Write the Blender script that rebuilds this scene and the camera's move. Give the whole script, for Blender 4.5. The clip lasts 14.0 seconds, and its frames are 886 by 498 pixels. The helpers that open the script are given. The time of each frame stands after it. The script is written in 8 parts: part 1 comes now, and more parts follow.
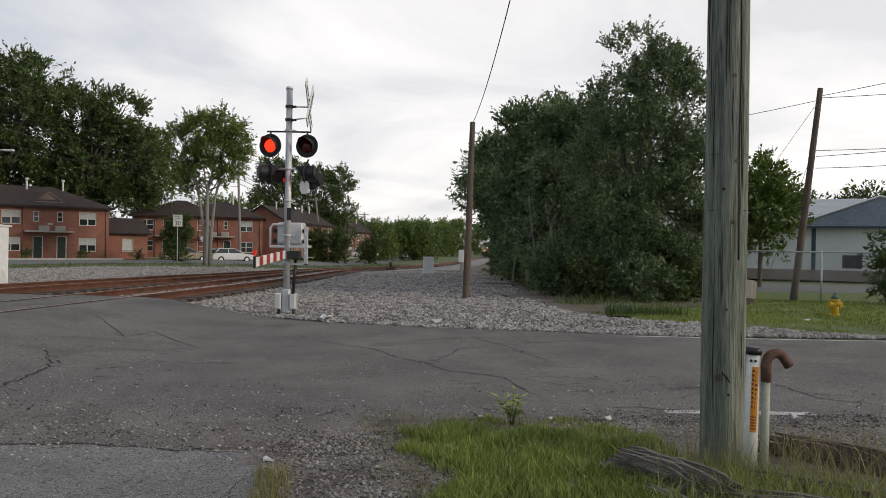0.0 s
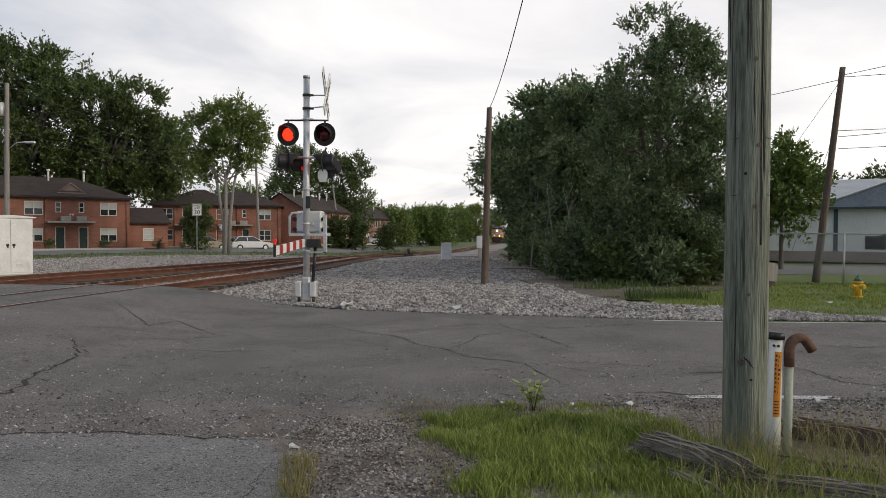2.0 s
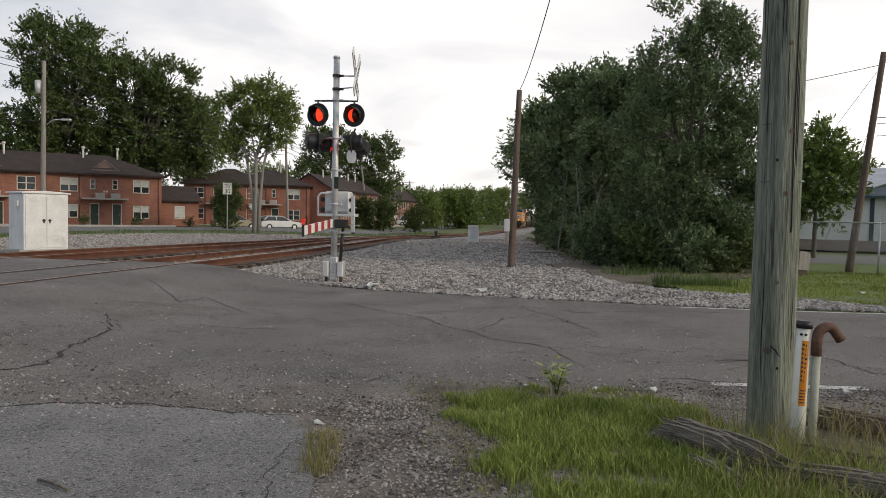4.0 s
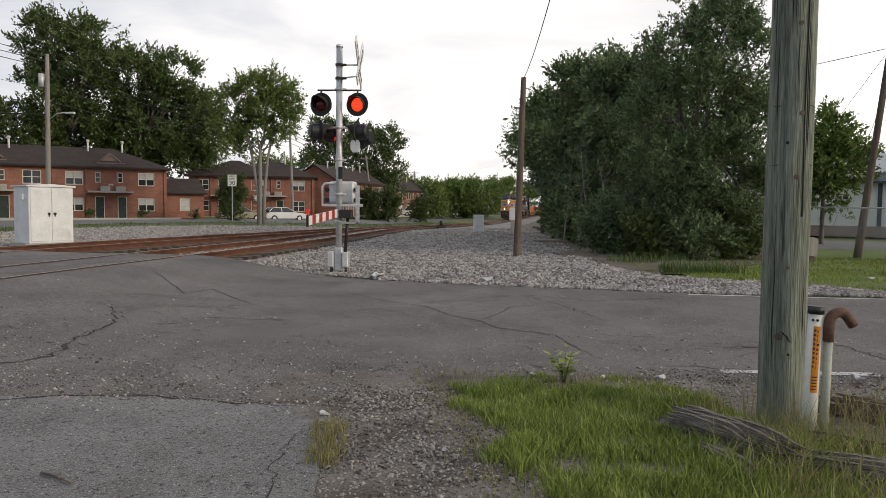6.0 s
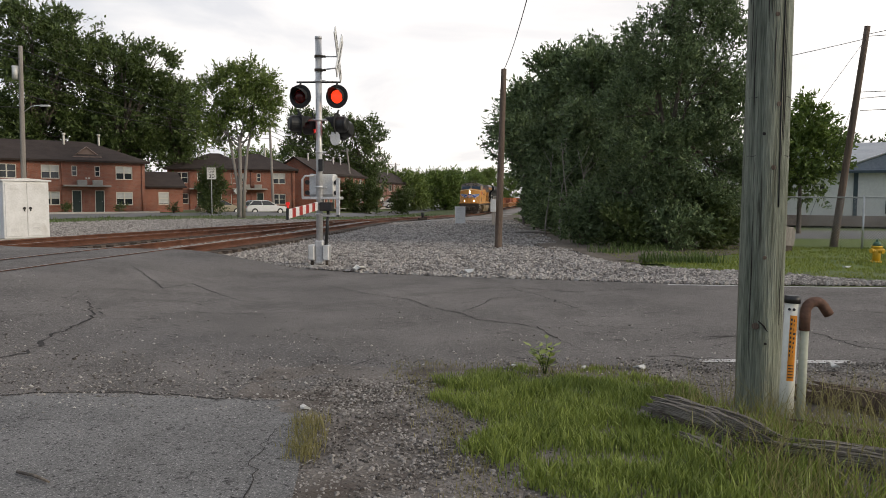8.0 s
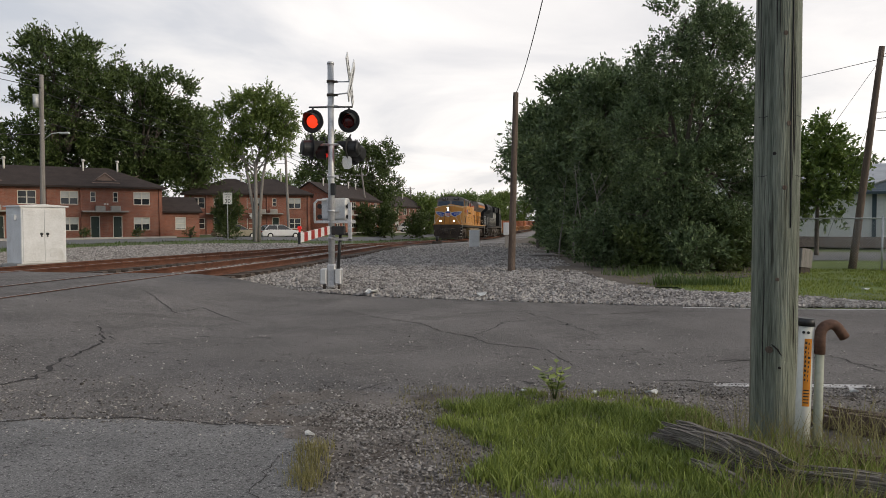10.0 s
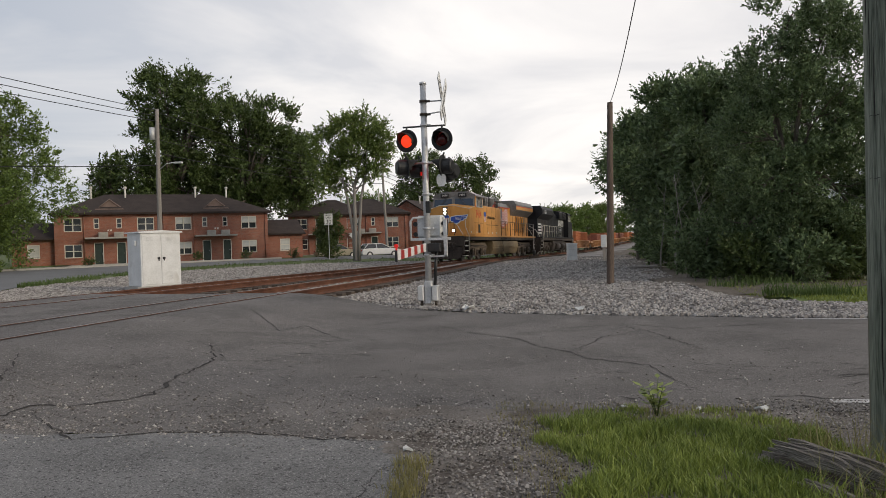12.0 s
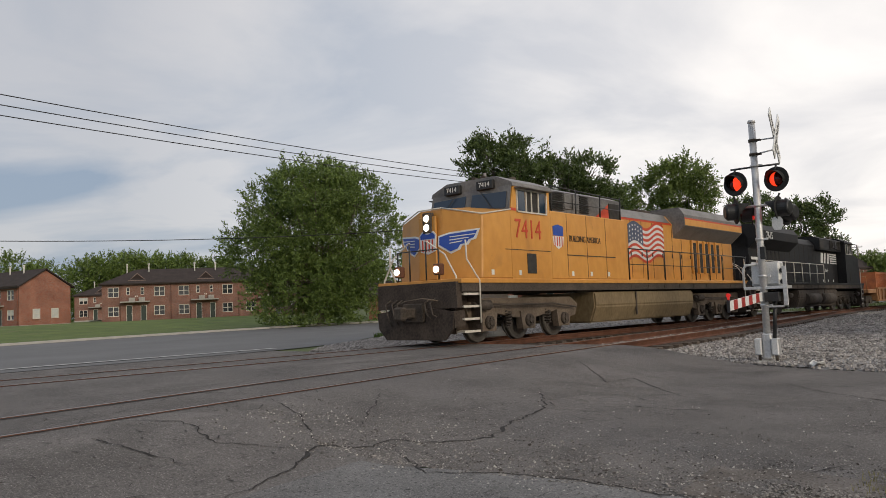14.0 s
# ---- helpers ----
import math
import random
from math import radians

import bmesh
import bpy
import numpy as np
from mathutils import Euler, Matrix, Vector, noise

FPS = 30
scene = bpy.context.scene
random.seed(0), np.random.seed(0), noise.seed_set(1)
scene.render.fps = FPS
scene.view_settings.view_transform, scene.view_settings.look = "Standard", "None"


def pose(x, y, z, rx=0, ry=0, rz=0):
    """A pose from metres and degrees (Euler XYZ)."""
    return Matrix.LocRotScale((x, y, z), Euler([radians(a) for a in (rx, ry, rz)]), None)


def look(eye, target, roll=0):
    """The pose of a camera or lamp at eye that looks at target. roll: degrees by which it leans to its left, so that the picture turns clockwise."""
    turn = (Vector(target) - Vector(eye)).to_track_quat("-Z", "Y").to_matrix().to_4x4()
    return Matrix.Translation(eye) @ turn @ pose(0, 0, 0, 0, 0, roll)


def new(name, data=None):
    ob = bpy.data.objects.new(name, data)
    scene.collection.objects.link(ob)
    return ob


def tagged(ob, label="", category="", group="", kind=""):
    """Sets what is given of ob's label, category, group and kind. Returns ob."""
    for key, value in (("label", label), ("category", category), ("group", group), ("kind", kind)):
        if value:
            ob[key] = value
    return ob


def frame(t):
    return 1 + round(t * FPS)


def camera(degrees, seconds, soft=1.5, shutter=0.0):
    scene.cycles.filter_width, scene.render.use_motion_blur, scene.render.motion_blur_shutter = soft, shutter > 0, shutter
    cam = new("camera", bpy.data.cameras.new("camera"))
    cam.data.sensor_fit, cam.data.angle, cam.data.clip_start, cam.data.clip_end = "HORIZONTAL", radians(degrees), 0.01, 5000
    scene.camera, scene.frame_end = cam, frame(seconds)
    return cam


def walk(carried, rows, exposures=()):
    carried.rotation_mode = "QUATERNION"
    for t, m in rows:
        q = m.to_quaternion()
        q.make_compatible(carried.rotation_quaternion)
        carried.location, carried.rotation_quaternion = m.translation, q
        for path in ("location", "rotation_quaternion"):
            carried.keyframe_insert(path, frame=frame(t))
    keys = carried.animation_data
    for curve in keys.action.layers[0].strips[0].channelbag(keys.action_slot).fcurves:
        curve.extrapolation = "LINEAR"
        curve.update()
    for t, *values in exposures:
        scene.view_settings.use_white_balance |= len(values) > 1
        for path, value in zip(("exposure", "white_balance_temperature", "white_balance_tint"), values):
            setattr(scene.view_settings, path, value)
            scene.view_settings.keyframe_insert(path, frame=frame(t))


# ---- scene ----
# seconds, stops, kelvin, tint of the camera's own balance
EXPOSURES = [(0.0, -0.05, 6420, 10), (2.5, 0.03, 6500, 10), (6.0, 0.17, 6620, 10), (8.0, 0.17, 6620, 10), (10.5, -0.02, 6540, 10), (14.0, -0.03, 6600, 10)]
cam = camera(62.08, 14.0, 0.6)
# seconds, x, y, z, yaw, pitch, roll of a camera held by hand
PATH = [
    (0.0, -0.026, -0.024, 1.496, -0.12, -0.02, -0.94),
    (0.5, -0.021, -0.038, 1.491, 1.49, -2.00, -0.64),
    (1.0, -0.026, -0.030, 1.491, 0.29, -1.06, -1.49),
    (1.5, -0.033, -0.037, 1.491, -0.25, 0.90, -0.32),
    (2.0, -0.051, -0.051, 1.516, 1.22, -1.16, -0.25),
    (2.5, -0.070, -0.048, 1.498, 1.11, -1.01, -2.05),
    (3.0, -0.069, -0.046, 1.482, -0.45, -0.64, -0.31),
    (3.5, -0.047, -0.081, 1.512, 3.35, -1.56, -1.27),
    (5.8, -0.033, -0.015, 1.505, 3.32, -3.59, -1.02),
    (6.0, -0.040, -0.007, 1.494, 3.77, -3.33, -0.63),
    (6.5, -0.032, 0.006, 1.494, 3.94, -3.94, -0.75),
    (7.0, -0.026, 0.008, 1.494, 3.09, -3.42, -1.09),
    (7.5, -0.034, -0.012, 1.492, 2.87, -3.54, -0.51),
    (8.0, -0.027, 0.004, 1.499, 2.34, -3.95, -0.29),
    (8.2, -0.028, 0.005, 1.494, 1.47, -3.41, -0.59),
    (10.3, 0.051, 0.098, 1.490, 3.65, -1.52, 0.04),
    (10.5, 0.059, 0.118, 1.479, 3.47, -0.46, -0.43),
    (11.0, 0.079, 0.015, 1.498, 10.76, -1.72, 2.69),
    (11.5, 0.104, 0.072, 1.471, 8.99, -1.67, -0.11),
    (12.0, 0.074, 0.054, 1.493, 11.03, -0.81, 1.68),
    (12.5, 0.090, 0.090, 1.500, 11.26, -1.80, 2.19),
    (13.0, 0.057, 0.018, 1.499, 16.28, -1.28, 2.16),
    (13.5, 0.050, 0.031, 1.507, 21.73, 0.67, 2.47),
    (14.0, 0.038, -0.041, 1.467, 35.58, 4.18, 2.46),
]
walk(cam, [(t, pose(x, y, z, 90 + pitch, roll, yaw)) for t, x, y, z, yaw, pitch, roll in PATH], EXPOSURES)

# ---------------------------------------------------------------- sky and sun
SUN_ELEV, SUN_AZ = radians(20), radians(112)   # azimuth clockwise from +y


def build_sky():
    w = bpy.data.worlds.new("sky")
    scene.world = w
    w.use_nodes = True
    nt = w.node_tree
    nt.nodes.clear()
    out = nt.nodes.new("ShaderNodeOutputWorld")
    bg = nt.nodes.new("ShaderNodeBackground")
    sky = nt.nodes.new("ShaderNodeTexSky")
    sky.sky_type, sky.sun_disc = "NISHITA", False
    sky.sun_elevation, sky.sun_rotation = SUN_ELEV, SUN_AZ
    sky.air_density, sky.dust_density = 1.0, 2.0
    co = nt.nodes.new("ShaderNodeTexCoord")
    sep = nt.nodes.new("ShaderNodeSeparateXYZ")
    nt.links.new(co.outputs["Generated"], sep.inputs[0])
    # project the view ray on a cloud layer overhead
    add = nt.nodes.new("ShaderNodeMath"); add.operation = "ADD"; add.inputs[1].default_value = 0.16
    ab = nt.nodes.new("ShaderNodeMath"); ab.operation = "ABSOLUTE"
    nt.links.new(sep.outputs[2], ab.inputs[0]); nt.links.new(ab.outputs[0], add.inputs[0])
    comb = nt.nodes.new("ShaderNodeCombineXYZ")
    for i in (0, 1):
        d = nt.nodes.new("ShaderNodeMath"); d.operation = "DIVIDE"
        nt.links.new(sep.outputs[i], d.inputs[0]); nt.links.new(add.outputs[0], d.inputs[1])
        nt.links.new(d.outputs[0], comb.inputs[i])
    n1 = nt.nodes.new("ShaderNodeTexNoise")
    n1.inputs["Scale"].default_value, n1.inputs["Detail"].default_value, n1.inputs["Roughness"].default_value = 0.9, 7, 0.52
    n1.inputs["Distortion"].default_value = 0.5
    nt.links.new(comb.outputs[0], n1.inputs["Vector"])
    ramp = nt.nodes.new("ShaderNodeValToRGB")
    e = ramp.color_ramp.elements
    e[0].position, e[0].color = 0.40, (0.0, 0.0, 0.0, 1)
    e[1].position, e[1].color = 0.60, (1, 1, 1, 1)
    nt.links.new(n1.outputs["Fac"], ramp.inputs[0])
    # brighter overcast towards the north-east, where the cloud is thin
    dot = nt.nodes.new("ShaderNodeVectorMath"); dot.operation = "DOT_PRODUCT"
    dot.inputs[1].default_value = (0.55, 0.8, 0.1)
    nt.links.new(co.outputs["Generated"], dot.inputs[0])
    mr = nt.nodes.new("ShaderNodeMapRange")
    mr.inputs["From Min"].default_value, mr.inputs["From Max"].default_value = -0.05, 0.75
    mr.inputs["To Min"].default_value, mr.inputs["To Max"].default_value = 0.0, 1.0
    nt.links.new(dot.outputs["Value"], mr.inputs["Value"])
    low = nt.nodes.new("ShaderNodeMixRGB")
    low.inputs[1].default_value, low.inputs[2].default_value = (3.2, 3.95, 5.1, 1), (9.2, 9.0, 9.1, 1)
    high = nt.nodes.new("ShaderNodeMixRGB")
    high.inputs[1].default_value, high.inputs[2].default_value = (5.9, 6.0, 6.4, 1), (12.2, 11.7, 11.3, 1)
    for m in (low, high):
        nt.links.new(mr.outputs[0], m.inputs[0])
    cloud = nt.nodes.new("ShaderNodeMixRGB")
    nt.links.new(ramp.outputs[0], cloud.inputs[0])
    nt.links.new(low.outputs[0], cloud.inputs[1]); nt.links.new(high.outputs[0], cloud.inputs[2])
    # the clear sky shows a little through the cloud
    mix = nt.nodes.new("ShaderNodeMixRGB"); mix.inputs[0].default_value = 0.88
    nt.links.new(sky.outputs[0], mix.inputs[1]); nt.links.new(cloud.outputs[0], mix.inputs[2])
    nt.links.new(mix.outputs[0], bg.inputs["Color"])
    bg.inputs["Strength"].default_value = 0.1
    nt.links.new(bg.outputs[0], out.inputs[0])
    lamp = bpy.data.lights.new("sun", "SUN")
    lamp.energy, lamp.angle, lamp.color = 1.3, radians(12), (1.0, 0.88, 0.7)
    ob = new("sun", lamp)
    d = Vector((math.sin(SUN_AZ) * math.cos(SUN_ELEV), math.cos(SUN_AZ) * math.cos(SUN_ELEV), math.sin(SUN_ELEV)))
    ob.matrix_world = look(d * 60, (0, 0, 0))


build_sky()

# ---------------------------------------------------------------- materials
def material(name, c1, c2=None, rough=0.8, metal=0.0, scale=4.0, fine=60.0, bump=0.0, streak=None, spec=0.5, island=0.0, rnd=0.0, stain=None, specks=()):
    """A surface in two colours, mottled at two scales, with a fine relief.
    streak stretches the mottling per axis; rnd varies it from object to object, island from piece to piece."""
    m = bpy.data.materials.new(name)
    m.use_nodes = True
    nt = m.node_tree
    b = nt.nodes["Principled BSDF"]
    b.inputs["Roughness"].default_value, b.inputs["Metallic"].default_value = rough, metal
    b.inputs["Specular IOR Level"].default_value = spec
    c2 = c2 or tuple(min(1, v * 1.35) for v in c1)
    co = nt.nodes.new("ShaderNodeTexCoord")
    mp = nt.nodes.new("ShaderNodeMapping")
    if streak:
        mp.inputs["Scale"].default_value = streak
    nt.links.new(co.outputs["Object"], mp.inputs[0])
    na, nb = nt.nodes.new("ShaderNodeTexNoise"), nt.nodes.new("ShaderNodeTexNoise")
    na.inputs["Scale"].default_value, na.inputs["Detail"].default_value = scale, 5
    nb.inputs["Scale"].default_value, nb.inputs["Detail"].default_value = fine, 3
    for n in (na, nb):
        nt.links.new(mp.outputs[0], n.inputs["Vector"])
    av = nt.nodes.new("ShaderNodeMath"); av.operation = "ADD"
    nt.links.new(na.outputs["Fac"], av.inputs[0]); nt.links.new(nb.outputs["Fac"], av.inputs[1])
    last = av.outputs[0]
    if rnd or island:
        src = nt.nodes.new("ShaderNodeObjectInfo" if rnd else "ShaderNodeNewGeometry")
        k = nt.nodes.new("ShaderNodeMath"); k.operation = "MULTIPLY_ADD"
        k.inputs[1].default_value = rnd or island
        nt.links.new(src.outputs["Random" if rnd else "Random Per Island"], k.inputs[0])
        nt.links.new(last, k.inputs[2])
        k2 = nt.nodes.new("ShaderNodeMath"); k2.operation = "SUBTRACT"; k2.inputs[1].default_value = (rnd or island) / 2
        nt.links.new(k.outputs[0], k2.inputs[0])
        last = k2.outputs[0]
    mr = nt.nodes.new("ShaderNodeMapRange")
    mr.inputs["From Min"].default_value, mr.inputs["From Max"].default_value = 0.7, 1.3
    nt.links.new(last, mr.inputs["Value"])
    mix = nt.nodes.new("ShaderNodeMixRGB")
    mix.inputs[1].default_value, mix.inputs[2].default_value = (*c1, 1), (*c2, 1)
    nt.links.new(mr.outputs[0], mix.inputs[0])
    col = mix.outputs[0]
    for sc, amount, lo, s_scale in ([stain] if stain else []) + list(specks):
        ns = nt.nodes.new("ShaderNodeTexNoise")
        ns.inputs["Scale"].default_value, ns.inputs["Detail"].default_value, ns.inputs["Distortion"].default_value = s_scale, 6, 0.8
        nt.links.new(mp.outputs[0], ns.inputs["Vector"])
        r2 = nt.nodes.new("ShaderNodeMapRange")
        r2.inputs["From Min"].default_value, r2.inputs["From Max"].default_value = lo, lo + 0.12
        r2.inputs["To Max"].default_value = amount
        nt.links.new(ns.outputs["Fac"], r2.inputs["Value"])
        mx = nt.nodes.new("ShaderNodeMixRGB"); mx.inputs[2].default_value = (*sc, 1)
        nt.links.new(r2.outputs[0], mx.inputs[0]); nt.links.new(col, mx.inputs[1])
        col = mx.outputs[0]
    nt.links.new(col, b.inputs["Base Color"])
    if bump:
        bp = nt.nodes.new("ShaderNodeBump")
        bp.inputs["Strength"].default_value, bp.inputs["Distance"].default_value = bump, 0.02
        nt.links.new(av.outputs[0], bp.inputs["Height"])
        nt.links.new(bp.outputs[0], b.inputs["Normal"])
    return m


def glowing(name, colour, strength, base=(0.02, 0.02, 0.02)):
    m = bpy.data.materials.new(name)
    m.use_nodes = True
    b = m.node_tree.nodes["Principled BSDF"]
    b.inputs["Base Color"].default_value = (*base, 1)
    b.inputs["Emission Color"].default_value = (*colour, 1)
    b.inputs["Emission Strength"].default_value = strength
    return m


def glass(name, tint=(0.03, 0.035, 0.04)):
    m = bpy.data.materials.new(name)
    m.use_nodes = True
    b = m.node_tree.nodes["Principled BSDF"]
    b.inputs["Base Color"].default_value = (*tint, 1)
    b.inputs["Roughness"].default_value = 0.06
    b.inputs["Specular IOR Level"].default_value = 0.8
    return m


def leafy(name, c1, c2, grain=0.5):
    """Leaves: two greens from leaf to leaf, some light through them."""
    m = bpy.data.materials.new(name)
    m.use_nodes = True
    nt = m.node_tree
    b = nt.nodes["Principled BSDF"]
    b.inputs["Roughness"].default_value = 0.45
    b.inputs["Specular IOR Level"].default_value = 0.35
    g = nt.nodes.new("ShaderNodeNewGeometry")
    co = nt.nodes.new("ShaderNodeTexCoord")
    n = nt.nodes.new("ShaderNodeTexNoise"); n.inputs["Scale"].default_value, n.inputs["Detail"].default_value = grain, 3
    nt.links.new(co.outputs["Object"], n.inputs["Vector"])
    ad = nt.nodes.new("ShaderNodeMath"); ad.operation = "ADD"
    nt.links.new(g.outputs["Random Per Island"], ad.inputs[0]); nt.links.new(n.outputs["Fac"], ad.inputs[1])
    mr = nt.nodes.new("ShaderNodeMapRange")
    mr.inputs["From Min"].default_value, mr.inputs["From Max"].default_value = 0.2, 1.4
    nt.links.new(ad.outputs[0], mr.inputs["Value"])
    mix = nt.nodes.new("ShaderNodeMixRGB")
    mix.inputs[1].default_value, mix.inputs[2].default_value = (*c1, 1), (*c2, 1)
    nt.links.new(mr.outputs[0], mix.inputs[0])
    nt.links.new(mix.outputs[0], b.inputs["Base Color"])
    tr = nt.nodes.new("ShaderNodeBsdfTranslucent")
    nt.links.new(mix.outputs[0], tr.inputs["Color"])
    ms = nt.nodes.new("ShaderNodeMixShader"); ms.inputs[0].default_value = 0.22
    nt.links.new(b.outputs[0], ms.inputs[1]); nt.links.new(tr.outputs[0], ms.inputs[2])
    nt.links.new(ms.outputs[0], nt.nodes["Material Output"].inputs[0])
    return m


ASPHALT = material("asphalt", (0.075, 0.068, 0.064), (0.2, 0.183, 0.172), 0.9, scale=0.6, fine=55, bump=1.0, stain=((0.065, 0.058, 0.053), 0.5, 0.53, 0.6), specks=(((0.46, 0.43, 0.4), 0.85, 0.58, 75), ((0.02, 0.018, 0.016), 0.85, 0.58, 42), ((0.42, 0.4, 0.37), 0.7, 0.63, 26), ((0.04, 0.035, 0.032), 0.6, 0.6, 11)))
DRIVE_ASPHALT = material("driveway asphalt", (0.1, 0.098, 0.097), (0.225, 0.22, 0.215), 0.92, scale=1.2, fine=70, bump=0.6, stain=((0.075, 0.07, 0.065), 0.5, 0.58, 0.9), specks=(((0.5, 0.48, 0.46), 0.8, 0.57, 95), ((0.02, 0.019, 0.018), 0.95, 0.555, 48), ((0.02, 0.018, 0.017), 0.9, 0.6, 22)))
FAR_ASPHALT = material("street asphalt", (0.12, 0.12, 0.122), (0.17, 0.17, 0.172), 0.9, scale=0.3, fine=20, bump=0.2)
CRACK = material("crack filler", (0.018, 0.016, 0.015), (0.035, 0.03, 0.028), 0.95, scale=3)
GRAVEL_BED = material("gravel bed", (0.17, 0.155, 0.145), (0.34, 0.32, 0.305), 0.95, scale=0.7, fine=16, bump=1.0, stain=((0.1, 0.085, 0.072), 0.75, 0.54, 0.22))
STONE = material("ballast stone", (0.15, 0.135, 0.125), (0.46, 0.43, 0.4), 0.9, scale=3, fine=30, bump=0.3, island=0.6)
PEBBLE = material("dull pebbles", (0.06, 0.052, 0.046), (0.35, 0.325, 0.3), 0.95, scale=3, fine=30, island=0.7)
DIRT = material("dirt", (0.085, 0.068, 0.052), (0.16, 0.135, 0.11), 0.95, scale=1.5, fine=30, bump=0.8)
GROUND = material("meadow", (0.06, 0.085, 0.025), (0.13, 0.16, 0.055), 0.95, scale=0.25, fine=12, bump=0.8, stain=((0.15, 0.13, 0.075), 0.6, 0.6, 0.15))
LAWN = material("lawn", (0.065, 0.1, 0.018), (0.14, 0.19, 0.04), 0.95, scale=0.5, fine=25, bump=0.8, stain=((0.16, 0.15, 0.07), 0.5, 0.58, 0.4))
BLADES = leafy("grass blades", (0.045, 0.085, 0.014), (0.32, 0.38, 0.09), 3.0)
LAWN_BLADES = leafy("lawn blades", (0.1, 0.14, 0.02), (0.27, 0.31, 0.07))
DRY_BLADES = leafy("dry grass", (0.16, 0.15, 0.05), (0.3, 0.27, 0.12))
WEEDS = leafy("weeds", (0.05, 0.09, 0.02), (0.12, 0.17, 0.05))
RUST = material("rusted rail", (0.085, 0.034, 0.02), (0.2, 0.088, 0.052), 0.85, 0.2, scale=3, fine=60, bump=0.4)
RAIL_TOP = material("worn rail head", (0.2, 0.17, 0.15), (0.32, 0.28, 0.26), 0.4, 0.8, scale=2)
TIE = material("old tie wood", (0.06, 0.045, 0.035), (0.13, 0.1, 0.08), 0.9, scale=3, fine=30, bump=0.6, streak=(1, 6, 6), rnd=0.4)
POLE_WOOD = material("weathered pole wood", (0.085, 0.1, 0.075), (0.36, 0.385, 0.31), 0.9, scale=7, fine=45, bump=1.0, streak=(3, 3, 0.13), stain=((0.075, 0.075, 0.045), 0.7, 0.55, 3.0), specks=(((0.03, 0.028, 0.02), 0.85, 0.6, 14), ((0.16, 0.105, 0.05), 0.6, 0.6, 1.6)))
DARK_POLE = material("brown pole wood", (0.085, 0.06, 0.045), (0.19, 0.14, 0.11), 0.9, scale=6, fine=40, bump=0.6, streak=(3, 3, 0.2))
GREY_POLE = material("grey pole wood", (0.2, 0.18, 0.16), (0.34, 0.31, 0.28), 0.9, scale=6, fine=40, bump=0.6, streak=(3, 3, 0.2))
BARK = material("bark", (0.085, 0.07, 0.055), (0.2, 0.17, 0.14), 0.95, scale=3, fine=20, bump=1.0, streak=(2, 2, 0.4))
# the paler grey-green of LEAF_DARK also has sky glints put into the colour
LEAF_DARK = leafy("dark leaves", (0.02, 0.042, 0.016), (0.2, 0.27, 0.125), 1.8)
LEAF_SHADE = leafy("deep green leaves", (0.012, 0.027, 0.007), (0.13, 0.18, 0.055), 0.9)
SHRUB = leafy("shrub leaves", (0.035, 0.06, 0.018), (0.1, 0.135, 0.04))
TRACK_DIRT = material("rusty track bed", (0.075, 0.042, 0.03), (0.2, 0.14, 0.11), 0.95, scale=1.5, fine=22, bump=1.0)
LEAF_MID = leafy("green leaves", (0.032, 0.062, 0.013), (0.19, 0.265, 0.065))
LEAF_LIGHT = leafy("light leaves", (0.06, 0.1, 0.02), (0.2, 0.26, 0.07))
ALU = material("galvanised steel", (0.5, 0.5, 0.5), (0.72, 0.72, 0.72), 0.45, 0.55, scale=4, fine=30, bump=0.1)
ALU_PAINT = material("aluminium paint", (0.55, 0.55, 0.54), (0.75, 0.75, 0.74), 0.5, 0.3, scale=3, fine=40, bump=0.1, stain=((0.35, 0.33, 0.3), 0.5, 0.62, 2.5))
BLACK = material("black paint", (0.012, 0.012, 0.013), (0.03, 0.03, 0.03), 0.45, scale=6)
BLACK_MATT = material("flat black", (0.012, 0.012, 0.012), (0.025, 0.025, 0.025), 0.8, scale=6)
WHITE = material("white paint", (0.66, 0.66, 0.64), (0.82, 0.82, 0.81), 0.5, scale=3, fine=25, stain=((0.5, 0.47, 0.42), 0.5, 0.62, 1.5))
WORN_WHITE = material("worn road paint", (0.3, 0.29, 0.28), (0.62, 0.61, 0.6), 0.85, scale=4, fine=30)
RED_TAPE = material("red reflective tape", (0.3, 0.03, 0.025), (0.42, 0.05, 0.04), 0.4, scale=8)
CABLE = material("black cable", (0.01, 0.01, 0.011), (0.02, 0.02, 0.02), 0.6)
WINDOW_GLASS = glass("window glass")
CAR_GLASS = glass("car glass", (0.015, 0.018, 0.02))


# ---------------------------------------------------------------- mesh helpers
def box(bm, x0, y0, z0, x1, y1, z1, bevel=0.0):
    vs = [bm.verts.new((x, y, z)) for z in (z0, z1) for x, y in ((x0, y0), (x1, y0), (x1, y1), (x0, y1))]
    fs = [(3, 2, 1, 0), (4, 5, 6, 7), (0, 1, 5, 4), (1, 2, 6, 5), (2, 3, 7, 6), (3, 0, 4, 7)]
    faces = [bm.faces.new([vs[i] for i in f]) for f in fs]
    if bevel:
        edges = list({e for f in faces for e in f.edges})
        bmesh.ops.bevel(bm, geom=edges, offset=bevel, segments=1, affect="EDGES", profile=0.5)
    return bm


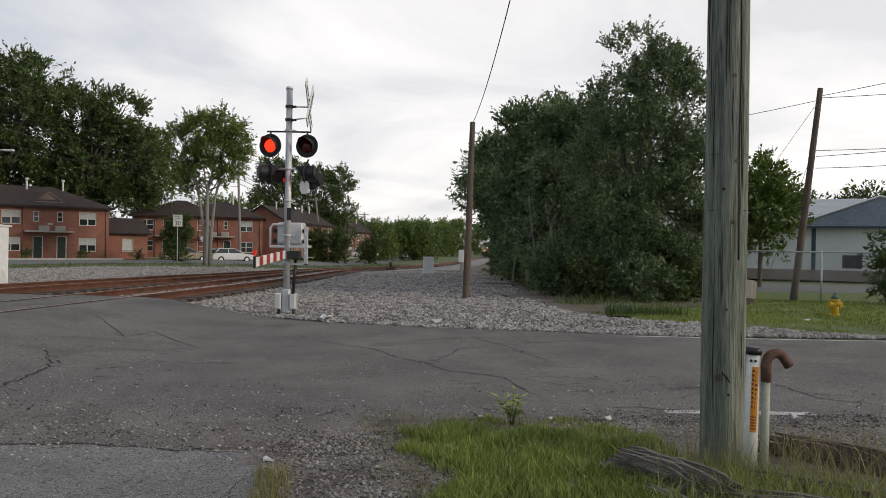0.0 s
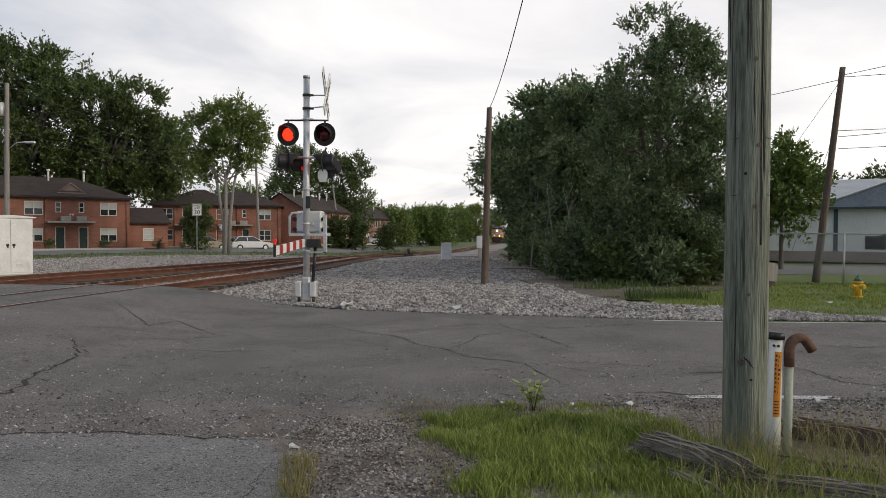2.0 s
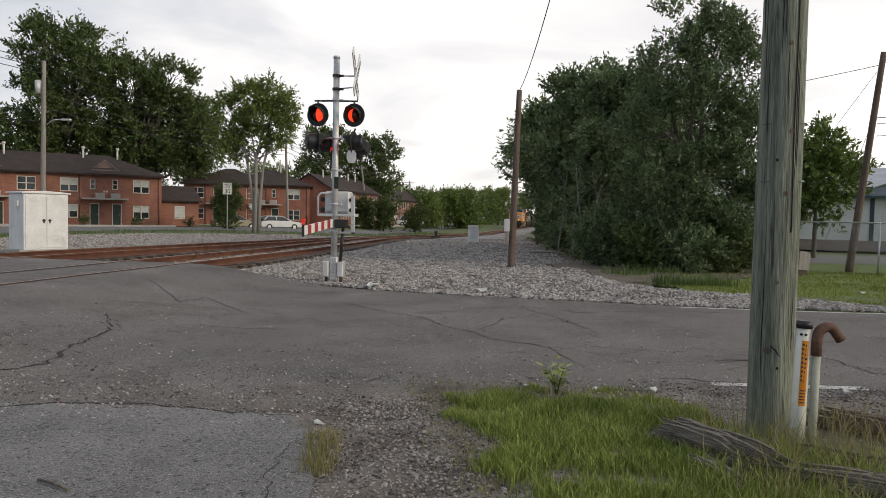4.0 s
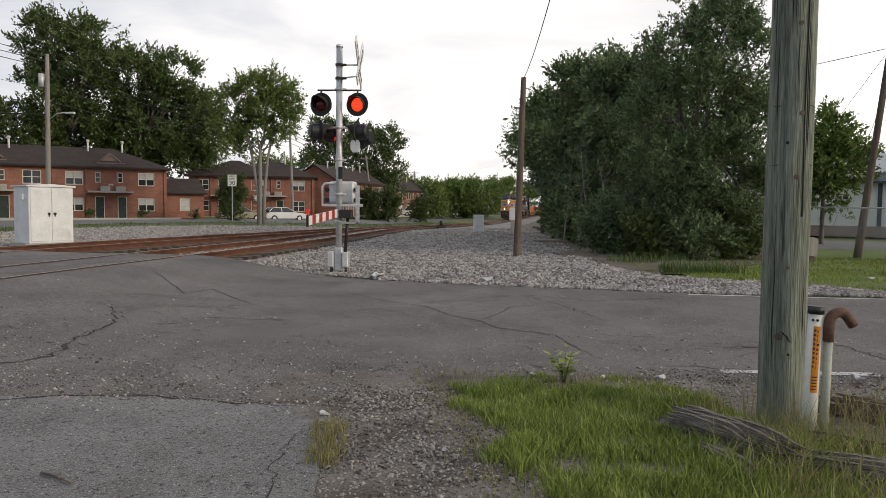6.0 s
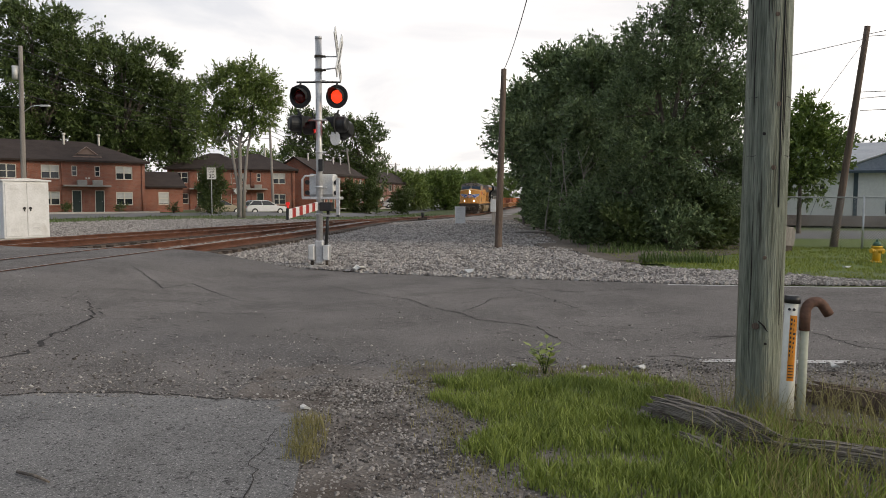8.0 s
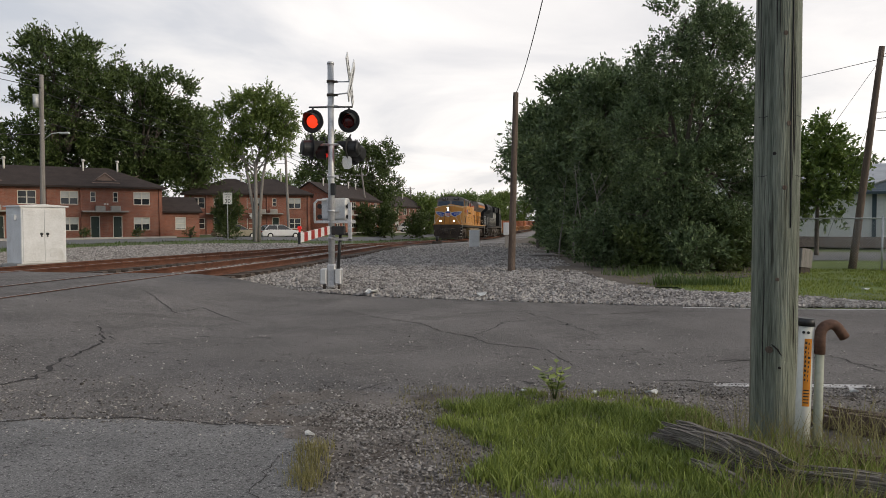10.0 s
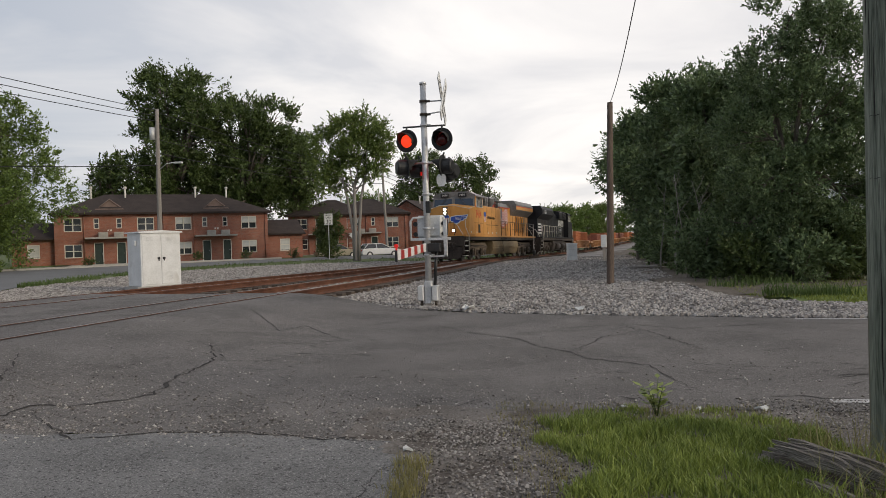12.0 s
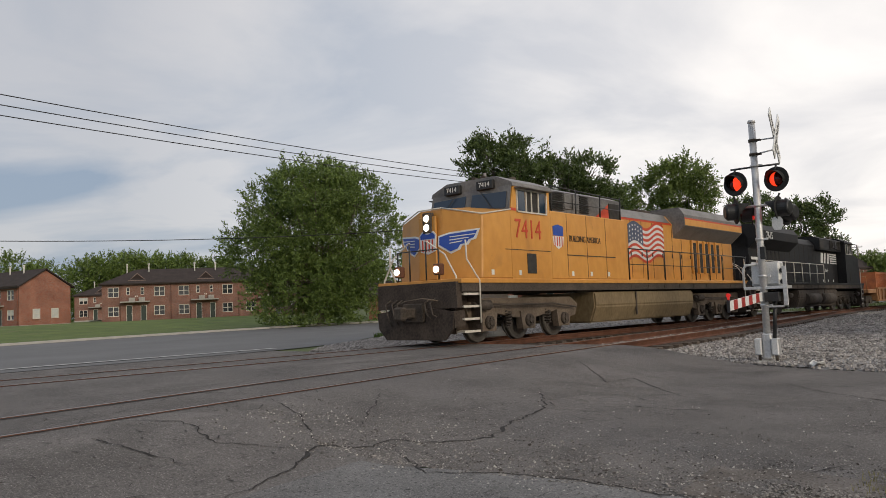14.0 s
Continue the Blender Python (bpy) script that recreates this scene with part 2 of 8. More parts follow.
def rod(bm, a, b, r0, r1=None, seg=12, cap=True):
    """A round bar or taper from a to b."""
    r1 = r0 if r1 is None else r1
    a, b = Vector(a), Vector(b)
    q = (b - a).to_track_quat("Z", "Y")
    rings = []
    for p, r in ((a, r0), (b, r1)):
        rings.append([bm.verts.new(p + q @ Vector((r * math.cos(2 * math.pi * i / seg), r * math.sin(2 * math.pi * i / seg), 0))) for i in range(seg)])
    for i in range(seg):
        f = bm.faces.new((rings[0][i], rings[0][(i + 1) % seg], rings[1][(i + 1) % seg], rings[1][i]))
        f.smooth = True
    if cap:
        bm.faces.new(rings[0][::-1]); bm.faces.new(rings[1])
    return bm


def pipe(bm, pts, r, seg=8):
    """A bent round bar through pts; r may be a list."""
    pts = [Vector(p) for p in pts]
    rs = r if isinstance(r, (list, tuple)) else [r] * len(pts)
    rings, prev = [], None
    for i, p in enumerate(pts):
        d = (pts[min(i + 1, len(pts) - 1)] - pts[max(i - 1, 0)]).normalized()
        if prev is None:
            u = d.orthogonal().normalized()
        else:
            u = (prev - d * prev.dot(d)).normalized()
        prev = u
        v = d.cross(u)
        rings.append([bm.verts.new(p + (u * math.cos(2 * math.pi * k / seg) + v * math.sin(2 * math.pi * k / seg)) * rs[i]) for k in range(seg)])
    for a, b in zip(rings, rings[1:]):
        for k in range(seg):
            f = bm.faces.new((a[k], a[(k + 1) % seg], b[(k + 1) % seg], b[k]))
            f.smooth = True
    bm.faces.new(rings[0][::-1]); bm.faces.new(rings[-1])
    return bm


def prism(bm, outline, axis, a, b):
    """The outline (pairs) pushed from a to b along axis x, y or z."""
    def at(u, v, w):
        return {"x": (w, u, v), "y": (u, w, v), "z": (u, v, w)}[axis]
    A = [bm.verts.new(at(u, v, a)) for u, v in outline]
    B = [bm.verts.new(at(u, v, b)) for u, v in outline]
    n = len(A)
    for i in range(n):
        bm.faces.new((A[i], A[(i + 1) % n], B[(i + 1) % n], B[i]))
    bm.faces.new(A[::-1]); bm.faces.new(B)
    bmesh.ops.recalc_face_normals(bm, faces=bm.faces)
    return bm


def mesh_of(name, bm, mat):
    bmesh.ops.recalc_face_normals(bm, faces=bm.faces)
    me = bpy.data.meshes.new(name)
    bm.to_mesh(me)
    bm.free()
    me.materials.append(mat)
    return me


def part(name, bm, mat, parent=None, label="", at=None):
    ob = new(name, mesh_of(name, bm, mat))
    if parent is not None:
        ob.parent = parent
    if at is not None:
        ob.matrix_basis = at
    if label:
        ob["label"] = label
    return ob


def thing(name, label, category, at=None, group="", kind=""):
    ob = new(name)
    ob.empty_display_size = 0.2
    if at is not None:
        ob.matrix_basis = at
    return tagged(ob, label, category, group, kind)


def B():
    return bmesh.new()


def quick(name, verts, faces, mat, smooth=False):
    me = bpy.data.meshes.new(name)
    me.from_pydata([tuple(v) for v in verts], [], faces)
    me.materials.append(mat)
    if smooth:
        me.polygons.foreach_set("use_smooth", [True] * len(me.polygons))
    me.update()
    return me


def spline(keys, y):
    """Smooth x for y through (y, x) keys (Catmull-Rom on uneven steps)."""
    n = len(keys)
    i = 0
    while i < n - 2 and y > keys[i + 1][0]:
        i += 1
    (y0, x0), (y1, x1) = keys[i], keys[i + 1]

    def slope(k):
        a, b = keys[max(k - 1, 0)], keys[min(k + 1, n - 1)]
        return (b[1] - a[1]) / (b[0] - a[0])
    h = y1 - y0
    s = (y - y0) / h
    if s < 0:
        return x0 + slope(i) * (y - y0)
    if s > 1:
        return x1 + slope(i + 1) * (y - y1)
    m0, m1 = slope(i) * h, slope(i + 1) * h
    return (2 * s**3 - 3 * s**2 + 1) * x0 + (s**3 - 2 * s**2 + s) * m0 + (-2 * s**3 + 3 * s**2) * x1 + (s**3 - s**2) * m1


def smooth(a, b, v):
    s = min(1.0, max(0.0, (v - a) / (b - a)))
    return s * s * (3 - 2 * s)

# ---------------------------------------------------------------- lie of the land
MAIN = [(-60, -42), (-30, -28.5), (-10, -20.3), (0, -16.9), (7, -14.5), (15, -12.2), (24, -10.9), (33, -10.0), (43, -9.3), (50, -8.6), (55, -7.8), (64, -6.5), (71, -5.3), (90, -2.9), (118, 0.4), (132, 2.1), (180, 7.6), (235, 14.5), (320, 26.0), (420, 42.0)]
SIDE = [(-60, -12.5), (-20, -9.6), (3, -8.65), (8, -8.35), (12, -8.05), (16, -7.6), (20, -7.2), (25, -6.95), (34, -7.0), (43, -7.2), (49, -7.2), (55, -7.0), (62, -6.65)]
FAR_EDGE = [(-60, 22.5), (-16, 17.6), (-10, 16.7), (-6, 16.1), (-3.3, 15.05), (-1.8, 14.4), (1.25, 13.65), (4.6, 13.05), (8, 12.95), (30, 13.0), (80, 13.4)]
NEAR_EDGE = [(-60, -9), (-9, -9), (-7, -8), (-5.6, -4), (-4.8, 3.2), (-4.3, 5.1), (-3.8, 5.3), (-1.2, 5.3), (-0.5, 5.9), (0, 6.4), (1.5, 6.5), (3.5, 6.5), (8, 6.4), (80, 6.2)]


def rail_z(y):
    return 0.34 - 0.1 * smooth(18, 32, y) - 0.0135 * max(0.0, y - 30) if y < 112 else 0.24 - 0.0135 * 82


def land(x, y):
    """Height of the bare ground."""
    fall = -0.0135 * (min(max(0.0, y - 30), 82))
    side = smooth(-24, -11, x)
    z = fall * side + 0.8 * smooth(-52, -75, x)
    # the bed of stone round the tracks
    if y > 12:
        m = spline(MAIN, y)
        s = spline(SIDE, y) if y < 62 else m
        d = max(m - x - 2.0, x - s - 1.4, 0.0)
        bed = rail_z(y) - 0.3
        edge = smooth(0, 5.5, d)
        z = bed * (1 - edge) + z * edge
        z += 0.10 * smooth(0.0, 1.5, y - spline(FAR_EDGE, x)) * edge * smooth(-9, -4, x)
    return z


def road_z(x, y):
    """The road climbs a little to the two tracks."""
    if y < -20 or y > 30:
        return 0.0
    d1, d2 = abs(x - spline(SIDE, y)), abs(x - spline(MAIN, y))
    between = 1.0 if spline(MAIN, y) < x < spline(SIDE, y) else 0.0
    return 0.325 * max(1 - smooth(0.8, 4.6, d1), 1 - smooth(0.8, 4.6, d2), between * 0.96)


def sheet(name, xs, ys, zf, mat, keep=None, label="", category="", kind="structure"):
    verts = [(x, y, zf(x, y)) for y in ys for x in xs]
    nx = len(xs)
    faces = []
    for j in range(len(ys) - 1):
        for i in range(nx - 1):
            if keep is None or keep((xs[i] + xs[i + 1]) / 2, (ys[j] + ys[j + 1]) / 2):
                faces.append((j * nx + i, j * nx + i + 1, (j + 1) * nx + i + 1, (j + 1) * nx + i))
    ob = new(name, quick(name, verts, faces, mat, True))
    return tagged(ob, label, category, kind=kind)


def steps(*spans):
    out = []
    for a, b, n in spans:
        out += [a + (b - a) * i / n for i in range(n)]
    return out + [spans[-1][1]]


def strip(name, a_keys, b_keys, xs, rows, zf, mat, label, category="road"):
    """A surface between two edges given as y over x."""
    verts, faces = [], []
    for x in xs:
        a, b = spline(a_keys, x), spline(b_keys, x)
        for j in range(rows + 1):
            y = a + (b - a) * j / rows
            verts.append((x, y, zf(x, y)))
    n = rows + 1
    for i in range(len(xs) - 1):
        for j in range(rows):
            faces.append((i * n + j, (i + 1) * n + j, (i + 1) * n + j + 1, i * n + j + 1))
    return tagged(new(name, quick(name, verts, faces, mat, True)), label, category, kind="structure")


def build_ground():
    xs = steps((-1500, -200, 13), (-200, -60, 28), (-60, -24, 36), (-24, 8, 80), (8, 40, 32), (40, 200, 20), (200, 1500, 10))
    ys = steps((-1000, -60, 12), (-60, -10, 20), (-10, 20, 90), (20, 70, 70), (70, 140, 28), (140, 400, 20), (400, 2500, 12))

    def z(x, y):
        g = land(x, y)
        if -60 < x < 80:
            e, f = spline(NEAR_EDGE, x), spline(FAR_EDGE, x)
            if e < y < f:
                g = road_z(x, y) - 0.04 - 0.2 * smooth(0.3, 1.0, min(y - e, f - y))
            elif y <= e:
                g = road_z(x, e) * (1 - smooth(0, 3, e - y)) - 0.01
        elif y < 12:
            g = 0.0
        return g - 0.02
    sheet("ground", xs, ys, z, GROUND, None, "uneven green ground with dry patches", "ground")
    strip("road", NEAR_EDGE, FAR_EDGE, steps((-60, -20, 40), (-20, 10, 100), (10, 80, 30)), 26, lambda x, y: road_z(x, y) + 0.0, ASPHALT, "cracked and patched grey asphalt road over the tracks")


build_ground()

# ---------------------------------------------------------------- stone bed, street, drive, tracks
BED_RIGHT = [(13, 9.0), (14.2, 5.2), (15.5, 3.2), (18, 2.7), (24, 2.6), (34, 2.8), (48, 3.0), (70, 3.4), (110, 5.5), (240, 21)]
BED_LEFT = [(15, -16.6), (18, -18.6), (21, -20.4), (24, -21.4), (30, -22.6), (38, -23.6), (46, -21.5), (56, -16.5), (66, -12.0), (80, -7.6), (120, -2), (240, 12)]
STREET_W = [(-60, -44), (0, -44.5), (10, -46), (20, -47), (28, -46.8), (40, -45), (47, -42), (55, -37), (60, -33.8), (66, -28.5), (74, -22.5), (86, -18.0), (120, -15.5), (240, -6)]
STREET_E = [(-60, -26), (0, -24), (10, -22.5), (18, -20.6), (22, -20.9), (24, -21.8), (30, -24.3), (37, -26.6), (44, -27.6), (50, -26.8), (56, -23.8), (62, -20.2), (70, -16.6), (82, -13.2), (120, -10.5), (240, -1.5)]


def across(name, left, right, ys, cols, zf, mat, label, category):
    """A surface between two edges given as x over y."""
    verts, faces = [], []
    for y in ys:
        a, b = spline(left, y), spline(right, y)
        for i in range(cols + 1):
            x = a + (b - a) * i / cols
            verts.append((x, y, zf(x, y)))
    n = cols + 1
    for j in range(len(ys) - 1):
        for i in range(cols):
            faces.append((j * n + i, j * n + i + 1, (j + 1) * n + i + 1, (j + 1) * n + i))
    return tagged(new(name, quick(name, verts, faces, mat, True)), label, category, kind="structure")


def bed_z(x, y):
    lift = 0.02 + 0.05 * noise.noise((x * 0.45, y * 0.45, 0)) + 0.025 * noise.noise((x * 1.7, y * 1.7, 3))
    over = y - spline(FAR_EDGE, x)
    return land(x, y) + max(lift, 0.012) * smooth(0, 1.2, over) + 0.004


def build_bed():
    ys = steps((13.2, 30, 84), (30, 60, 60), (60, 120, 40), (120, 240, 24))

    def z(x, y):
        over = y - spline(FAR_EDGE, x)
        return bed_z(x, y) if over > 0 else road_z(x, y) - 0.1 + over * 0.1
    across("ballast_bed", BED_LEFT, BED_RIGHT, ys, 60, z, GRAVEL_BED, "pale grey crushed stone bed beside the tracks", "gravel")
    # loose stones: the nearer ground is strewn with them
    rng = random.Random(5)
    verts, faces = [], []
    base = [(-1, -0.6, -0.4), (0.9, -0.8, -0.4), (1.0, 0.7, -0.4), (-0.7, 0.9, -0.4), (-0.6, -0.4, 0.6), (0.6, -0.5, 0.7), (0.4, 0.5, 0.55), (-0.5, 0.5, 0.75)]
    quads = [(3, 2, 1, 0), (4, 5, 6, 7), (0, 1, 5, 4), (1, 2, 6, 5), (2, 3, 7, 6), (3, 0, 4, 7)]
    count = 0
    while count < 66000:
        y = 13.2 + 46 * rng.random() ** 2.1
        a, b = spline(BED_LEFT, y), spline(BED_RIGHT, y)
        x = a + (b - a) * rng.random()
        over = y - spline(FAR_EDGE, x)
        if over < 0.05 * rng.random():
            continue
        if x > 1.2 + 1.5 * rng.random() and y > 18 and rng.random() < .5:
            continue
        m = spline(MAIN, y)
        off = min(abs(x - m), abs(x - spline(SIDE, y)) if y < 61 else 9)
        if .5 < off < 1.15:
            continue
        s = rng.uniform(0.018, 0.042) * (1 + 0.012 * y)
        q = Euler((rng.uniform(-0.5, 0.5), rng.uniform(-0.5, 0.5), rng.uniform(0, 6.3))).to_matrix()
        o = Vector((x, y, (land(x, y) + .14 if off < .6 and over > 1.2 else bed_z(x, y)) + s * 0.25))
        k = len(verts)
        verts += [o + q @ Vector((v[0] * s * rng.uniform(0.8, 1.3), v[1] * s * rng.uniform(0.7, 1.1), v[2] * s * 0.9)) for v in base]
        faces += [tuple(k + i for i in f) for f in quads]
        count += 1
    tagged(new("ballast_stones", quick("ballast_stones", verts, faces, STONE)), "loose pale grey crushed stones", "gravel", kind="stuff")


build_bed()


def dirt_z(x, y):
    return land(x, y) + .035 + .06 * noise.noise((x * .6, y * .4, 4)) + .02 * noise.noise((x * 2.2, y * 2.2, 6))


across("dirt_track", [(15.6, 3.0), (17, 2.6), (20, 2.0), (26, 1.5), (36, 1.5), (48, 1.6), (70, 2.2), (110, 4.3)], [(15.6, 3.3), (17, 4.4), (20, 5.0), (26, 5.0), (36, 5.0), (48, 6), (70, 8), (110, 11)], steps((15.6, 40, 90), (40, 110, 50)), 16, dirt_z, DIRT, "brown trodden dirt between gravel and grove", "dirt")


def street_z(x, y):
    return land(x, y) + 0.014


across("street", STREET_W, STREET_E, steps((-60, 10, 20), (10, 80, 50), (80, 240, 20)), 12, street_z, FAR_ASPHALT, "grey asphalt street in front of the brick apartments", "road")


def along(keys, y0, y1, step):
    """Evenly spaced points and headings on a track, by arc length."""
    out, y = [], y0
    while y < y1:
        x = spline(keys, y)
        dx = spline(keys, y + 0.05) - spline(keys, y - 0.05)
        t = Vector((dx, 0.1, 0)).normalized()
        out.append((Vector((x, y, 0)), t))
        y += step * t.y
    return out


RAIL_PROFILE = [(-0.075, -0.17), (0.075, -0.17), (0.075, -0.155), (0.012, -0.125), (0.012, -0.05), (0.037, -0.04), (0.037, -0.002), (0.03, 0.0), (-0.03, 0.0), (-0.037, -0.002), (-0.037, -0.04), (-0.012, -0.05), (-0.012, -0.125), (-0.075, -0.155)]


def rail(name, keys, y0, y1, off, parent):
    pts = along(keys, y0, y1, 0.8)
    verts, faces = [], []
    n = len(RAIL_PROFILE)
    for p, t in pts:
        side = Vector((t.y, -t.x, 0))
        for u, w in RAIL_PROFILE:
            verts.append(p + side * (off + u) + Vector((0, 0, rail_z(p.y) + w)))
    top = []
    for i in range(len(pts) - 1):
        for k in range(n):
            faces.append((i * n + k, i * n + (k + 1) % n, (i + 1) * n + (k + 1) % n, (i + 1) * n + k))
            top.append(1 if k in (7,) else 0)
    me = quick(name, verts, faces, RUST)
    me.materials.append(RAIL_TOP)
    me.polygons.foreach_set("material_index", top)
    ob = new(name, me)
    ob.parent = parent
    return ob


def ribbon(name, keys, y0, y1, o0, o1, zf, mat, step=0.8):
    """A flat strip along a track, from offset o0 to o1."""
    pts = along(keys, y0, y1, step)
    verts, faces = [], []
    for p, t in pts:
        side = Vector((t.y, -t.x, 0))
        for o in (o0, (o0 + o1) / 2, o1):
            q = p + side * o
            verts.append((q.x, q.y, zf(q.x, q.y)))
    for i in range(len(pts) - 1):
        for k in (0, 1):
            faces.append((i * 3 + k, i * 3 + k + 1, i * 3 + k + 4, i * 3 + k + 3))
    return new(name, quick(name, verts, faces, mat, True))


def build_track(keys, y0, y1, label, ties_to, skip=None):
    t = thing("railway_track", label, "railway track", group="railway tracks", kind="structure")
    for off in (-0.7525, 0.7525):
        rail("rail", keys, y0, y1, off, t)
    y_on = 15.2 if keys is SIDE else 16.2
    tagged(ribbon("track_bed", keys, y_on + 1.0, min(y1, 160), -.6, .6, lambda x, y: land(x, y) + .125 + .035 * noise.noise((x * 2, y * 2, 4)), GRAVEL_BED), "rust-stained stone under the rails", "track bed", kind="structure")
    for o in (-0.7525, 0.7525):
        e = math.copysign(1, o)
        g = ribbon("rust_stain", keys, y_on + 1.0, min(y1, 160), min(e * .6, e * 1.2), max(e * .6, e * 1.2), lambda x, y: land(x, y) + .07 + .03 * noise.noise((x * 3, y * 3, 7)), TRACK_DIRT, .5)
        g.parent = t
        s_ = -1 if o > 0 else 1
        g = ribbon("flangeway", keys, -50, y_on + .6, o + s_ * .04, o + s_ * .115, lambda x, y: rail_z(y) - .008, CRACK)
        g.parent = t
        g = ribbon("rubber_seal", keys, -50, y_on + .6, o - s_ * .04, o - s_ * .075, lambda x, y: rail_z(y) - .009, CRACK)
        g.parent = t
    bm = B(); box(bm, -0.115, -1.3, -0.17, 0.115, 1.3, 0.0, 0.012)
    me = mesh_of("tie", bm, TIE)
    for p, d in along(keys, 16.0, ties_to, 0.56):
        if p.y < spline(FAR_EDGE, p.x) + 0.35:
            continue
        ob = new("tie", me)
        ob.parent = t
        ob.matrix_basis = Matrix.Translation((p.x, p.y, rail_z(p.y) - 0.165)) @ Euler((0, 0, math.atan2(d.y, d.x))).to_matrix().to_4x4()
    return t


build_track(MAIN, -60, 420, "curved main track of rusty rails on wooden ties", 150)
build_track(SIDE, -60, 61.5, "rusty side track that joins the main track", 60)

# ---------------------------------------------------------------- train
SPEED, FRONT_14 = 15.8, 15.0


def arc_table():
    out, s, y = [], 0.0, -60.0
    last = Vector((spline(MAIN, y), y))
    while y < 430:
        p = Vector((spline(MAIN, y), y))
        s += (p - last).length
        out.append((s, y)); last = p
        y += 0.5
    return out


ARC = arc_table()
ARC_S, ARC_Y = np.array([a for a, _ in ARC]), np.array([b for _, b in ARC])


def on_track(s):
    y = float(np.interp(s, ARC_S, ARC_Y))
    return Vector((spline(MAIN, y), y, rail_z(y)))


S14 = float(np.interp(FRONT_14, ARC_Y, ARC_S))


def ride(ob, centre, half, turned=False):
    """Rows for a vehicle whose middle lies centre metres behind the train's front; half is half its wheelbase. Its x points ahead."""
    rows = []
    back = pose(0, 0, 0, 0, 0, 180 if turned else 0)
    for k in range(29):
        t = k * 0.5
        s = S14 + SPEED * (14 - t) + centre
        a, b = on_track(s - half), on_track(s + half)
        d = a - b
        rows.append((t, Matrix.Translation((a + b) / 2) @ d.to_track_quat("X", "Z").to_matrix().to_4x4() @ back))
    walk(ob, rows)


def roll(ob, x, z, radius, turned=False):
    """Turn a wheelset by the way that its car goes."""
    sign = -1 if turned else 1
    walk(ob, [(k / FPS, Matrix.Translation((x, 0, z)) @ Euler((0, sign * (SPEED * k / FPS / radius) % (2 * math.pi), 0)).to_matrix().to_4x4()) for k in range(0, 14 * FPS + 1)])


YELLOW = material("armour yellow paint", (0.56, 0.25, 0.048), (0.68, 0.33, 0.075), 0.45, scale=0.6, fine=4, streak=(1, 1, 0.6), stain=((0.36, 0.165, 0.05), 0.4, 0.56, 0.9), specks=(((0.24, 0.11, 0.04), 0.4, 0.66, 7),))
LOCO_GREY = material("locomotive grey paint", (0.11, 0.105, 0.1), (0.21, 0.2, 0.19), 0.5, scale=1.2, fine=12, stain=((0.1, 0.09, 0.08), 0.5, 0.6, 1.0))
LOCO_BLACK = material("locomotive black paint", (0.008, 0.008, 0.009), (0.018, 0.018, 0.02), 0.6, spec=0.3, scale=1.2, fine=12, stain=((0.035, 0.03, 0.028), 0.5, 0.6, 1.0))
PILOT_BLACK = material("sooty pilot steel", (0.026, 0.019, 0.015), (0.085, 0.064, 0.05), 0.75, spec=0.3, scale=2, fine=20, bump=0.2)
GRIME = material("grimy running gear", (0.03, 0.023, 0.018), (0.1, 0.078, 0.06), 0.85, scale=2, fine=20, bump=0.3)
TRUCK_PAINT = material("dusty truck paint", (0.085, 0.062, 0.044), (0.2, 0.155, 0.115), 0.85, scale=2, fine=20, bump=0.3)
TANK_PAINT = material("dusty tank paint", (0.15, 0.105, 0.052), (0.25, 0.185, 0.1), 0.7, scale=1.0, fine=12, streak=(1, 1, 0.5))
STEEL = material("wheel steel", (0.10, 0.09, 0.08), (0.22, 0.2, 0.18), 0.5, 0.6, scale=3)
TREAD = material("bare wheel tread", (0.3, 0.29, 0.28), (0.45, 0.44, 0.43), 0.35, 0.9, scale=3)
RED_PAINT = material("signal red paint", (0.5, 0.05, 0.02), (0.62, 0.08, 0.03), 0.5, scale=5)
BLUE_PAINT = material("shield blue paint", (0.02, 0.06, 0.32), (0.03, 0.09, 0.42), 0.5, scale=5)
PALE_PAINT = material("off-white paint", (0.62, 0.62, 0.6), (0.76, 0.76, 0.74), 0.5, scale=5)
PALE_RAIL = material("pale handrail paint", (0.55, 0.5, 0.42), (0.72, 0.68, 0.6), 0.5, scale=5)
GRILLE = material("dark louvre", (0.02, 0.018, 0.016), (0.05, 0.045, 0.04), 0.8, scale=6)
CAB_GLASS = glass("cab glass", (0.02, 0.035, 0.06))
HEADLIGHT = glowing("headlight", (1.0, 0.84, 0.58), 13, (0.8, 0.8, 0.75))
BRIGHT_RED = glowing("lit red lens", (1.0, 0.055, 0.016), 1.1, (0.4, 0.01, 0.01))
ORANGE_BOX = material("orange container paint", (0.36, 0.10, 0.03), (0.52, 0.17, 0.06), 0.55, scale=0.8, fine=10, stain=((0.2, 0.07, 0.04), 0.6, 0.58, 0.8))
RED_BOX = material("brown-red container paint", (0.2, 0.06, 0.035), (0.3, 0.1, 0.06), 0.6, scale=0.8, fine=10, stain=((0.12, 0.05, 0.04), 0.6, 0.58, 0.8))
WELL_PAINT = material("well car paint", (0.28, 0.13, 0.05), (0.42, 0.22, 0.1), 0.6, scale=1.0, fine=10, stain=((0.1, 0.06, 0.04), 0.6, 0.56, 1.2))


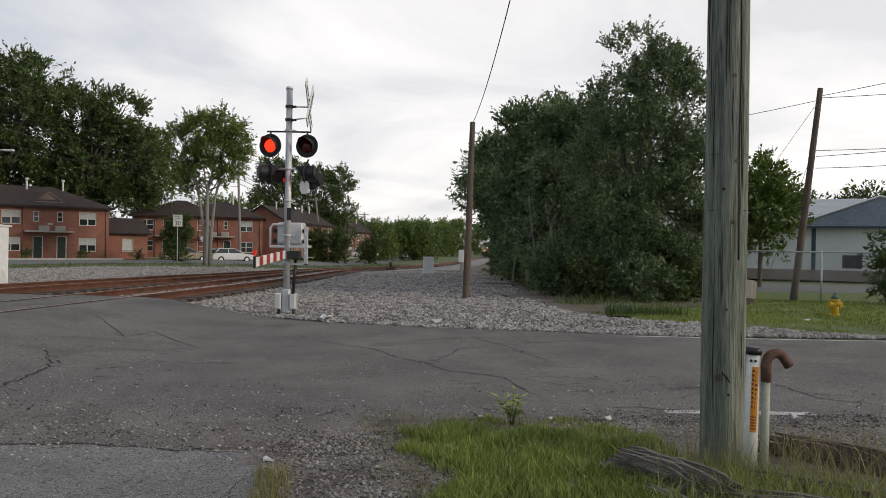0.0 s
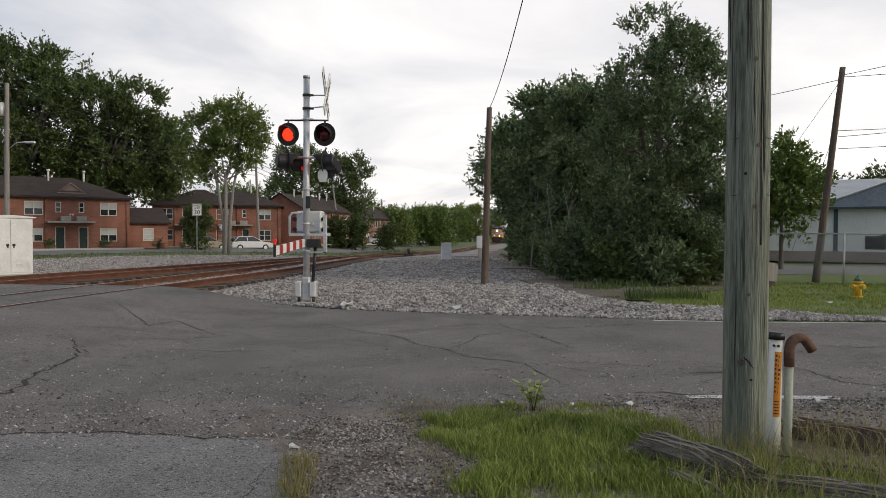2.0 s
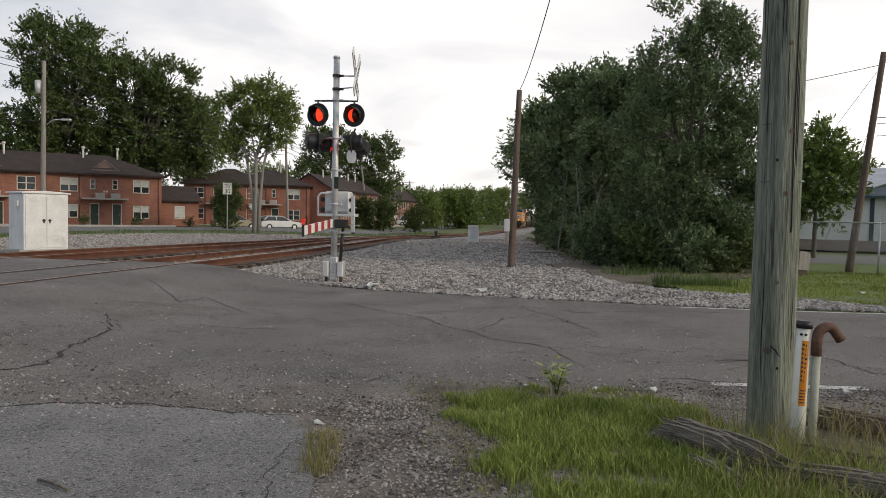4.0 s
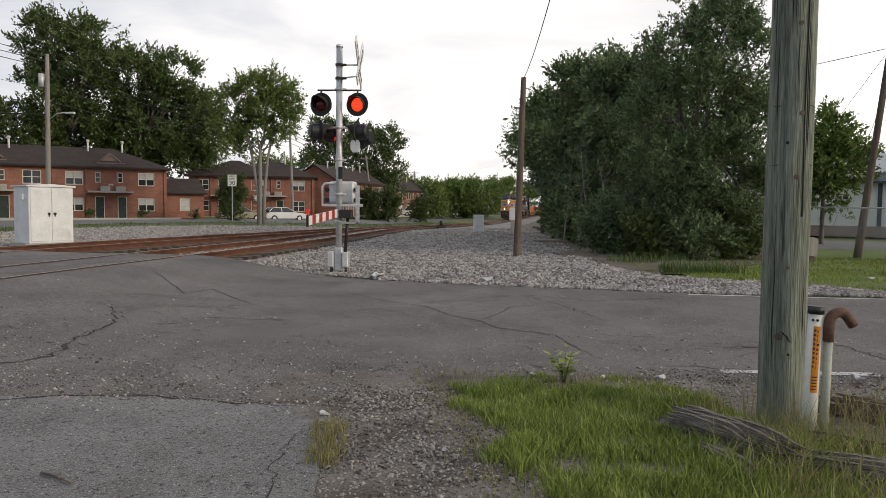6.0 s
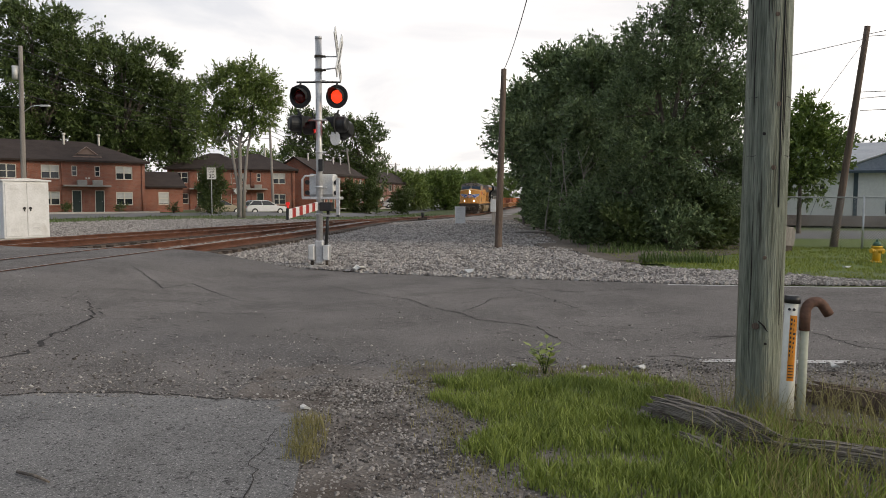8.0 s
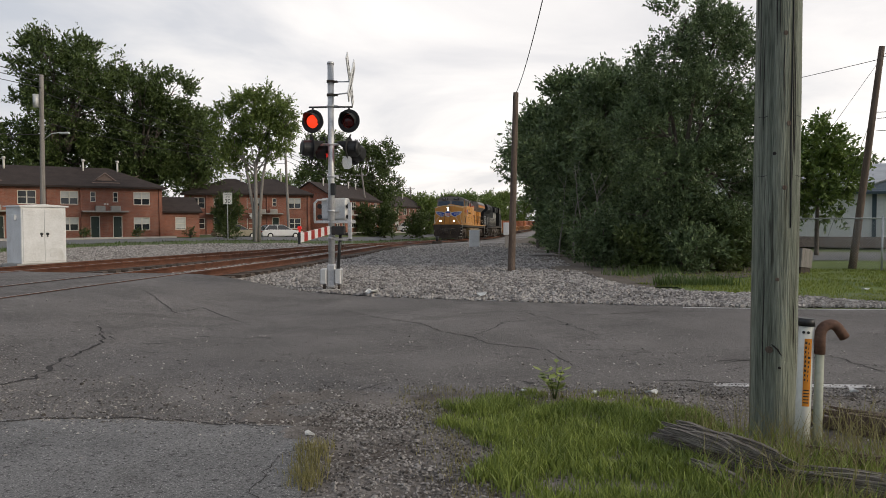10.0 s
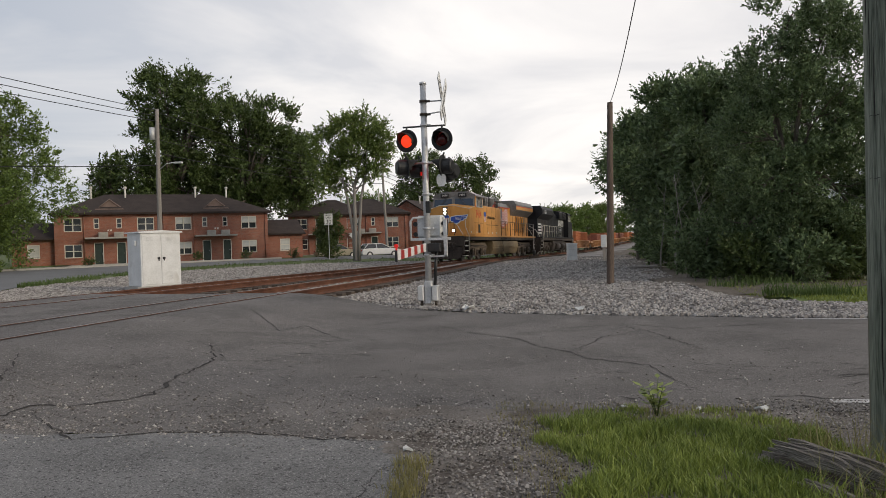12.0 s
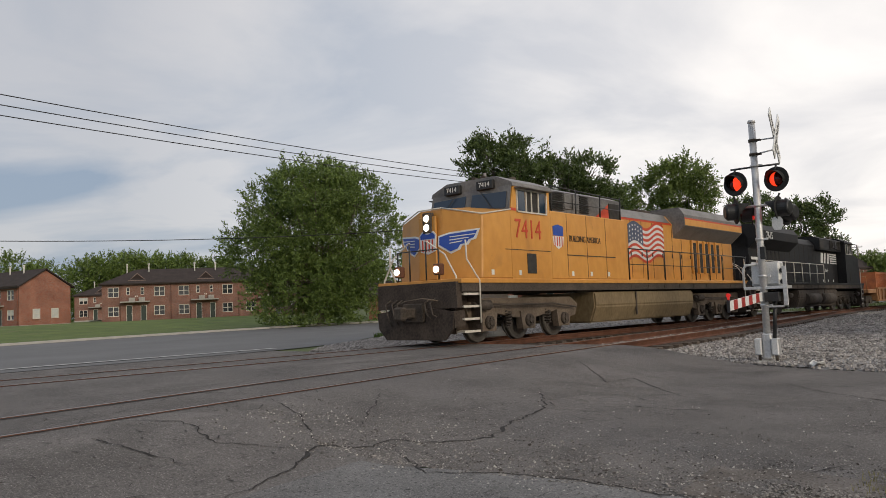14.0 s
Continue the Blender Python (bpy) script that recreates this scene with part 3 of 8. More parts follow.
def letters(text, size, mat, parent, m, name="lettering", depth=0.004, space=1.0, squash=1.0, label=""):
    """Raised or painted words in the plane of m (x along, y up)."""
    cu = bpy.data.curves.new(name, "FONT")
    cu.body, cu.size, cu.extrude, cu.space_character, cu.align_x, cu.align_y = text, size, depth, space, "CENTER", "CENTER"
    tmp = bpy.data.objects.new(name, cu)
    scene.collection.objects.link(tmp)
    dg = bpy.context.evaluated_depsgraph_get()
    me = bpy.data.meshes.new_from_object(tmp.evaluated_get(dg))
    bpy.data.objects.remove(tmp)
    bpy.data.curves.remove(cu)
    me.materials.clear(); me.materials.append(mat)
    ob = new(name, me)
    ob.parent = parent
    ob.matrix_basis = m @ Matrix.Diagonal((squash, 1, 1, 1))
    if label:
        ob["label"] = label
    return ob


def plate(bm, pts, y, t=0.006):
    """A flat shape in the x-z plane, t thick, standing proud of y."""
    prism(bm, pts, "y", y, y + t)


def wheel_mesh():
    bm = B()
    for s in (-1, 1):
        rod(bm, (0, s * 0.70, 0), (0, s * 0.835, 0), 0.533, 0.525, 28)
        rod(bm, (0, s * 0.68, 0), (0, s * 0.705, 0), 0.56, 0.56, 28)
        rod(bm, (0, s * 0.83, 0), (0, s * 0.845, 0), 0.45, 0.45, 28)
        rod(bm, (0, s * 0.84, 0), (0, s * 0.93, 0), 0.16, 0.14, 16)
        for k in range(6):
            a = k * math.pi / 3
            rod(bm, (0.3 * math.cos(a), s * 0.84, 0.3 * math.sin(a)), (0.3 * math.cos(a), s * 0.853, 0.3 * math.sin(a)), 0.05, 0.05, 8)
    rod(bm, (0, -0.9, 0), (0, 0.9, 0), 0.1, 0.1, 12)
    return mesh_of("wheelset", bm, STEEL)


WHEELSET = wheel_mesh()


def truck(parent, xc, frame_mat):
    """Three-axle truck: side frames, axle boxes with caps, springs and brake gear; the wheelsets are added by the caller."""
    bm = B()
    for s in (-1, 1):
        y0, y1 = (1.0, 1.16) if s > 0 else (-1.16, -1.0)
        out = [(-2.75, .95), (-2.6, .62), (-2.2, .55), (-1.5, .78), (-.5, .62), (.5, .62), (1.5, .78), (2.2, .55), (2.6, .62), (2.75, .95), (2.35, 1.18), (-2.35, 1.18)]
        prism(bm, [(xc + u, w) for u, w in out], "y", y0, y1)
        for a in (-1.85, 0, 1.85):
            prism(bm, [(xc + a - .3, .3), (xc + a + .3, .3), (xc + a + .38, .8), (xc + a - .38, .8)], "y", y0 * 1.01, y1 + 0.06 * s)
    truck_ob = part("truck_frame", bm, frame_mat, parent, "cast steel truck frame grey with grime")
    for a in (-1.85, 0, 1.85):
        for s in (-1, 1):
            bm = B()
            rod(bm, (xc + a, s * 1.2, .533), (xc + a, s * 1.3, .533), .19, .17, 14)
            rod(bm, (xc + a, s * 1.3, .533), (xc + a, s * 1.33, .533), .09, .08, 10)
            for k in range(5):
                q = k * math.tau / 5
                rod(bm, (xc + a + .12 * math.cos(q), s * 1.3, .533 + .12 * math.sin(q)), (xc + a + .12 * math.cos(q), s * 1.325, .533 + .12 * math.sin(q)), .025, .025, 6)
            part("axle_box", bm, GRIME, truck_ob)
    for a in (-1.0, 0.95):
        for s in (-1, 1):
            bm = B()
            pts = [(xc + a + 0.09 * math.cos(k * 0.9), s * 1.2 + 0.09 * math.sin(k * 0.9), 0.42 + k * 0.0115) for k in range(36)]
            pipe(bm, pts, 0.022, 6)
            part("coil_spring", bm, GRIME, truck_ob)
    for s in (-1, 1):
        bm = B()
        rod(bm, (xc + 1.9, s * 1.28, 1.0), (xc + 2.5, s * 1.28, 1.0), .14, .14, 12)
        rod(bm, (xc + 2.5, s * 1.28, 1.0), (xc + 2.6, s * 1.28, 1.0), .09, .07, 10)
        part("brake_cylinder", bm, GRIME, truck_ob)
        bm = B()
        pipe(bm, [(xc - 2.4, s * 1.3, .86), (xc - 1.2, s * 1.34, .98), (xc + 1.1, s * 1.34, .99), (xc + 1.9, s * 1.3, 1.02)], .03, 6)
        part("brake_pipe", bm, GRIME, truck_ob)
    sets = []
    for a in (-1.85, 0, 1.85):
        ob = new("wheelset", WHEELSET)
        ob.parent = parent
        sets.append((ob, xc + a))
    return sets


def handrail(parent, x0, x1, y, z0, z1, n, mat, mat_post):
    for i in range(n):
        x = x0 + (x1 - x0) * i / (n - 1)
        bm = B()
        rod(bm, (x, y, z0), (x, y, z1), 0.028, 0.022, 6)
        part("stanchion", bm, mat_post, parent)
    bm = B()
    pipe(bm, [(x0, y, z1), ((x0 + x1) / 2, y, z1), (x1, y, z1)], 0.022, 6)
    pipe(bm, [(x0, y, (z0 + z1) / 2), (x1, y, (z0 + z1) / 2)], 0.014, 6)
    part("handrail", bm, mat, parent)


def locomotive(name, label, paint, roof_mat, number, wide, mat_rail, black=False):
    """Six-axle diesel locomotive, nose towards +x, foot of the body on the rails. Returns it with its wheelsets."""
    t = thing(name, label, "locomotive")
    # frame, deck and pilots
    bm = B()
    box(bm, -10.3, -1.5, 1.36, 10.3, 1.5, 1.58)
    part("underframe", bm, GRIME, t)
    bm = B(); box(bm, -10.35, -1.53, 1.58, 10.35, 1.53, 1.7, 0.012)
    part("deck", bm, paint, t, "deck edge in the body colour")
    for s in (-1, 1):
        for i in range(9):
            x = 1.2 - i * 1.3
            bm = B(); box(bm, x - 0.12, s * 1.5 - 0.01, 1.40, x + 0.12, s * 1.5 + 0.01, 1.55)
            part("pipe_bracket", bm, GRIME, t)
    for e in (1, -1):
        bm = B()
        prism(bm, [(-1.45, 0.95), (1.45, 0.95), (1.42, 1.62), (-1.42, 1.62)], "x", e * 10.25, e * 10.45)
        part("pilot_plate", bm, PILOT_BLACK, t)
        bm = B()
        out = [(-1.05, 0.14), (1.05, 0.14), (1.34, 0.42), (1.4, 0.86), (0.5, 0.98), (0.42, 0.6), (-0.42, 0.6), (-0.5, 0.98), (-1.4, 0.86), (-1.34, 0.42)]
        prism(bm, out, "x", e * 10.46, e * 10.53)
        for s in (-1, 1):
            prism(bm, [(e * 10.05, .5), (e * 10.5, .45), (e * 10.5, .86), (e * 10.1, .9)], "y", s * 1.36 - .03, s * 1.36 + .03)
        part("snow_plough", bm, PILOT_BLACK, t, "dark steel plough under the pilot")
        bm = B()
        box(bm, min(e * 10.4, e * 10.95), -0.12, 0.72, max(e * 10.4, e * 10.95), 0.12, 0.98, 0.03)
        box(bm, min(e * 10.9, e * 11.12), -0.2, 0.66, max(e * 10.9, e * 11.12), 0.14, 1.02, 0.05)
        box(bm, min(e * 10.42, e * 10.6), -0.36, 0.6, max(e * 10.42, e * 10.6), 0.36, 1.1, 0.03)
        part("coupler", bm, GRIME, t)
        for k, yy in enumerate((-0.95, -0.7, -0.5, 0.5, 0.7)):
            bm = B()
            pipe(bm, [(e * 10.45, yy, 1.2), (e * 10.65, yy, 1.1), (e * 10.7, yy + .12, .8), (e * 10.62, yy + .2, .5 + .06 * k)], 0.024, 6)
            part("air_hose", bm, GRIME, t)
        bm = B()
        pipe(bm, [(e * 10.6, -0.75, 1.02), (e * 10.66, -0.2, 1.16), (e * 10.66, 0.45, 1.22), (e * 10.56, 0.9, 1.15)], 0.018, 6)
        part("cut_lever", bm, TRUCK_PAINT, t)
        for s in (-1, 1):
            # corner steps
            bm = B()
            prism(bm, [(e * 9.55, 0.3), (e * 10.2, 0.3), (e * 10.2, 1.6), (e * 9.55, 1.6)], "y", s * 1.02 - .02, s * 1.02 + .02)
            prism(bm, [(e * 9.5, 0.28), (e * 9.56, 0.28), (e * 9.56, 1.62), (e * 9.5, 1.62)], "y", min(s * 1.0, s * 1.48), max(s * 1.0, s * 1.48))
            prism(bm, [(e * 10.2, 0.28), (e * 10.25, 0.28), (e * 10.25, 1.62), (e * 10.2, 1.62)], "y", min(s * 1.0, s * 1.2), max(s * 1.0, s * 1.2))
            steps_ob = part("step_well", bm, PILOT_BLACK, t)
            for zz in (0.34, 0.66, 0.98, 1.3):
                bm = B()
                box(bm, min(e * 9.56, e * 10.2), min(s * 1.02, s * 1.45), zz - .02, max(e * 9.56, e * 10.2), max(s * 1.02, s * 1.45), zz + .02)
                box(bm, min(e * 9.56, e * 10.2), s * 1.45 - .012, zz - .03, max(e * 9.56, e * 10.2), s * 1.45 + .012, zz + .03)
                part("step", bm, PALE_RAIL, steps_ob, "step with a pale edge")
            bm = B()
            pipe(bm, [(e * 10.22, s * 1.2, 1.0), (e * 10.3, s * 1.3, 1.15), (e * 10.3, s * 1.32, 1.75), (e * 10.3, s * 0.95, 2.35), (e * 10.3, s * 0.35, 2.72), (e * 10.3, s * 0.3, 2.72)], 0.022, 8)
            pipe(bm, [(e * 9.45, s * 1.52, 0.7), (e * 9.45, s * 1.53, 1.75), (e * 9.62, s * 1.5, 2.3), (e * 9.62, s * 1.5, 2.7)] if black or e < 0 else [(e * 9.58, s * 1.5, 0.55), (e * 9.62, s * 1.53, 1.65), (e * 9.98, s * 1.42, 2.2), (e * 9.98, s * 1.4, 2.7)], 0.022, 8)
            part("grab_rail", bm, mat_rail, t, "pale grab rail beside the steps")
        bm = B()
        for s in (-1, 1):
            rod(bm, (e * 10.32, s * 0.3, 1.7), (e * 10.32, s * 0.3, 2.72), 0.022, 0.022, 6)
            rod(bm, (e * 10.32, s * 0.75, 1.7), (e * 10.32, s * 0.75, 2.5), 0.022, 0.022, 6)
        pipe(bm, [(e * 10.32, -0.75, 2.5), (e * 10.32, 0.75, 2.5)], 0.018, 6)
        part("end_rail", bm, BLACK, t)
    # nose: broad, with its front drawn to a blunt edge
    W = 1.5
    nose = [(9.85, -0.42), (9.85, 0.42), (9.45, W), (8.1, W), (8.1, -W), (9.45, -W)]
    bm = B()
    lo = [bm.verts.new((x, y, 1.7)) for x, y in nose]
    zt = {9.85: 3.42, 9.45: 3.4, 8.1: 3.62}
    hi = [bm.verts.new((x - (0.10 if x > 9 else 0), y, zt[x] + (0.22 if abs(y) < 1 and x > 9 else 0))) for x, y in nose]
    for i in range(6):
        bm.faces.new((lo[i], lo[(i + 1) % 6], hi[(i + 1) % 6], hi[i]))
    bm.faces.new(lo[::-1])
    mid = bm.verts.new((8.1, 0, 3.86))
    fr = [hi[0], hi[1], hi[2], hi[3], mid, hi[4], hi[5]]
    for i in range(len(fr)):
        if fr[i] is not mid and fr[(i + 1) % 7] is not mid:
            bm.faces.new((fr[i], fr[(i + 1) % 7], mid))
    bmesh.ops.bevel(bm, geom=[e for e in bm.edges], offset=0.03, segments=1, affect="EDGES")
    part("nose", bm, paint, t)
    bm = B(); box(bm, 9.80, -0.36, 1.72, 9.875, 0.28, 3.45, 0.02)
    part("nose_door", bm, paint, t)
    if not black:
        # pale seam along the upper edge of the nose
        bm = B()
        pipe(bm, [(8.1, W + .005, 3.63), (9.36, W + .005, 3.42), (9.77, 0.43, 3.66)], 0.022, 6)
        pipe(bm, [(9.77, 0.43, 3.66), (9.77, -0.43, 3.66), (9.36, -W, 3.42)], 0.02, 6)
        part("nose_seam", bm, PALE_RAIL, t)
    # headlights and ditch lights
    bm = B(); box(bm, 9.78, -0.16, 3.0, 9.93, 0.16, 3.56, 0.02)
    hl = part("headlight_housing", bm, GRIME, t)
    for zz in (3.15, 3.40):
        bm = B(); rod(bm, (9.9, 0, zz), (9.945, 0, zz), .095, .09, 20)
        part("headlight", bm, HEADLIGHT if not black else STEEL, hl, "lit headlight" if not black else "")
    for s in (-1, 1):
        bm = B(); box(bm, 10.2, s * 0.72 - .13, 1.82, 10.39, s * 0.72 + .13, 2.12, 0.03)
        dh = part("ditch_light_housing", bm, RUST if not black else LOCO_BLACK, t)
        bm = B(); rod(bm, (10.38, s * 0.72, 1.97), (10.42, s * 0.72, 1.97), .085, .08, 20)
        part("ditch_light", bm, HEADLIGHT if not black else STEEL, dh, "lit ditch light" if not black else "")
    # cab
    bm = B()
    prism(bm, [(6.15, 1.7), (8.12, 1.7), (8.12, 3.55), (7.92, 4.42), (6.15, 4.42)], "y", -W, W)
    part("cab_body", bm, paint, t)
    bm = B()
    out = [(-1.54, 4.30), (-1.5, 4.42), (-0.9, 4.66), (0.9, 4.66), (1.5, 4.42), (1.54, 4.30)]
    prism(bm, out, "x", 6.05, 8.0)
    part("cab_roof", bm, roof_mat, t, "grey cab roof with sloping sides")
    bm = B()
    prism(bm, [(-1.5, 3.64), (1.5, 3.64), (1.47, 4.42), (0.9, 4.66), (-0.9, 4.66), (-1.47, 4.42)], "x", 8.0, 8.02)
    bmesh.ops.rotate(bm, cent=(8.0, 0, 3.64), matrix=Matrix.Rotation(radians(-13), 3, "Y"), verts=bm.verts)
    bmesh.ops.translate(bm, verts=bm.verts, vec=(0.14, 0, 0))
    part("windscreen_frame", bm, roof_mat, t)
    for s in (-1, 1):
        bm = B()
        prism(bm, [(s * 0.12, 3.75), (s * 1.38, 3.68), (s * 1.36, 4.16), (s * 0.12, 4.2)], "x", 8.02, 8.04)
        bmesh.ops.rotate(bm, cent=(8.0, 0, 3.64), matrix=Matrix.Rotation(radians(-13), 3, "Y"), verts=bm.verts)
        bmesh.ops.translate(bm, verts=bm.verts, vec=(0.145, 0, 0))
        part("windscreen", bm, CAB_GLASS, t)
        bm = B()
        pipe(bm, [(8.11, s * 0.5, 4.2), (8.16, s * 0.72, 3.95), (8.2, s * 0.9, 3.74)], 0.012, 5)
        part("wiper", bm, BLACK, t)
        bm = B(); box(bm, 7.86, s * 0.62 - .3, 4.3, 8.12, s * 0.62 + .3, 4.56, .015)
        nb = part("number_board", bm, BLACK, t, "black board with the white road number")
        letters(number, 0.2, PALE_PAINT, nb, Matrix.Translation((8.124, s * 0.62, 4.43)) @ Euler((radians(90), 0, radians(90))).to_matrix().to_4x4(), "digits")
        # side windows
        wf = None
        for x0, x1 in ((7.75, 7.4), (7.32, 6.78), (6.72, 6.38)):
            bm = B(); box(bm, x1, s * W - .012, 3.62, x0, s * W + .012, 4.2)
            part("side_window", bm, CAB_GLASS if not (x0 < 7.35 and x0 > 7) else GRILLE, t)
        bm = B()
        for x0, x1, z0, z1 in ((6.32, 7.82, 4.2, 4.24), (6.32, 7.82, 3.57, 3.61), (7.78, 7.82, 3.57, 4.24), (7.34, 7.38, 3.57, 4.24), (6.73, 6.77, 3.57, 4.24), (6.32, 6.36, 3.57, 4.24), (7.08, 7.12, 3.6, 4.2)):
            box(bm, x0, s * W - .03, z0, x1, s * W + .035, z1)
        part("window_frame", bm, PALE_RAIL, t)
        bm = B(); prism(bm, [(6.3, 4.24), (7.9, 4.24), (7.9, 4.27), (6.3, 4.27)], "y", min(s * 1.48, s * 1.75), max(s * 1.48, s * 1.75))
        part("sun_shade", bm, roof_mat, t)
    for s in (-1, 1):
        bm = B(); rod(bm, (7.2, s * .18, 4.72), (7.62, s * .18, 4.74), .05, .09, 10)
        part("horn", bm, GRIME, t)
    bm = B(); rod(bm, (6.6, 0.5, 4.64), (6.6, 0.5, 4.82), .12, .12, 12)
    part("antenna_dome", bm, GRIME, t)
    bm = B(); box(bm, 6.3, -.6, 4.64, 7.0, -.1, 4.78, .02)
    part("air_unit", bm, GRIME, t)
    # body behind the cab
    Wb = 1.5 if wide else 0.98
    bm = B()
    box(bm, 1.5, -Wb, 1.7, 6.14, Wb, 3.74, 0.03)
    part("equipment_cabinet", bm, paint, t)
    bm = B(); prism(bm, [(-1.28, 3.742), (1.28, 3.742), (1.28, 4.42), (.9, 4.56), (-.9, 4.56), (-1.28, 4.42)], "x", 1.45, 6.04)
    part("blower_housing", bm, roof_mat, t)
    for s in (-1, 1):
        for x0, x1 in ((5.05, 5.9), (3.55, 4.1)):
            bm = B()
            for k in range(9):
                zz = 3.86 + k * 0.065
                prism(bm, [(s * 1.27, zz), (s * 1.33, zz - .03), (s * 1.335, zz - .015), (s * 1.27, zz + .03)], "x", x0, x1)
            part("louvre", bm, GRILLE, t)
        for x0, x1 in ((4.6, 5.0), (4.14, 4.5)):
            bm = B(); box(bm, x0, s * 1.30 - .02, 3.9, x1, s * 1.30 + .02, 4.38, .01)
            part("hatch", bm, roof_mat, t)
        bm = B(); box(bm, 1.5, s * 1.29 - .015, 3.78, 2.2, s * 1.29 + .015, 4.3, .01)
        part("dark_hatch", bm, GRILLE, t)
        # roof-edge rail on its posts
        bm = B()
        for x in (6.0, 4.6, 3.1, 1.75):
            rod(bm, (x, s * (Wb - .05), 3.5), (x, s * (Wb - .02), 4.5), .028, .022, 6)
        pipe(bm, [(6.0, s * (Wb - .02), 4.5), (1.75, s * (Wb - .02), 4.42)], .02, 6)
        pipe(bm, [(6.0, s * (Wb - .02), 4.05), (1.75, s * (Wb - .02), 4.05)], .018, 6)
        part("upper_rail", bm, BLACK, t)
        # panel lines and hatches on the cabinet
        bm = B()
        for x in (2.9, 4.1, 5.25):
            box(bm, x - .008, s * Wb - .006, 1.75, x + .008, s * Wb + .006, 3.7)
        box(bm, 2.3, s * Wb - .008, 2.42, 5.3, s * Wb + .012, 2.45)
        box(bm, 6.2, s * Wb - .008, 2.5, 8.4, s * Wb + .008, 2.52)
        part("panel_seams", bm, GRIME, t)
        bm = B(); box(bm, 6.95, s * 1.5 - .01, 1.85, 7.4, s * 1.5 + .014, 2.42, .004)
        part("vent_grille", bm, GRILLE, t)
        for x in (9.0, 7.75, 5.0, 3.9, 2.8):
            bm = B(); box(bm, x - .06, s * Wb - .004, 1.8, x + .06, s * Wb + .006, 1.94)
            part("reflector", bm, PALE_PAINT, t)
    # long hood
    bm = B()
    prism(bm, [(-0.98, 1.7), (0.98, 1.7), (0.98, 3.95), (0.7, 4.3), (-0.7, 4.3), (-0.98, 3.95)], "x", -9.6, 1.52)
    part("engine_hood", bm, paint, t)
    bm = B()
    prism(bm, [(-0.99, 3.98), (0.99, 3.98), (0.715, 4.325), (-0.715, 4.325)], "x", -3.2, 1.45)
    part("hood_roof", bm, roof_mat, t)
    for s in (-1, 1):
        bm = B()
        for i in range(12):
            x = 1.0 - i * 0.86
            box(bm, x - .008, s * .98 - .006, 1.8, x + .008, s * .98 + .01, 3.9)
            box(bm, x + .05, s * .98 - .006, 2.6, x + .09, s * .98 + .03, 2.75)
        part("door_seam", bm, GRIME, t)
    for s in (-1, 1):
        for i in range(5):
            x = -5.4 - i * 0.62
            bm = B()
            box(bm, x - .2, s * .98 - .01, 2.05, x + .2, s * .98 + .012, 3.3)
            part("engine_vent", bm, GRILLE, t)
            bm = B(); box(bm, x + .24, s * .98 - .01, 2.0, x + .34, s * .98 + .07, 3.4, .01)
            part("vent_post", bm, paint, t)
    # flared radiator at the rear
    bm = B()
    prism(bm, [(-0.98, 3.4), (0.98, 3.4), (1.5, 3.86), (1.5, 4.3), (1.3, 4.6), (-1.3, 4.6), (-1.5, 4.3), (-1.5, 3.86)], "x", -9.6, -3.4)
    part("radiator_housing", bm, roof_mat, t, "flared radiator housing overhanging the hood")
    bm = B()
    for s in (-1, 1):
        box(bm, -9.55, s * 1.505 - .008, 3.88, -3.45, s * 1.505 + .008, 4.12)
    part("radiator_band", bm, paint, t)
    bm = B()
    for s in (-1, 1):
        prism(bm, [(s * 1.0, 3.46), (s * 1.46, 3.85), (s * 1.46, 3.87), (s * 1.0, 3.5)], "x", -9.3, -3.7)
    part("radiator_screen", bm, GRILLE, t)
    bm = B()
    for k in range(9):
        box(bm, -9.4 + k * .66, -1.2, 4.6, -8.9 + k * .66, 1.2, 4.63, .01)
    part("radiator_shutters", bm, GRILLE, t)
    bm = B(); box(bm, -2.6, -.5, 4.3, -1.4, .5, 4.48, .03)
    part("exhaust_stack", bm, GRIME, t)
    # side walkway rails
    for s in (-1, 1):
        handrail(t, 1.3, -9.9, s * 1.46, 1.7, 2.78, 9, mat_rail if black else BLACK, mat_rail if black else BLACK)
    # tank
    bm = B()
    prism(bm, [(-1.3, 0.32), (1.3, 0.32), (1.5, 0.85), (1.46, 1.3), (-1.46, 1.3), (-1.5, 0.85)], "x", -3.85, 3.75)
    bmesh.ops.bevel(bm, geom=[e for e in bm.edges], offset=0.05, segments=2, affect="EDGES")
    part("fuel_tank", bm, TANK_PAINT if not black else GRIME, t, "long dusty fuel tank between the trucks")
    for s in (-1, 1):
        bm = B(); box(bm, .95, s * 1.49 - .02, .5, 1.02, s * 1.49 + .02, 1.3)
        part("fuel_gauge", bm, GRIME, t)
        bm = B(); rod(bm, (3.0, s * 1.2, 1.42), (4.4, s * 1.2, 1.42), .12, .12, 12)
        part("air_pipe", bm, GRIME, t)
    if black:
        bm = B()
        for s in (-1, 1):
            for k in range(2):
                rod(bm, (-2.6 + 3.0 * k, s * 1.35, .78), (-.2 + 3.0 * k, s * 1.35, .78), .33, .33, 18)
        part("air_reservoir", bm, GRIME, t, "pair of round air tanks along the fuel tank")
    sets = truck(t, 7.05, TRUCK_PAINT if not black else GRIME) + truck(t, -7.05, TRUCK_PAINT if not black else GRIME)
    return t, sets, Wb


def side_matrix(x, y, z):
    """Plane of a flank at y > 0 (seen from outside), or of the other flank."""
    return Matrix.Translation((x, y, z)) @ Euler((radians(90), 0, radians(180) if y > 0 else 0)).to_matrix().to_4x4()


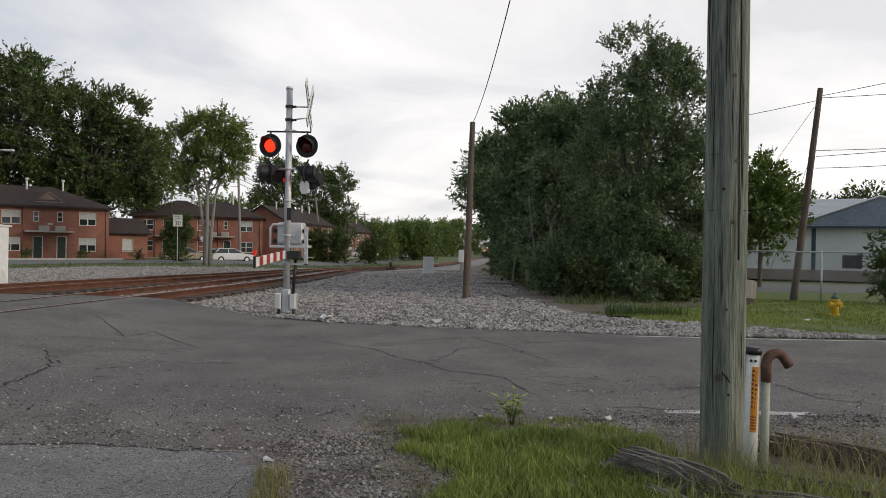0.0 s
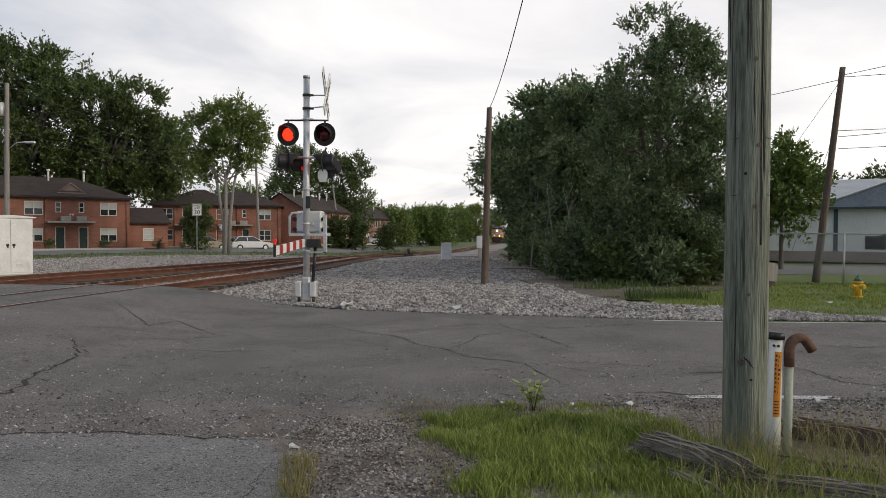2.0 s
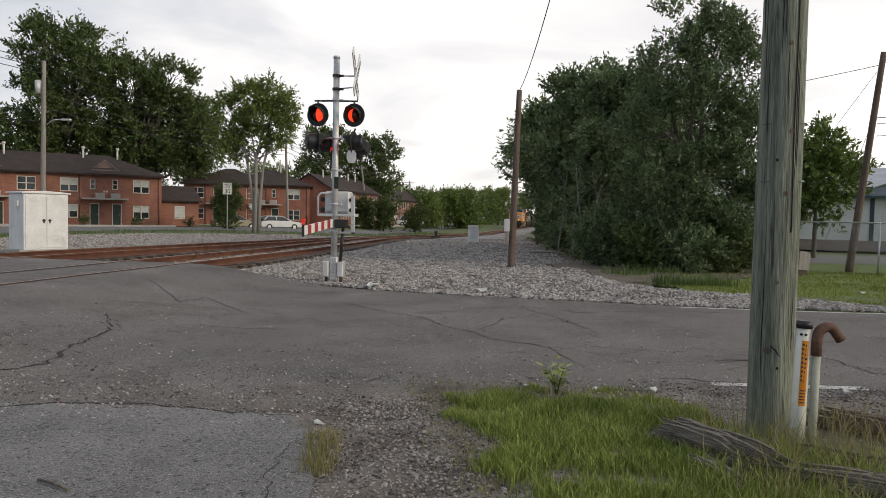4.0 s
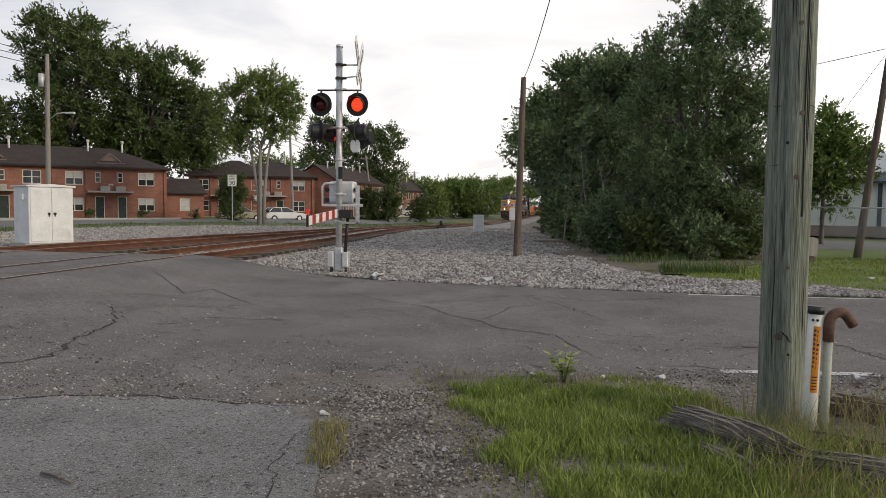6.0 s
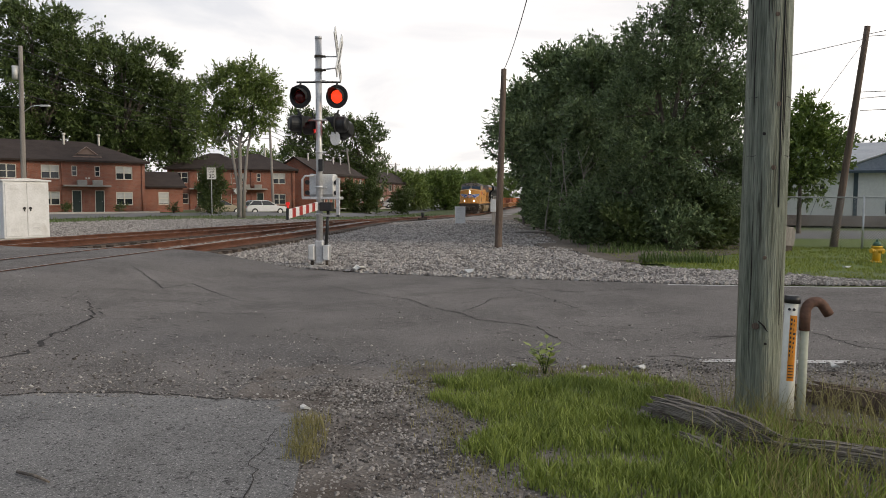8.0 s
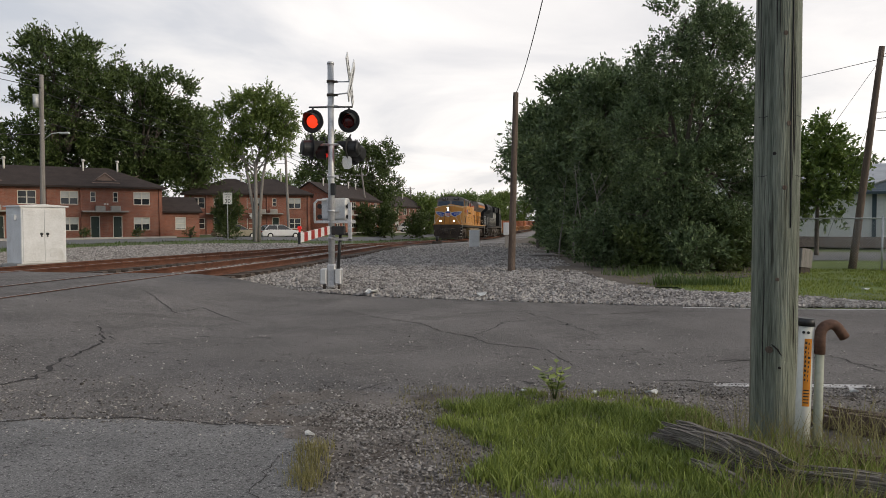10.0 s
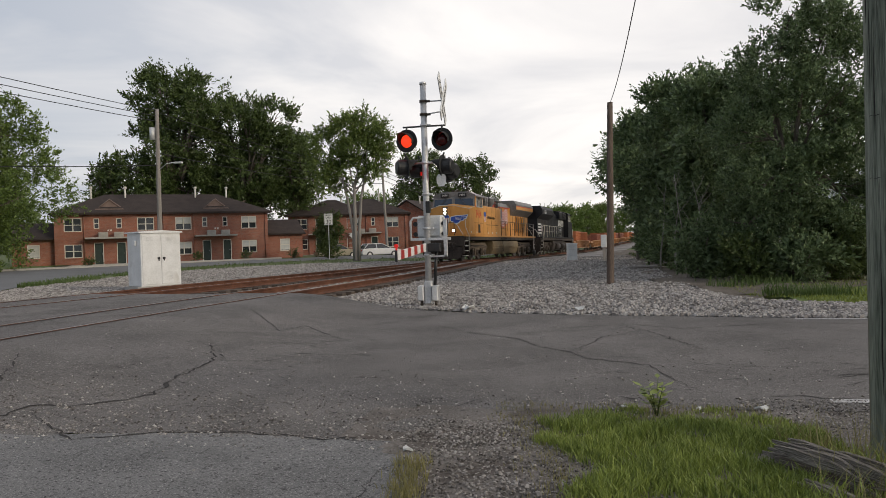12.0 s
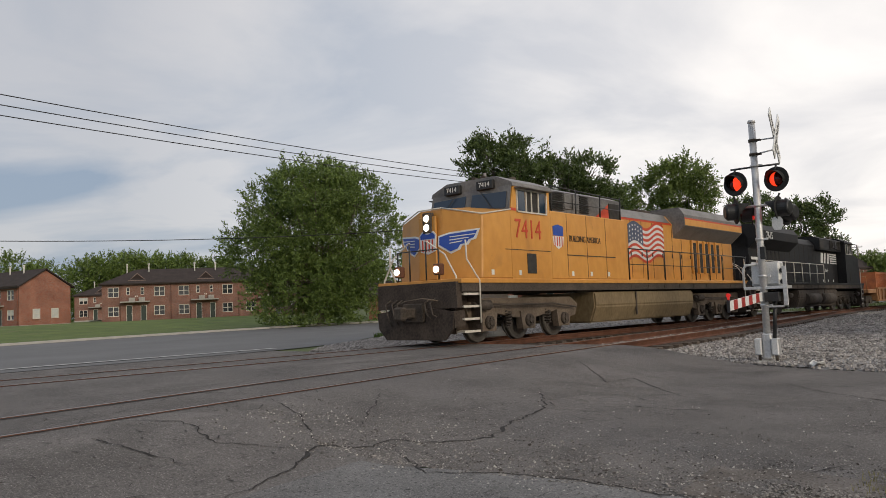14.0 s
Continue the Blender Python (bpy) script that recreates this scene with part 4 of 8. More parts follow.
def yellow_livery(t):
    for s in (-1, 1):
        f = side_matrix
        letters("7414", 0.78, RED_PAINT, t, f(7.3, s * 1.512, 3.08), "road_number", squash=0.85, label="red painted road number")
        letters("BUILDING AMERICA", 0.27, BLACK, t, f(4.2, s * 1.512, 2.94), "slogan", squash=0.78, label="dark painted words")
        # small shield
        bm = B()
        plate(bm, [(5.48, 3.0), (6.02, 3.0), (6.04, 3.28), (5.75, 3.34), (5.46, 3.28)], s * 1.505)
        part("shield_top", bm, BLUE_PAINT, t)
        bm = B()
        plate(bm, [(5.45, 2.98), (6.05, 2.98), (6.0, 2.72), (5.75, 2.6), (5.5, 2.72)], s * 1.503)
        part("shield_field", bm, PALE_PAINT, t)
        bm = B()
        for k in range(4):
            plate(bm, [(5.53 + k * .13, 2.68), (5.58 + k * .13, 2.68), (5.58 + k * .13, 2.97), (5.53 + k * .13, 2.97)], s * 1.506)
        part("shield_stripes", bm, RED_PAINT, t)
        # waving flag on the hood doors
        def wave(u, v):
            return (0.35 - 2.9 * u, 2.42 + 1.32 * v + 0.13 * math.sin(u * 9.5) + 0.1 * u)
        for k in range(13):
            v0, v1 = k / 13, (k + 1) / 13
            u0 = 0.4 if k > 5 else 0.0
            bm = B()
            n = 16
            for i in range(n):
                ua, ub = u0 + (1 - u0) * i / n, u0 + (1 - u0) * (i + 1) / n
                plate(bm, [wave(ua, v0), wave(ub, v0), wave(ub, v1), wave(ua, v1)], s * 0.985, 0.005)
            part("flag_stripe", bm, RED_PAINT if k % 2 == 0 else PALE_PAINT, t)
        bm = B()
        for i in range(8):
            ua, ub = 0.4 * i / 8, 0.4 * (i + 1) / 8
            plate(bm, [wave(ua, 6 / 13), wave(ub, 6 / 13), wave(ub, 1), wave(ua, 1)], s * 0.985, 0.005)
        part("flag_canton", bm, material("flag blue", (0.05, 0.065, 0.12), (0.09, 0.11, 0.17), 0.5) if s < 0 else bpy.data.materials["flag blue"], t)
        bm = B()
        for i in range(5):
            for j in range(4):
                x, z = wave(0.05 + 0.075 * i, 0.53 + 0.12 * j)
                plate(bm, [(x - .045, z), (x, z - .045), (x + .045, z), (x, z + .045)], s * 0.988, 0.005)
        part("flag_stars", bm, PALE_PAINT, t)
        # red line under the roof edge
        bm = B()
        box(bm, -3.3, s * 0.985 - .004, 3.9, 1.5, s * 0.985 + .005, 3.97)
        box(bm, -9.58, s * 1.508 - .006, 4.12, -3.42, s * 1.508 + .006, 4.18)
        box(bm, 7.85, s * 1.503 - .004, 3.6, 8.1, s * 1.503 + .006, 3.68)
        plate(bm, [(2.25, 3.78), (3.1, 3.78), (2.25, 4.25)], s * 1.29 if s > 0 else s * 1.30, 0.012)
        part("red_stripe", bm, RED_PAINT, t)
    # wings and shield on the nose, laid on its slanting faces
    bm = B()
    prism(bm, [(-0.27, 2.5), (0.0, 2.42), (0.27, 2.5), (0.3, 2.95), (0.2, 3.05), (0, 3.0), (-0.2, 3.05), (-0.3, 2.95)], "x", 9.868, 9.9)
    part("nose_shield", bm, PALE_PAINT, t)
    bm = B(); prism(bm, [(-0.26, 2.84), (0.26, 2.84), (0.27, 2.94), (0.18, 3.01), (0, 2.96), (-0.18, 3.01), (-0.27, 2.94)], "x", 9.9, 9.906)
    part("nose_shield_top", bm, BLUE_PAINT, t)
    bm = B()
    for k in range(4):
        prism(bm, [(-.21 + k * .12, 2.5), (-.16 + k * .12, 2.5), (-.16 + k * .12, 2.82), (-.21 + k * .12, 2.82)], "x", 9.9, 9.906)
    part("nose_shield_stripes", bm, RED_PAINT, t)
    for s in (-1, 1):
        ang = math.atan2(-0.40, 1.08)
        def on_face(d, z, lift):
            q = (z - 1.7) / 1.75
            px = 9.85 - 0.10 * q + (-0.40) * d / 1.08 + lift * 0.94
            return (px, s * (0.42 + d + lift * 0.35), z)
        def feather(pts, lift, mat, name):
            b = B()
            A = [b.verts.new(on_face(d, z, lift)) for d, z in pts]
            C = [b.verts.new(on_face(d, z, lift + 0.012)) for d, z in pts]
            n = len(A)
            for i in range(n):
                b.faces.new((A[i], A[(i + 1) % n], C[(i + 1) % n], C[i]))
            b.faces.new(A); b.faces.new(C)
            part(name, b, mat, t)
        feather([(-.1, 2.62), (.25, 2.4), (.5, 2.5), (.55, 2.6), (.72, 2.62), (.78, 2.72), (.92, 2.76), (1.02, 3.04), (.2, 2.98), (-.1, 2.9)], 0.004, PALE_PAINT, "wing_edge")
        feather([(-.06, 2.66), (.24, 2.46), (.44, 2.53), (.5, 2.64), (.66, 2.66), (.72, 2.75), (.86, 2.8), (.95, 2.99), (.2, 2.93), (-.06, 2.86)], 0.018, BLUE_PAINT, "wing")
        for k in range(3):
            feather([(.22, 2.84 - k * .085), (.9 - k * .17, 2.88 - k * .085), (.9 - k * .17, 2.905 - k * .085), (.22, 2.865 - k * .085)], 0.032, PALE_PAINT, "wing_line")


def black_livery(t):
    for s in (-1, 1):
        f = side_matrix
        letters("7615", 0.5, PALE_PAINT, t, f(-8.0, s * 1.52, 4.06), "road_number", label="white painted road number")
        letters("7615", 0.3, PALE_PAINT, t, f(3.6, s * 0.995, 2.5), "road_number")
        # plain bars and blocks of the hood's emblem
        bm = B()
        for k in range(5):
            plate(bm, [(4.6 - .04 * k, 2.95 + k * .14), (6.0, 2.95 + k * .14), (6.0, 3.03 + k * .14), (4.6 - .04 * k, 3.03 + k * .14)], s * 0.99)
        plate(bm, [(3.2, 2.95), (3.5, 2.95), (3.7, 3.6), (3.4, 3.6)], s * 0.99)
        plate(bm, [(3.9, 2.95), (4.2, 2.95), (4.4, 3.6), (4.1, 3.6)], s * 0.99)
        plate(bm, [(2.5, 2.95), (3.0, 2.95), (3.15, 3.6), (2.65, 3.6)], s * 0.99)
        part("emblem", bm, PALE_PAINT, t)
        bm = B()
        for k in range(4):
            plate(bm, [(-9.5, 2.0 + k * .28), (-7.9, 2.0 + k * .28), (-7.9, 2.14 + k * .28), (-9.5, 2.14 + k * .28)], s * 1.06)
        part("end_stripes", bm, PALE_PAINT, t)


YELLOW_LOCO, YELLOW_SETS, _ = locomotive("locomotive", "yellow and grey diesel locomotive with lit headlights", YELLOW, LOCO_GREY, "7414", True, PALE_RAIL)
yellow_livery(YELLOW_LOCO)
BLACK_LOCO, BLACK_SETS, _ = locomotive("locomotive", "black diesel locomotive coupled cab end to the rear", LOCO_BLACK, LOCO_BLACK, "7615", False, PALE_RAIL, True)
black_livery(BLACK_LOCO)


def car_truck_wheels(parent, xs, r=0.42):
    out = []
    for x in xs:
        ob = new("wheelset", WHEELSET)
        ob.parent = parent
        ob.matrix_basis = Matrix.Translation((x, 0, r)) @ Matrix.Diagonal((r / .56, 1, r / .56, 1))
        out.append((ob, x))
    return out


def well_car(load, label):
    """A low well car 17 m long, with a short container or none standing in the well."""
    t = thing("well_car", label, "freight car", group="well cars of the train")
    for s in (-1, 1):
        bm = B()
        prism(bm, [(-6.6, .5), (6.6, .5), (6.6, 1.35), (-6.6, 1.35)], "y", s * 1.36 - .04, s * 1.36 + .04)
        prism(bm, [(-6.7, 1.3), (6.7, 1.3), (6.7, 1.42), (-6.7, 1.42)], "y", s * 1.38 - .1, s * 1.38 + .1)
        prism(bm, [(-6.6, .42), (6.6, .42), (6.6, .55), (-6.6, .55)], "y", s * 1.36 - .09, s * 1.36 + .09)
        part("side_sill", bm, WELL_PAINT, t)
        for i in range(15):
            x = -6.3 + i * 0.9
            bm = B(); box(bm, x - .06, s * 1.42 - .05, .5, x + .06, s * 1.42 + .05, 1.34)
            part("side_rib", bm, WELL_PAINT, t)
    bm = B(); box(bm, -6.5, -1.3, .45, 6.5, 1.3, .55)
    part("well_floor", bm, GRIME, t)
    for e in (-1, 1):
        bm = B()
        box(bm, min(e * 6.5, e * 8.6), -1.35, 1.02, max(e * 6.5, e * 8.6), 1.35, 1.3, .03)
        box(bm, min(e * 6.45, e * 6.6), -1.35, .5, max(e * 6.45, e * 6.6), 1.35, 1.3)
        part("end_platform", bm, WELL_PAINT, t)
        bm = B()
        for s in (-1, 1):
            prism(bm, [(e * 6.75, .5), (e * 6.95, .3), (e * 7.35, .3), (e * 7.6, .62), (e * 7.85, .3), (e * 8.25, .3), (e * 8.45, .5), (e * 8.2, .85), (e * 7.0, .85)], "y", s * 1.02 - .07, s * 1.02 + .07)
        part("truck_frame", bm, GRIME, t)
        bm = B(); box(bm, min(e * 8.5, e * 9.15), -.12, .75, max(e * 8.5, e * 9.15), .12, .98, .03)
        part("coupler", bm, GRIME, t)
        bm = B()
        pipe(bm, [(e * 8.4, -1.2, 1.3), (e * 8.4, -1.2, 2.2), (e * 8.4, 1.2, 2.2), (e * 8.4, 1.2, 1.3)], .03, 6)
        part("end_rail", bm, WELL_PAINT, t)
        car_truck_wheels(t, (e * 7.1, e * 8.1))
    for x, L, mat, h in load:
        bm = B()
        box(bm, x - L / 2, -1.2, .56, x + L / 2, 1.2, .56 + h)
        for s in (-1, 1):
            n = int(L / .28)
            for i in range(n):
                u = x - L / 2 + .14 + i * L / n
                prism(bm, [(u - .05, s * 1.2), (u + .05, s * 1.2), (u + .03, s * 1.235), (u - .03, s * 1.235)], "z", .68, .44 + h)
        part("container", bm, mat, t, "ribbed steel container standing in the well")
        bm = B()
        for s in (-1, 1):
            for e in (-1, 1):
                box(bm, x + e * (L / 2 - .08) - .09, s * 1.2 - .05, .55, x + e * (L / 2 - .08) + .09, s * 1.2 + .05, .58 + h)
        part("corner_post", bm, mat, t)
    return t


CARS = []
LOADS = [[(-.0, 12.2, ORANGE_BOX, 2.0)], [(-3.1, 6.1, RED_BOX, 1.75)], [(0, 12.2, ORANGE_BOX, 2.0)], [(3, 6.1, ORANGE_BOX, 2.0), (-3.2, 6.1, RED_BOX, 1.9)], [(0, 12.2, RED_BOX, 1.8)], [(-3.0, 6.1, ORANGE_BOX, 2.0)], [(0, 12.2, ORANGE_BOX, 2.0)], [(0, 12.2, RED_BOX, 2.0)], [(0, 12.2, ORANGE_BOX, 2.0)], [(0, 12.2, ORANGE_BOX, 2.0)]]
for load in LOADS:
    CARS.append(well_car(load, "low rusty orange well car with a container in it"))


def motions():
    """All that moves: the train along the curve, and the turning wheels of the engines."""
    ride(YELLOW_LOCO, 10.9, 7.05)
    ride(BLACK_LOCO, 33.3, 7.05, True)
    for sets, turned in ((YELLOW_SETS, False), (BLACK_SETS, True)):
        for ob, x in sets:
            roll(ob, x, 0.533, 0.533, turned)
    for i, ob in enumerate(FLASHERS):
        flash(ob, i)
    for i, car in enumerate(CARS):
        ride(car, 44.4 + 9.3 + i * 18.5, 7.6)

# ---------------------------------------------------------------- trees
def crown_mesh(name, blobs, n, size, mat, rng, flat=0.5, shell=0.55, full_at=-0.45):
    """Many small leaves, thick on the outside of each clump and thin within."""
    g = np.random.RandomState(rng.randint(0, 99999))
    vol = np.array([(b[3] * b[4] * b[5]) ** 0.67 for b in blobs])
    each = 12                      # leaves along one twig
    twigs = n // each
    n = twigs * each
    bl = np.array(blobs)[g.choice(len(blobs), twigs, p=vol / vol.sum())]
    d = g.normal(size=(twigs, 3)); d[:, 2] += 0.25
    d /= np.linalg.norm(d, axis=1)[:, None]
    # uneven clumps: the surface of each bough swells and falls back
    lump = 0.5 + 0.5 * np.sin(d[:, 0] * 5.1 + bl[:, 0] * 3) * np.sin(d[:, 1] * 4.7 + bl[:, 1] * 2) * np.sin(d[:, 2] * 5.3 + bl[:, 2])
    reach = (shell + (1.0 - shell) * g.rand(twigs) ** 0.45) * (0.8 + 0.3 * lump)
    reach = np.where(g.rand(twigs) < 0.05, reach + 0.22 * g.rand(twigs), reach)
    root = bl[:, :3] + d * reach[:, None] * bl[:, 3:6]
    # gaps of sky between the boughs: twigs of a thin spot are drawn into a full one
    wave = 2.4 / bl[:, 3].mean()
    q = root * wave + rng.uniform(0, 9)
    thin = np.sin(q[:, 0] + 1.3 * np.sin(q[:, 2])) * np.sin(q[:, 2] * 1.1 + np.sin(q[:, 1])) + 0.35 * np.sin(q[:, 0] * 2.3 + q[:, 2] * 1.9)
    full = np.where(thin > full_at + 0.25 * g.rand(twigs))[0]
    swap = g.choice(full, twigs)
    keep = np.isin(np.arange(twigs), full)
    root, d = np.where(keep[:, None], root, root[swap]), np.where(keep[:, None], d, d[swap])
    way = d * 0.8 + g.normal(size=(twigs, 3)) * 0.45 + np.array([0, 0, 0.45])
    way /= np.linalg.norm(way, axis=1)[:, None]
    long = size * (2.2 + 3.0 * g.rand(twigs))
    u = np.tile(np.linspace(0, 1, each), twigs)[:, None]
    d = np.repeat(way, each, 0)
    side = g.normal(size=(n, 3))
    P = np.repeat(root, each, 0) + d * u * np.repeat(long, each)[:, None] + side * size * (0.5 - 0.25 * u)
    # each leaf is a bent pair of triangles along a random twig
    a = side * 0.7 + d * 0.9; a /= np.linalg.norm(a, axis=1)[:, None]
    b = np.cross(a, g.normal(size=(n, 3))); b /= np.linalg.norm(b, axis=1)[:, None]
    s = size * (0.6 + 0.8 * g.rand(n))[:, None]
    c = np.cross(a, b) * s * 0.12
    v = np.stack([P - a * s * 0.6, P + b * s * flat * 0.5 + c, P + a * s * 0.6, P - b * s * flat * 0.5 + c], 1).reshape(-1, 3)
    me = bpy.data.meshes.new(name)
    me.vertices.add(4 * n)
    me.vertices.foreach_set("co", v.ravel())
    me.loops.add(4 * n)
    me.loops.foreach_set("vertex_index", np.arange(4 * n))
    me.polygons.add(n)
    me.polygons.foreach_set("loop_start", np.arange(0, 4 * n, 4))
    me.materials.append(mat)
    me.update(calc_edges=True)
    me.validate()
    return me


def tree(x, y, z, trunk_r, trunk_h, blobs, leaves, size, mat, label, name="tree", seed=1, bark=None, shell=0.55, lean=(0, 0), full_at=-0.45):
    """blobs: (x, y, z, rx, ry, rz) from the tree's foot. Limbs reach into each clump."""
    rng = random.Random(seed)
    t = thing(name, label, "tree", pose(x, y, z))
    bm = B()
    top = Vector((lean[0], lean[1], trunk_h))
    pts = [Vector((0, 0, -0.3)), Vector((0, 0, 0.15)), top * 0.5 + Vector((rng.uniform(-.1, .1), rng.uniform(-.1, .1), 0)), top]
    pipe(bm, pts, [trunk_r * 1.5, trunk_r * 1.1, trunk_r * 0.9, trunk_r * 0.7], 10)
    part("trunk", bm, bark or BARK, t)
    bm = B()
    for b in blobs:
        c = Vector(b[:3])
        base = top * rng.uniform(0.75, 1.0)
        mid = base.lerp(c, 0.5) + Vector((rng.uniform(-.4, .4), rng.uniform(-.4, .4), rng.uniform(-0.2, .5)))
        r = trunk_r * 0.45
        pipe(bm, [base, mid, c], [r, r * 0.6, r * 0.25], 6)
        for _ in range(4):
            e = c + Vector((rng.uniform(-1, 1) * b[3], rng.uniform(-1, 1) * b[4], rng.uniform(-.4, 1) * b[5])) * 0.75
            pipe(bm, [mid.lerp(c, rng.uniform(.2, .9)), c.lerp(e, .5), e], [r * 0.35, r * 0.2, r * 0.08], 5)
    part("branchwork", bm, bark or BARK, t)
    ob = new("crown", crown_mesh("crown", blobs, leaves, size, mat, rng, shell=shell, full_at=full_at))
    ob.parent = t
    return t


def round_blobs(rng, w, h0, h1, n, squash=0.8):
    """Clumps spread through a rounded crown of width w from height h0 to h1."""
    out = []
    for i in range(n):
        u = (i + 0.5) / n
        zz = h0 + (h1 - h0) * u
        env = math.sin(math.pi * (0.12 + 0.80 * u)) ** 0.6
        ang = i * 2.4 + rng.uniform(-.4, .4)
        rad = w / 2 * env * rng.uniform(0.3, 0.82)
        r = w * rng.uniform(0.13, 0.24)
        out.append((math.cos(ang) * rad, math.sin(ang) * rad, min(max(zz, h0 + r * .5), h1 - r * squash * .8), r, r, r * squash))
    return out


def build_trees():
    rng = random.Random(11)
    # dense grove of dark trees along the track, nearest first
    near = [(-0.1, 0, 7.0, 1.0, 1.0, 1.0), (0.9, .2, 6.6, 1.0, 1, 1.0), (1.5, 0, 5.4, 1.2, 1.2, 1.4), (-.4, .2, 5.6, 1.1, 1.2, 1.2), (.5, -.3, 4.5, 1.6, 1.5, 1.4), (-.9, .2, 4.0, 1.1, 1.2, 1.1), (1.9, .1, 3.6, 1.2, 1.2, 1.4), (-.6, -.2, 2.6, 1.4, 1.4, 1.2), (1.0, -.3, 2.4, 1.6, 1.5, 1.3), (.2, -.3, 1.2, 1.7, 1.3, .9), (1.9, .2, 1.5, 1.1, 1.1, 1.1), (-1.2, .1, 1.5, .9, 1, .9)]
    tree(5.6, 21.6, 0.05, 0.16, 3.4, near, 90000, 0.085, LEAF_DARK, "dense dark green tree with branches down to the grass", seed=2, shell=0.4)
    for i, (x, y, w, h, n) in enumerate([(4.6, 26.0, 3.8, 6.3, 42000), (3.8, 31.0, 4.0, 7.4, 34000), (3.2, 37.0, 4.0, 7.0, 26000), (2.9, 43.0, 4.6, 7.3, 24000), (4.4, 52.0, 5.6, 7.6, 22000), (6.0, 62.0, 6.4, 8.4, 16000), (8.0, 30.0, 5.0, 6.4, 14000), (8.6, 40.0, 6.0, 7.2, 12000), (10.5, 74.0, 8.0, 9.5, 10000), (10.2, 97.0, 8.5, 9, 8000), (13.2, 126, 9.5, 9.5, 7000), (18.5, 162, 10, 10, 6000), (26, 212, 12, 11, 6000)]):
        r = random.Random(40 + i)
        blobs = []
        for bx, by, bz, rx, ry, rz in round_blobs(r, w, 0.4, h, 20):
            # the crowns hang over the clear strip beside the track, which stays open lower down
            if bz - rz < 3.0:
                rx, ry = rx * 0.8, ry * 0.8
                bx = max(bx, 0.075 * y - x + rx)
            blobs.append((bx, by, bz, rx, ry, rz))
        tree(x, y, land(x, y), 0.09, h * 0.5, blobs, n, 0.05 + 0.0034 * y, LEAF_DARK, "dark green tree in the thick grove beside the track", seed=60 + i, shell=0.35)
    # right of the big pole
    tree(13.6, 31.4, 0, 0.09, 2.2, [(0, 0, 4.4, 0.9, .9, .9), (.5, 0, 3.3, 1.0, 1, 1), (-.4, 0, 3.0, 1.0, 1, 1), (.2, 0, 2.2, 1.0, .9, .7)], 9000, 0.18, LEAF_MID, "young green tree behind the wire fence", seed=7)
    # big shade trees behind the apartments
    for i, (x, y, w, h0, h, n) in enumerate([(-46.6, 78, 12.5, 6, 21, 42000), (-39.5, 82, 12, 5, 18, 36000), (-34.4, 84, 7.5, 5, 14, 16000), (-53.5, 76, 6, 3, 11, 9000), (-43.5, 86, 12, 3, 12, 16000)]):
        tree(x, y, 0, 0.5, h * 0.45, round_blobs(random.Random(80 + i), w, h0, h, 26), n, 0.33, LEAF_SHADE, "tall broad shade tree behind the brick apartments", seed=90 + i, shell=0.6, full_at=-0.2)
    slim = tree(-18.9, 59.2, -0.2, 0.17, 6.6, [(1.3, 0, 11.2, 1.5, 1.5, 1.2), (-.4, 0, 10.8, 1.9, 1.7, 1.2), (-2.1, 0, 9.8, 1.5, 1.4, 1.2), (2.3, 0, 9.8, 1.0, 1.3, 1.3), (.4, 0, 9.3, 1.7, 1.6, 1.0), (-2.4, 0, 8.2, 1.1, 1.1, 1.2), (2.0, .2, 8.2, .9, 1, 1.0), (-1.5, 0, 7.0, 1.1, 1.0, 1.0), (-2.3, .2, 6.2, .8, .9, .9), (1.4, -.2, 7.2, .7, .8, .7), (.1, .3, 7.9, .9, .9, .8)], 20000, 0.21, LEAF_LIGHT, "slim tree with forked trunk and a high light green crown", seed=101, bark=GREY_POLE)
    for side, top in ((-.12, (-1.3, .2, 9.0)), (.22, (1.2, 0, 9.6))):
        bm = B()
        pipe(bm, [(side, 0, -.2), (side * 1.5, 0, 2.5), (top[0] * .5, 0, 5.4), (top[0] * .85, .1, 7.4), top], [.17, .14, .11, .08, .03], 8)
        part("trunk", bm, GREY_POLE, slim)
    for i, (x, y, w, h0, h, n) in enumerate([(-25.6, 118, 11, 2.5, 15.4, 13000), (-18.7, 121, 10, 2, 14.4, 10000)]):
        tree(x, y, -0.4, 0.4, h * 0.45, round_blobs(random.Random(120 + i), w, h0, h, 18), n * 2, 0.33, LEAF_SHADE, "tall dark green tree behind the apartments", seed=130 + i)
    # broad tree beyond the crossing
    tree(-44.4, 44.4, 0.1, 0.3, 3.2, round_blobs(random.Random(31), 14.4, 0.1, 12.9, 38, 0.8), 130000, 0.19, LEAF_MID, "broad round green tree on the lawn beyond the street", seed=33, shell=0.45, full_at=-0.7)
    # woods far off along the line
    spots = [(-14, 150, 11, 6.8), (-6, 160, 12, 7.4), (-8, 190, 13, 8.2), (-22, 170, 13, 8.5), (14, 310, 15, 12), (-2, 240, 16, 10.5), (-34, 190, 16, 10.5), (42, 250, 22, 14), (-16, 260, 20, 10.5), (4, 250, 12, 11.5), (-48, 160, 14, 12)]
    for i, (x, y, w, h) in enumerate(spots):
        tree(x, y, -1.1, 0.4, h * 0.3, round_blobs(random.Random(150 + i), w, 0.5, h, 14), 14000, 0.45, LEAF_LIGHT if i % 3 == 0 else LEAF_MID, "leafy green tree in the distance along the line", seed=170 + i)
